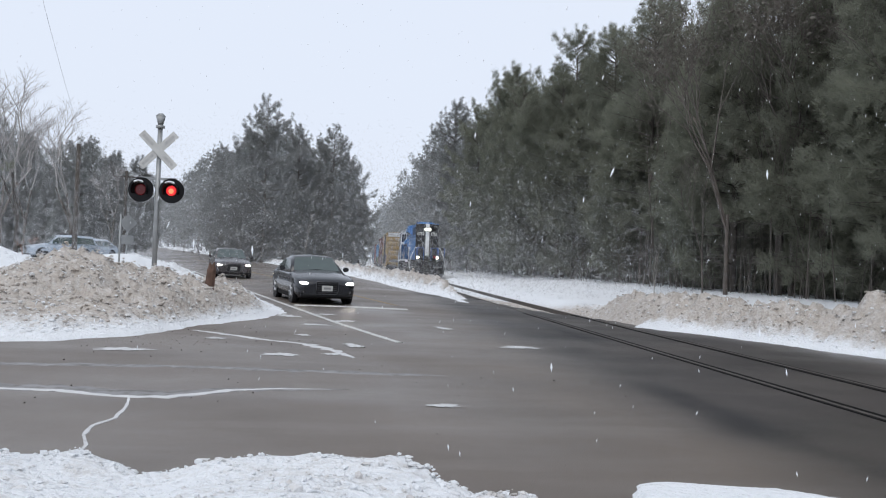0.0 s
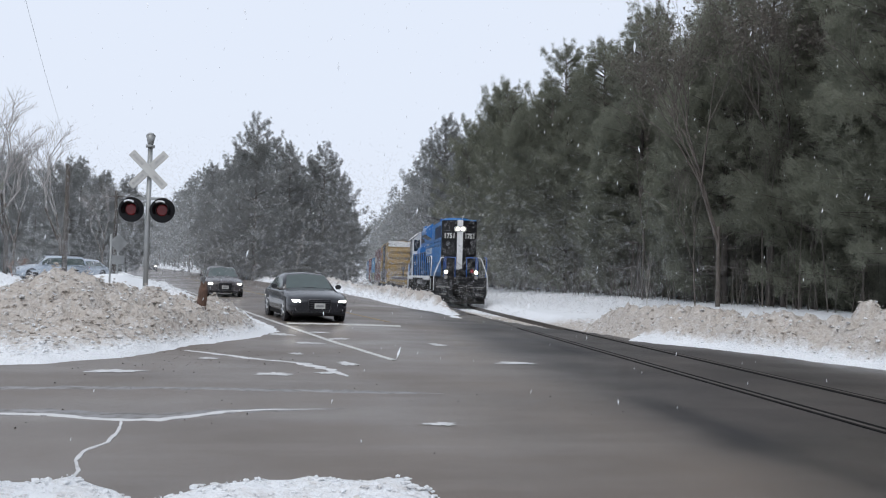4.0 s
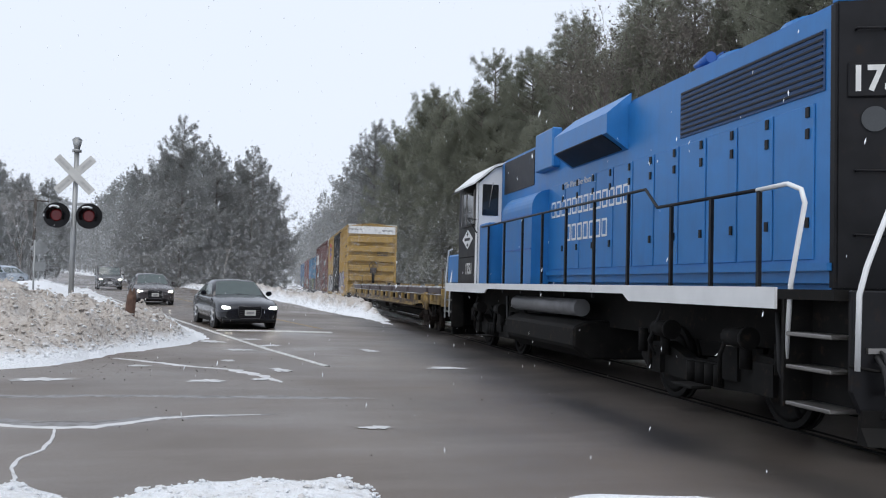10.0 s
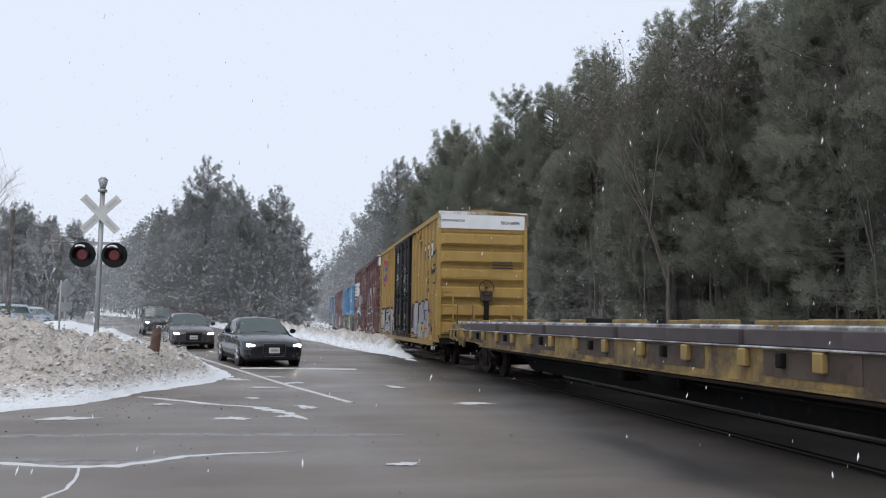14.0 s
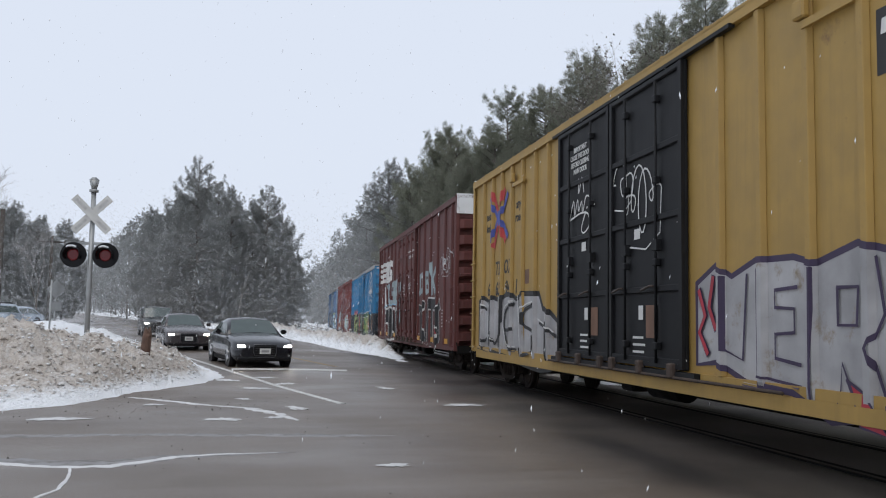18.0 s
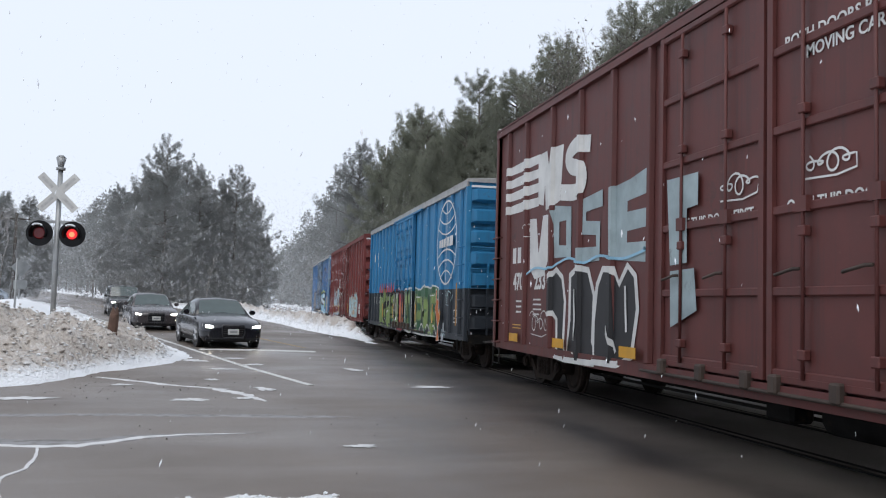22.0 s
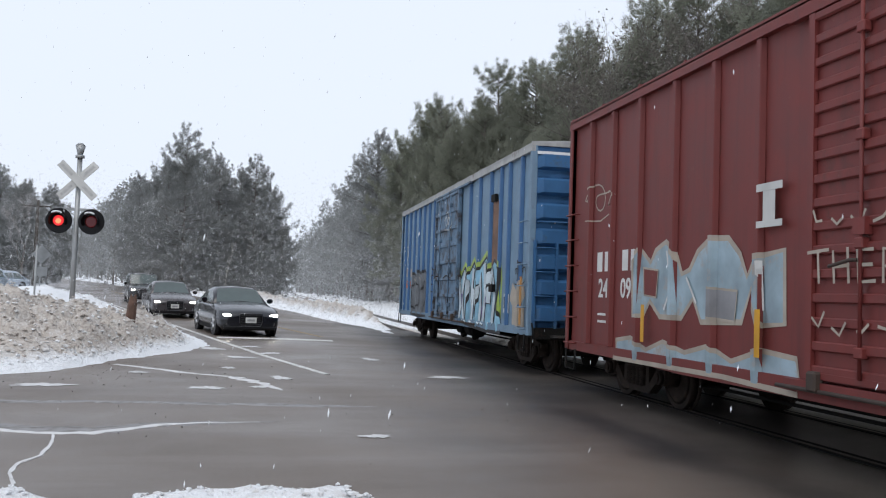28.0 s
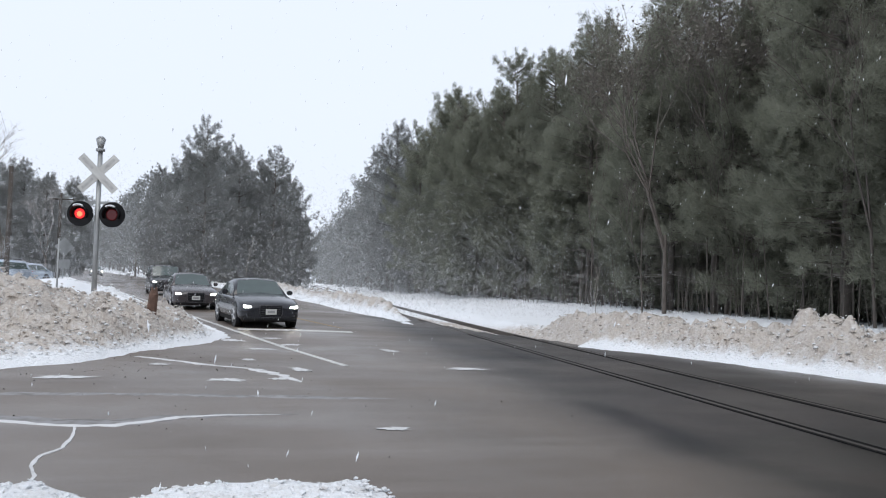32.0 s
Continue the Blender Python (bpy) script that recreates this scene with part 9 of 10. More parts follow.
for y, w, h in ((-5.24, 0.17, 0.2), (-5.47, 0.2, 0.21), (-5.73, 0.24, 0.22), (-6.12, 0.22, 0.24), (-6.42, 0.36, 0.25)):
    poly(pb, POST - 0.006, [(y, 2.99 + h), (y - w, 2.99 + h + 0.005), (y - w + 0.02, 2.99), (y + 0.02, 2.99)], M_PAINTWHITE, "emblem_shape")
blocks(pb, SHEET, 6.2, 3.34, 2, 0.18, 0.26, 0.24, M_PAINTWHITE), blocks(pb, SHEET, 6.15, 3.0, 3, 0.16, 0.2, 0.2, M_PAINTWHITE), panel(pb, SHEET, 7.05, 7.3, 3.15, 3.45, M_PAINTWHITE, "spray_patch")
blocks(pb, SHEET, 6.95, 1.6, 3, 0.17, 0.28, 0.24, M_PAINTWHITE)
lettering("31771", 0.36, on_side(SHEET - 0.004, 5.6, 1.6), M_PAINTWHITE, pb, "number", squeeze=1.2)
bars(pb, SHEET, 6.7, 1.2, 0.5, 0.22, 2, M_PAINTWHITE, 21), bars(pb, SHEET, 5.8, 1.2, 0.5, 0.22, 2, M_PAINTWHITE, 22)
graffiti(pb, SHEET - 0.004, 1.75, 5.5, 0.66, 2.0, 5, (M_PAINTBLACK, M_TAGGREEN, M_TAGGREEN2, M_PAINTWHITE), 41, label="lime and red spray-painted shapes", filled=True)
graffiti(pb, DOOR - 0.04, 0.6, 1.7, 0.7, 1.95, 1, (M_PAINTWHITE, M_TAGGREEN, M_TAGTAN, M_PAINTWHITE), 42, label="lime and tan spray-painted shape")
paint_field(pb, DOOR - 0.04, [(1.0, 1.75), (0.7, 1.95), (0.3, 1.8), (0.1, 1.95), (-0.3, 1.7), (-0.35, 0.75), (0.1, 0.6), (0.9, 0.62)], M_TAGRED, M_PAINTBLACK, 0.05, "graffiti", "dark red spray-painted ground")
paint_field(pb, DOOR - 0.044, [(0.5, 1.3), (0.3, 1.6), (0.05, 1.35), (-0.1, 1.6), (-0.3, 1.1), (0.0, 0.75), (0.4, 0.9)], M_TAGORANGE, name="graffiti", label="orange flame of spray paint")
M_DUSTGREY = mat("spray_dust_grey", (0.3, 0.32, 0.34), 0.6, vary=0.3, scale=3.0, dirt=(0.08, 0.08, 0.09), dirt_amount=0.4, dirt_scale=5)
M_LEAF = mat("spray_leaf_green", (0.13, 0.2, 0.1), 0.55, vary=0.35, scale=2.2)
paint_field(pb, DOOR - 0.04, [(-0.41, 1.95), (-0.5, 1.5), (-0.42, 0.7), (-1.2, 0.64), (-1.6, 0.64), (-1.6, 1.99)], M_TAGGREEN2, M_PAINTWHITE, 0.08, "graffiti", "dark green ground edged in white, on the door")
paint_field(pb, SHEET - 0.004, [(-1.6, 2.0), (-2.4, 1.92), (-3.0, 2.06), (-3.82, 1.95), (-4.4, 2.02), (-4.93, 1.95), (-4.98, 0.64), (-4.1, 0.64), (-3.06, 0.62), (-1.6, 0.64)], M_TAGGREEN2, M_PAINTWHITE, 0.05, "graffiti", "dark green ground edged in white")
letter_strokes(pb, DOOR - 0.05, [[(-0.65, 1.62), (-1.3, 1.66)], [(-1.0, 1.62), (-1.02, 0.85)]], 0.26, M_TAGGREEN, M_LEAF, 0.05, label="pale green block letter on the door")
letter_strokes(pb, SHEET - 0.012, [[(-1.85, 0.8), (-1.85, 1.7)], [(-2.2, 0.8), (-2.2, 1.65), (-2.7, 1.6), (-2.72, 1.2), (-2.25, 1.15)],
                                   [(-3.2, 1.68), (-3.6, 1.4), (-3.5, 0.95), (-3.15, 0.85), (-3.02, 1.3), (-3.2, 1.68)], [(-4.65, 1.66), (-4.05, 1.62), (-4.1, 1.25), (-4.6, 1.15), (-4.55, 0.85), (-3.95, 0.82)]], 0.26, M_TAGGREEN, M_LEAF, 0.05, label="pale green block letters on dark green")
letter_strokes(pb, SHEET - 0.03, [[(-2.0, 1.75), (-2.05, 1.0)], [(-2.85, 0.8), (-2.9, 1.7)], [(-3.35, 1.3), (-3.3, 1.1)], [(-3.8, 1.75), (-3.85, 0.8)], [(-4.8, 1.4), (-4.85, 0.9)]], 0.07, M_PAINTBLACK, label="black shade of the green letters")
letter_strokes(pb, SHEET - 0.036, [[(-2.1, 1.72), (-2.6, 1.7)], [(-3.05, 1.6), (-3.0, 1.3)], [(-4.1, 1.72), (-4.6, 1.76)], [(-1.75, 1.6), (-1.76, 1.2)]], 0.03, M_PAINTWHITE, label="white glints on the green letters")
paint_field(pb, POST - 0.012, [(-4.98, 1.92), (-5.12, 1.86), (-5.1, 1.66), (-5.3, 1.62), (-5.28, 1.4), (-5.5, 1.2), (-5.4, 1.0), (-5.3, 0.9), (-5.46, 0.56), (-5.1, 0.54), (-5.26, 0.86), (-5.18, 1.04), (-4.9, 1.42), (-5.02, 1.5)], M_TAGORANGE, M_PAINTWHITE, 0.03, "graffiti", "orange flame of spray paint")
paint_field(pb, POST - 0.02, [(-5.5, 1.45), (-5.58, 1.3), (-5.54, 1.1), (-5.44, 1.0), (-5.5, 1.2)], M_AMBER, name="graffiti", label="yellow tongue of the flame")
letter_strokes(pb, SHEET - 0.02, [[(-5.5, 0.85), (-5.6, 0.68), (-5.7, 0.86), (-5.8, 0.7), (-5.92, 0.84), (-6.05, 0.66)], [(-5.9, 1.85), (-6.0, 1.6), (-6.15, 1.8), (-6.25, 1.55), (-6.45, 1.85), (-6.5, 1.6), (-6.7, 1.75)]], 0.04, M_TAGTEAL, label="pale spray-painted tag")
for i in range(9):
    y = 5.1 - i * 0.52
    poly(pb, POST - 0.001, [(y + 0.22, 1.9), (y, 2.25), (y - 0.22, 1.9)], M_TAGRED, "spray_point", "red spray-painted point")
scrawl(pb, SHEET - 0.004, -6.3, -5.8, 1.5, 1.85, M_TAGTEAL, 23, 3, 0.02)
for k in range(4):
    y = -2.1 - 0.82 * k
    letter_strokes(pb, SHEET - 0.04, [[(y + 0.34, 0.7), (y + 0.22, 0.84), (y, 0.93), (y - 0.22, 0.84), (y - 0.34, 0.7)]], 0.045, M_PAINTWHITE, soft=True, label="white scallop along the sill")
paint_field(pb, SHEET - 0.03, [(-5.62, 1.02), (-5.8, 1.04), (-5.84, 0.8), (-5.92, 0.62), (-5.84, 0.5), (-5.7, 0.56), (-5.64, 0.75)], M_DUSTGREY, name="spray_patch", label="pale grey smear of spray paint")
wp = panel(pb, SHEET - 0.02, -6.8, -7.16, 1.06, 1.38, M_PAINTWHITE, "data_plate", "white framed data plate")
for a in (-6.83, -6.99):
    for z, h in ((1.09, 0.075), (1.185, 0.165)):
        panel(wp, SHEET - 0.025, a, a - 0.14, z, z + h, M_PBLACK, "plate_field")
panel(pb, POST - 0.01, -7.24, -7.35, 1.0, 2.05, M_ORANGEBAR, "reflector", "orange reflector bar")
for y in (-2.2, -4.62, 4.15, 1.85):
    panel(pb, POST - 0.03, y - 0.05, y + 0.05, 1.0, 1.5, M_AMBER, "reflector", "yellow reflector bar")
# rib highlight on the end, painted as a white strip
part("end_highlight", boxes((-HALF + 0.1, HALF - 0.1, -8.14, -8.11, 4.28, 4.33)), M_LWHITE, pb, "white strip for the highlight along the end's top rib")

# oxide red car
for y, t in ((6.82, 2), (5.86, 2)):
    blocks(rd, SHEET, y, 2.08, t, 0.2, 0.3, 0.3, M_PAINTWHITE)
lettering("24", 0.4, on_side(SHEET - 0.004, 6.66, 1.66), M_PAINTWHITE, rd, "number", squeeze=0.95), lettering("093", 0.4, on_side(SHEET - 0.004, 5.72, 1.66), M_PAINTWHITE, rd, "number", squeeze=0.95)
bars(rd, SHEET, 6.6, 1.22, 0.5, 0.22, 2, M_PAINTWHITE, 31)
M_DUSTBLUE = mat("spray_dusty_blue", (0.29, 0.38, 0.43), 0.6, vary=0.3, scale=2.0, dirt=(0.35, 0.31, 0.27), dirt_amount=0.35, dirt_scale=2.5)
paint_field(rd, SHEET - 0.004, [(5.6, 2.05), (5.3, 2.2), (5.0, 2.02), (4.85, 2.18), (4.55, 2.28), (4.25, 2.1), (4.1, 1.85), (3.9, 1.9), (3.7, 2.12), (3.4, 2.26), (3.0, 2.24), (2.75, 2.05), (2.6, 1.8), (2.45, 2.0), (1.91, 2.06), (1.89, 1.31),
                                (2.3, 1.28), (2.5, 1.7), (2.7, 1.3), (3.6, 1.27), (3.8, 1.55), (4.1, 1.3), (4.7, 1.3), (5.0, 1.5), (5.2, 1.3), (5.55, 1.28)], M_DUSTBLUE, M_TAGTAN, 0.07, "graffiti", "dusty blue bubble letters edged in tan")
for ya, za, yb, zb in ((5.2, 1.95, 4.75, 1.55), (3.4, 1.68, 2.78, 1.3)):
    paint_field(rd, SHEET - 0.014, [(ya, za), (yb, za - 0.04), (yb + 0.05, zb), (ya - 0.03, zb + 0.03)], M_RED if ya > 5 else M_SILVERDARK, M_TAGTAN, 0.03, "graffiti", "open middle of a bubble letter")
letter_strokes(rd, SHEET - 0.014, [[(4.5, 2.15), (4.4, 1.7), (4.55, 1.4)], [(3.95, 1.8), (3.7, 1.5)], [(2.3, 1.95), (2.25, 1.45)]], 0.035, M_PAINTWHITE, soft=True, label="white lines on the bubble letters")
paint_field(rd, SHEET - 0.004, [(6.1, 0.92), (5.6, 0.98), (5.1, 0.84), (4.6, 0.98), (4.0, 0.88), (3.4, 1.0), (2.9, 0.86), (2.3, 1.02), (1.69, 0.98), (1.6, 0.64), (3.0, 0.68), (6.1, 0.66)], M_DUSTBLUE, M_TAGTAN, 0.06, "graffiti", "dusty blue and tan splashes along the sill")
for z0_, z1_, y0_, y1_ in ((2.3, 2.75, 1.98, 2.2), (2.68, 2.76, 1.85, 2.32), (2.3, 2.37, 1.85, 2.32)):
    panel(rd, POST - 0.004 - 0.002 * (y1_ - y0_ > 0.3) - 0.002 * (z0_ > 2.5), y0_, y1_, z0_, z1_, M_SIGNWHITE, "spray_patch")
for y in (5.04, 2.25, -2.4, -5.2):
    panel(rd, POST - 0.02, y - 0.05, y + 0.05, 0.95, 1.45, M_AMBER, "reflector", "yellow reflector bar")
letter_strokes(rd, DOOR - 0.045, [[(1.35, 2.0), (1.05, 2.02)], [(1.2, 2.0), (1.18, 1.72)], [(0.98, 2.0), (0.96, 1.72)], [(0.78, 2.02), (0.76, 1.72)], [(0.98, 1.86), (0.76, 1.87)], [(0.45, 2.0), (0.65, 2.0), (0.63, 1.72), (0.42, 1.73)], [(0.64, 1.87), (0.46, 1.87)],
                                  [(0.32, 1.72), (0.32, 2.0), (0.1, 1.96), (0.14, 1.86), (0.3, 1.86), (0.08, 1.72)], [(-0.2, 2.0), (0.0, 2.0), (-0.02, 1.72), (-0.22, 1.72)], [(0.0, 1.86), (-0.18, 1.87)]], 0.032, M_TAGTAN, name="scrawl", label="hand-painted word there in pale capitals")
for zc, y0 in ((2.3, 1.35), (1.35, 1.3)):
    rg = random.Random(int(zc * 10))
    letter_strokes(rd, DOOR - 0.045, [[(y0 - 0.3 * k - rg.uniform(0, 0.08), zc + rg.uniform(-0.08, 0.1)), (y0 - 0.3 * k - 0.12, zc + rg.uniform(-0.12, 0.0)), (y0 - 0.3 * k - 0.2, zc + rg.uniform(-0.02, 0.12))] for k in range(8)], 0.028, M_TAGTAN, name="scrawl", label="pale hand-painted scribble")
scrawl(rd, SHEET - 0.004, 6.4, 7.6, 2.75, 3.4, M_TAGTAN, 34, 2, 0.025)
graffiti(rd, SHEET - 0.004, -5.8, -2.3, 0.8, 1.9, 4, (M_TAGTAN, M_TAGTEAL, M_TAGTAN), 53, label="faded pale graffiti", filled=True)
panel(rd, SHEET - 0.02, -6.4, -6.9, 1.0, 1.45, M_PAINTWHITE, "data_plate")
# white strip that paints the light catching the top rib
part("end_highlight", boxes((-HALF + 0.1, HALF - 0.1, -8.14, -8.11, 4.3, 4.35)), M_LWHITE, rd, "white strip for the highlight along the end's top rib")

# faded blue car
M_ICEBLUE = mat("spray_ice_blue", (0.24, 0.44, 0.56), 0.55, vary=0.35, scale=2.2)
M_LIME = mat("spray_bright_lime", (0.34, 0.45, 0.10), 0.55, vary=0.3, scale=3)
M_FROST = mat("spray_frost_white", (0.52, 0.60, 0.64), 0.55, vary=0.25, scale=2.5)
TOPS = [(-1.58, 2.1), (-1.9, 1.95), (-2.3, 2.2), (-2.75, 2.0), (-3.3, 2.3), (-3.6, 2.05), (-4.0, 2.2), (-4.5, 2.4), (-4.85, 2.05), (-5.2, 2.3), (-5.75, 2.1)]
paint_field(lb, SHEET - 0.003, [(a, b + 0.16) for a, b in TOPS] + [(-5.9, 1.9), (-5.85, 1.0), (-5.6, 0.95), (-1.5, 1.0)], M_LIME, name="graffiti", label="lime halo of spray paint")
paint_field(lb, SHEET - 0.007, TOPS + [(-5.7, 1.2), (-6.0, 0.72), (-4.7, 0.7), (-3.2, 0.76), (-1.66, 0.86)], M_ICEBLUE, M_PAINTBLACK, 0.08, "graffiti", "ice blue ground outlined in black")
letter_strokes(lb, SHEET - 0.014, [[(-1.75, 1.9), (-1.95, 1.2), (-1.8, 0.95)], [(-2.35, 2.05), (-2.1, 1.5), (-2.3, 0.9)], [(-2.65, 0.9), (-2.85, 1.9), (-3.1, 1.3), (-3.3, 2.1)], [(-3.35, 1.6), (-3.2, 0.9)], [(-3.6, 1.9), (-3.75, 1.4), (-3.6, 0.95)], [(-3.75, 1.4), (-4.05, 1.95), (-4.1, 1.3), (-4.0, 0.9)],
                                   [(-4.4, 2.2), (-4.5, 1.5), (-4.35, 0.9)], [(-4.5, 1.55), (-4.95, 1.95)], [(-4.9, 1.4), (-5.1, 2.1), (-5.35, 1.5), (-5.2, 0.95)]], 0.2, M_FROST, M_PAINTBLACK, 0.035, label="frost-white angular letters outlined in black")
for k, (a, b) in enumerate(((-2.05, 1.55), (-2.55, 1.3), (-3.45, 1.2), (-4.2, 1.25), (-4.75, 1.5))):
    paint_field(lb, SHEET - 0.03, [(a, b), (a - 0.14, b - 0.02), (a - 0.07, b - 0.3)], M_PURPLE, name="graffiti", label="violet wedge between the letters")
ln = panel(lb, SHEET - 0.002, -4.95, -5.62, 1.75, 3.65, M_RUSTPANEL, "patch_panel", "rust-brown side panel")
for z in (3.68, 1.66):
    part("vent", bevel(boxes((-HALF - 0.03, -HALF + 0.05, -5.42, -5.1, z - 0.07, z + 0.1)), 0.01), M_UNDER, lb, "small dark vent box")
wp = panel(lb, SHEET - 0.02, -6.12, -6.5, 1.15, 1.55, M_PAINTWHITE, "data_plate", "white framed data plate")
panel(wp, SHEET - 0.026, -6.16, -6.29, 1.25, 1.5, M_PAINTBLACK, "plate_field"), panel(wp, SHEET - 0.026, -6.33, -6.46, 1.25, 1.5, M_PAINTBLACK, "plate_field")
graffiti(lb, SHEET - 0.004, -7.6, -6.6, 0.85, 1.85, 1, (M_TAGTAN, M_TAGTAN), 63, label="white and tan spray-painted patch")
scrawl(lb, SHEET - 0.004, -7.6, -6.8, 1.75, 2.3, M_PAINTBLACK, 64, 4, 0.03, "black spray-painted tag")
panel(lb, POST - 0.03, -7.55, -7.68, 0.95, 1.9, M_ORANGEBAR, "reflector", "orange reflector bar")
M_SLATE = mat("spray_slate_grey", (0.15, 0.165, 0.18), 0.6, vary=0.3, scale=2.5)
paint_field(lb, SHEET - 0.004, [(5.75, 1.9), (5.45, 2.2), (5.0, 2.1), (4.5, 2.25), (3.9, 2.12), (3.4, 2.25), (2.95, 2.1), (2.9, 0.82), (4.0, 0.78), (5.66, 0.82)], M_SLATE, M_PAINTBLACK, 0.1, "graffiti", "slate-grey bubble piece outlined in black")
letter_strokes(lb, SHEET - 0.012, [[(5.1, 1.85), (5.4, 1.7), (5.4, 1.1), (5.0, 1.0)], [(4.7, 1.9), (4.3, 1.7), (4.3, 1.2), (4.7, 1.05)], [(3.9, 1.9), (3.9, 1.0)], [(3.6, 1.6), (3.3, 1.9), (3.1, 1.4), (3.4, 1.1)]], 0.055, M_PAINTBLACK, soft=True, label="black contours of the grey letters")
letter_strokes(lb, SHEET - 0.012, [[(5.3, 2.0), (4.9, 1.92)], [(4.4, 2.05), (4.0, 1.95)]], 0.03, M_TAGTAN, soft=True, label="pale lines on the grey letters")
for x_, m in ((6.95, 2), (6.3, 2)):
    blocks(lb, SHEET, x_, 2.22, m, 0.18, 0.28, 0.28, M_TAGTAN)
lettering("62", 0.38, on_side(SHEET - 0.004, 6.85, 1.8), M_TAGORANGE, lb, "number", squeeze=0.95), lettering("34", 0.38, on_side(SHEET - 0.004, 6.2, 1.8), M_TAGORANGE, lb, "number", squeeze=0.95)
scrawl(lb, SHEET - 0.004, 6.6, 7.1, 2.4, 3.2, M_PAINTWHITE, 66, 2, 0.03), scrawl(lb, SHEET - 0.004, 7.3, 7.8, 2.7, 3.2, M_PAINTWHITE, 67, 2, 0.03), scrawl(lb, DOOR - 0.045, -1.0, 0.0, 3.3, 3.8, M_PAINTWHITE, 68, 4, 0.025), scrawl(lb, SHEET - 0.004, 1.6, 2.2, 1.6, 2.4, M_PAINTBLACK, 69, 2, 0.03)
# highlight of the top rib put in as a white strip
part("end_highlight", boxes((-HALF + 0.1, HALF - 0.1, -8.09, -8.06, 4.28, 4.34)), M_LWHITE, lb, "white strip for the highlight along the end's top rib")
# ---------------------------------------------------------------- falling snow
M_FLAKE = mat("snowflake", (0.85, 0.87, 0.9), 0.9, vary=0.02)
M_HAZE = mat("drifting_snow", (0.95, 0.96, 0.98), 0.9, vary=0.02)
n, l, b = link_nodes(M_HAZE)
tp, mx = n.new("ShaderNodeBsdfTransparent"), n.new("ShaderNodeMixShader")
mx.inputs["Fac"].default_value = 0.058         # each sliver nearly clear; together they veil the distance as haze
tl, body_mix = n.new("ShaderNodeBsdfTranslucent"), n.new("ShaderNodeMixShader")
tl.inputs["Color"].default_value = (0.95, 0.96, 0.98, 1)
body_mix.inputs["Fac"].default_value = 0.5
l.new(b.outputs["BSDF"], body_mix.inputs[1]), l.new(tl.outputs["BSDF"], body_mix.inputs[2])
l.new(tp.outputs["BSDF"], mx.inputs[1]), l.new(body_mix.outputs["Shader"], mx.inputs[2]), l.new(mx.outputs["Shader"], n["Material Output"].inputs["Surface"])


def flakes(name, count, lo, hi, size, stretch, seed, label):
    """Loose flakes of one shower: small elongated crystals."""
    r = np.random.RandomState(seed)
    P = np.stack([r.uniform(lo[k], hi[k], count) for k in range(3)], 1)
    s = size * r.uniform(0.6, 1.5, count)
    tilt = r.uniform(-0.25, 0.25, (count, 2)) + np.array([0.12, 0.0])
    up = np.stack([tilt[:, 0], tilt[:, 1], np.ones(count)], 1) * (s * stretch)[:, None]
    a = r.uniform(0, 6.283, count)
    ex, ey = np.stack([np.cos(a), np.sin(a), 0 * a], 1) * s[:, None], np.stack([-np.sin(a), np.cos(a), 0 * a], 1) * s[:, None]
    co = np.stack([P + up, P + ex, P + ey, P - ex, P - ey, P - up], 1)
    tri = np.array([(0, 1, 2), (0, 2, 3), (0, 3, 4), (0, 4, 1), (5, 2, 1), (5, 3, 2), (5, 4, 3), (5, 1, 4)])
    fa = tri[None] + (np.arange(count) * 6)[:, None, None]
    me = bpy.data.meshes.new(name)
    me.from_pydata(co.reshape(-1, 3).tolist(), [], fa.reshape(-1, 3).tolist())
    me.materials.append(M_FLAKE)
    return tagged(new(name, me), label, "snowfall", kind="stuff")


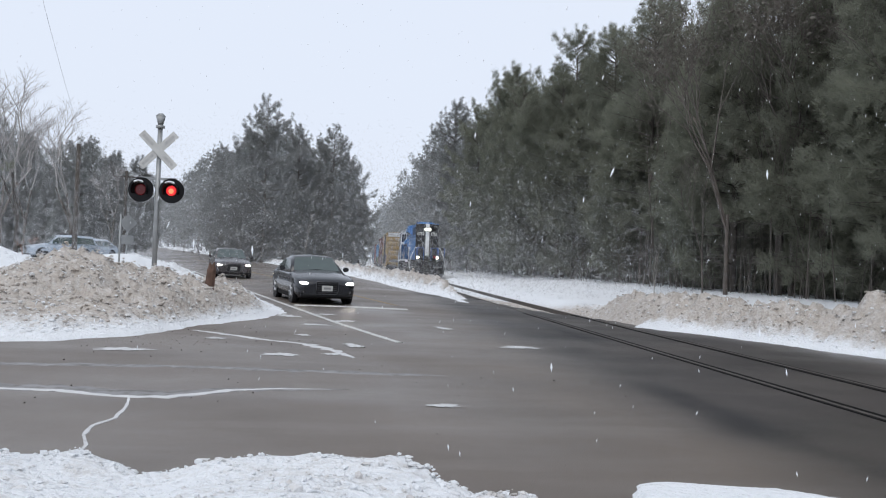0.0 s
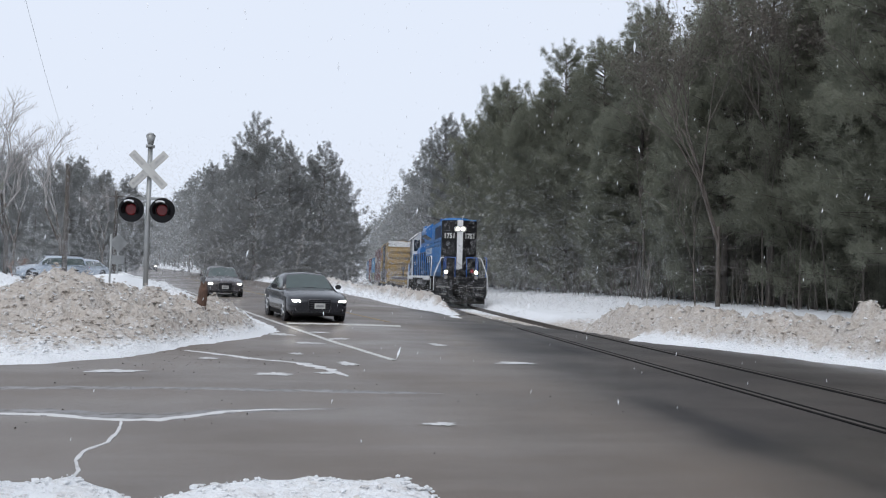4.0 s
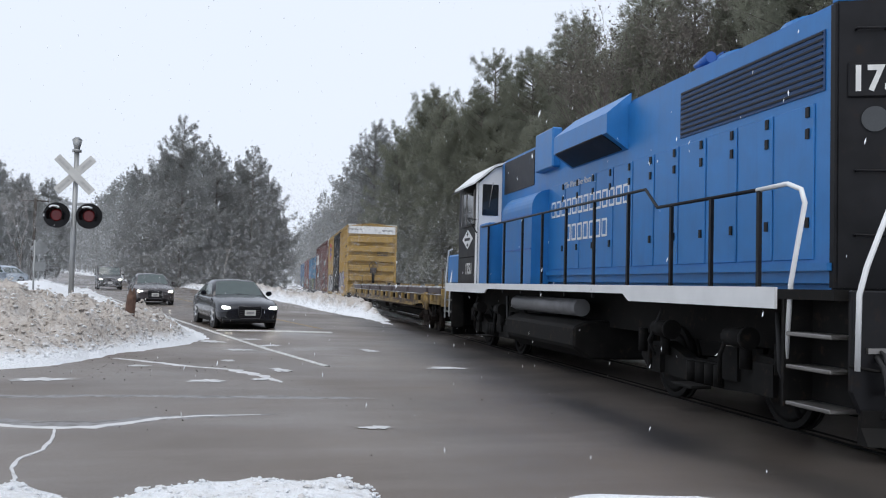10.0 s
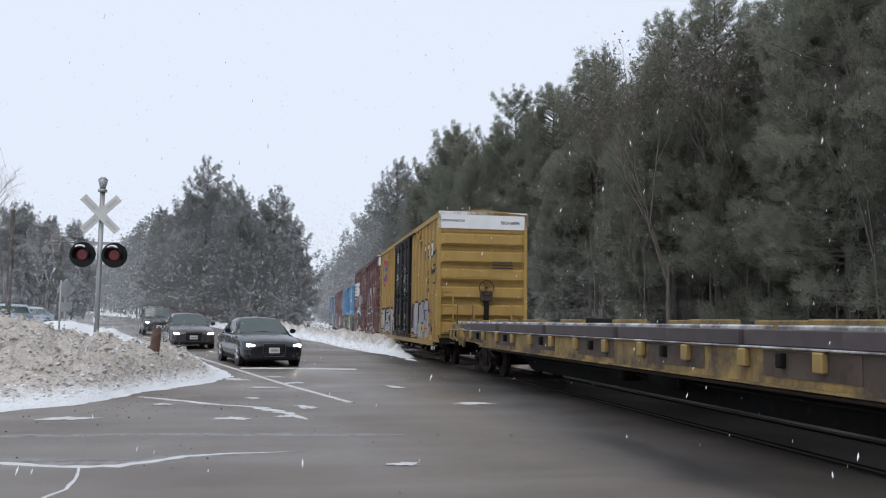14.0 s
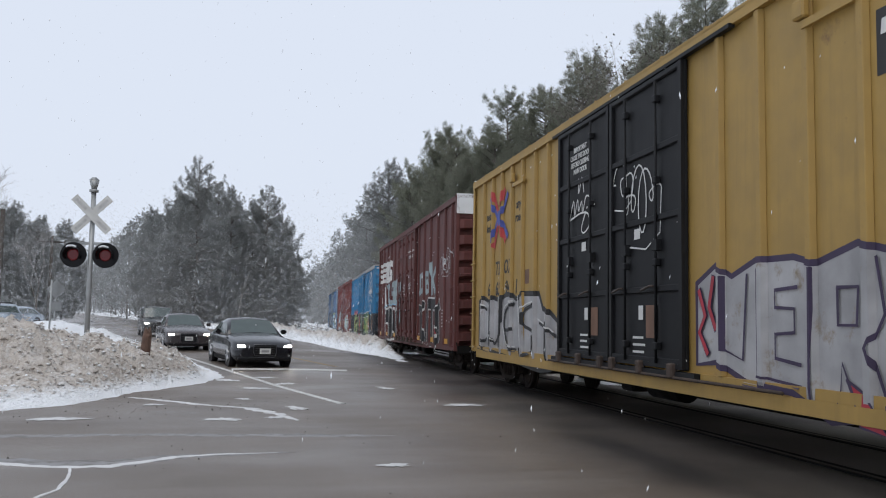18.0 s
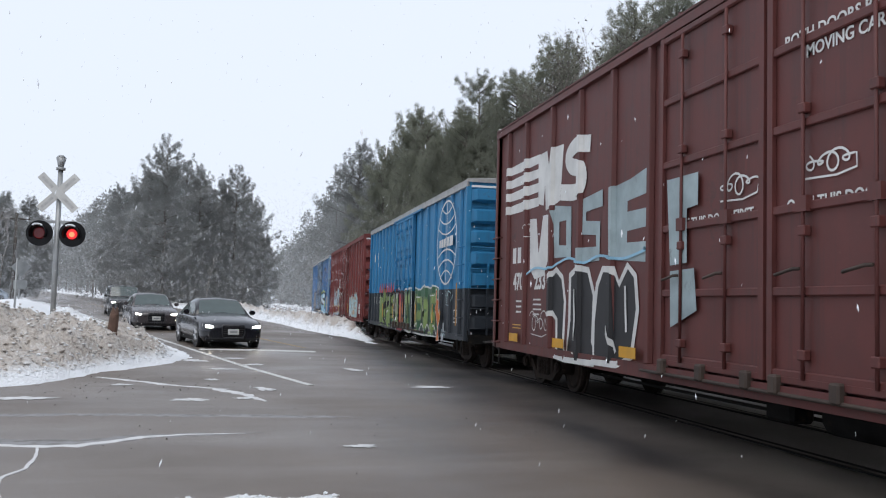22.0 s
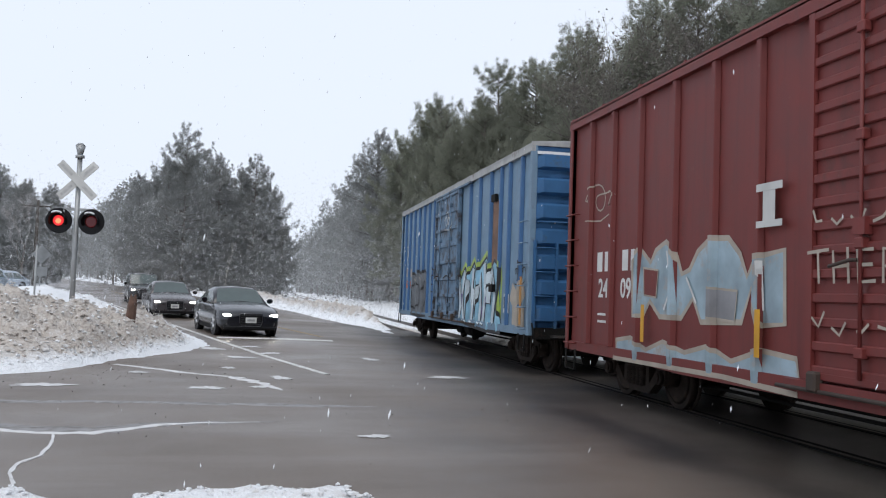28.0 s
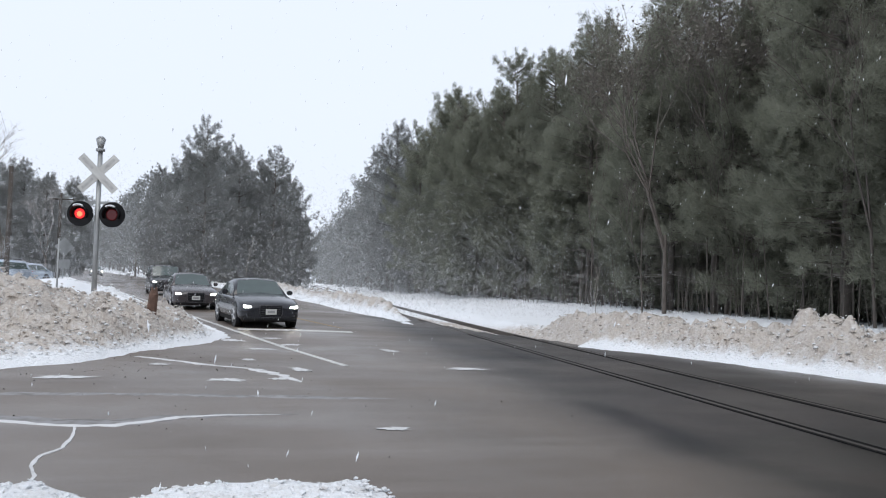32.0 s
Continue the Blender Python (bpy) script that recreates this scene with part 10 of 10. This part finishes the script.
def mist(name, count, seed, label, reach=(38, 140), fan=(-0.5, 0.12)):
    """Haze of falling snow in the distance, added as scattered sheer slivers."""
    r = np.random.RandomState(seed)
    y = r.uniform(reach[0], reach[1], count)
    x = r.uniform(fan[0], fan[1], count) * y + r.uniform(-4, 8, count)
    P = np.stack([x, y, (1 - np.sqrt(r.uniform(0, 1, count))) * np.minimum(15, 1.5 + 0.17 * y) * r.uniform(0.7, 1.0, count)], 1)
    s = ((0.12 + 0.0006 * y) * r.uniform(0.6, 1.3, count))[:, None, None]
    co = (P[:, None, :] + s * r.normal(0, 0.6, (count, 3, 3))).reshape(-1)
    me = bpy.data.meshes.new(name)
    me.vertices.add(count * 3)
    me.loops.add(count * 3)
    me.polygons.add(count)
    me.vertices.foreach_set("co", co.astype(np.float32))
    me.loops.foreach_set("vertex_index", np.arange(count * 3, dtype=np.int32))
    me.polygons.foreach_set("loop_start", np.arange(0, count * 3, 3, dtype=np.int32))
    me.update()
    me.materials.append(M_HAZE)
    return tagged(new(name, me), label, "snowfall", kind="stuff")


snow_near = flakes("falling_snow", 13000, (-9, 3.2, 0), (16, 26, 62), 0.0044, 4.4, 1, "loose snowflakes falling before the camera")
snow_far = mist("drifting_snow", 170000, 2, "haze of fine snow in the distance, as sheer slivers")
snow_mid = mist("drifting_snow", 80000, 3, "haze of fine snow before the wood, as sheer slivers", (34, 110), (0.1, 0.52))
FALL = [(snow_near, 1.6), (snow_far, 0.04), (snow_mid, 0.04)]
# ---------------------------------------------------------------- what moves
TRAVEL = [(0, -109.19), (4, -83.41), (8, -57.75), (9, -51.5), (10, -44.93), (11, -38.29), (12, -31.9), (13, -25.6), (14, -19.26), (17, 0), (18, 6.39), (19, 12.9), (20, 19.59), (21, 26.35), (22, 33.07), (23, 39.82), (24, 46.62),
          (25, 53.47), (28, 73.4), (29, 79.84), (30, 86.31), (31, 92.75), (32, 99.2)]


def travelled(t):
    return float(np.interp(t, [a for a, _ in TRAVEL], [b for _, b in TRAVEL]))


def car_pose(s, t):
    y = s - travelled(t)
    return pose(track_x(y), y, 0, 0, 0, track_turn(y))


def motions():
    for car, s in CARS:
        walk(car, [(t, car_pose(s, t)) for t in [float(a) for a in range(0, 33)]])
    for w, r, y in TURNING:
        walk(w, [(k / 10, pose(0, y, r, math.degrees(travelled(k / 10) / r), 0, 0)) for k in range(0, 321)])
    for car, rows in DRIVEN:
        walk(car, rows)
    # the two lamps of the signal take turns: each slides forward into its lens when lit
    for lamp, x, first in FLASHERS:
        rows = [(0.0, pose(x, 0.02 if first else -0.149, 2.84))]
        for k in range(-1, 48):
            t = 0.62 + 0.6695 * k
            on = (k % 2 == 0) == first
            if 0.1 < t < 31.9:
                rows += [(t - 0.05, pose(x, 0.02 if on else -0.149, 2.84)), (t + 0.05, pose(x, -0.149 if on else 0.02, 2.84))]
        walk(lamp, rows + [(32.0, rows[-1][1])])
    for ob, speed in FALL:
        walk(ob, [(float(t), pose(0.12 * speed * (t - 16), 0, -speed * t)) for t in (0, 16, 32)])
motions()
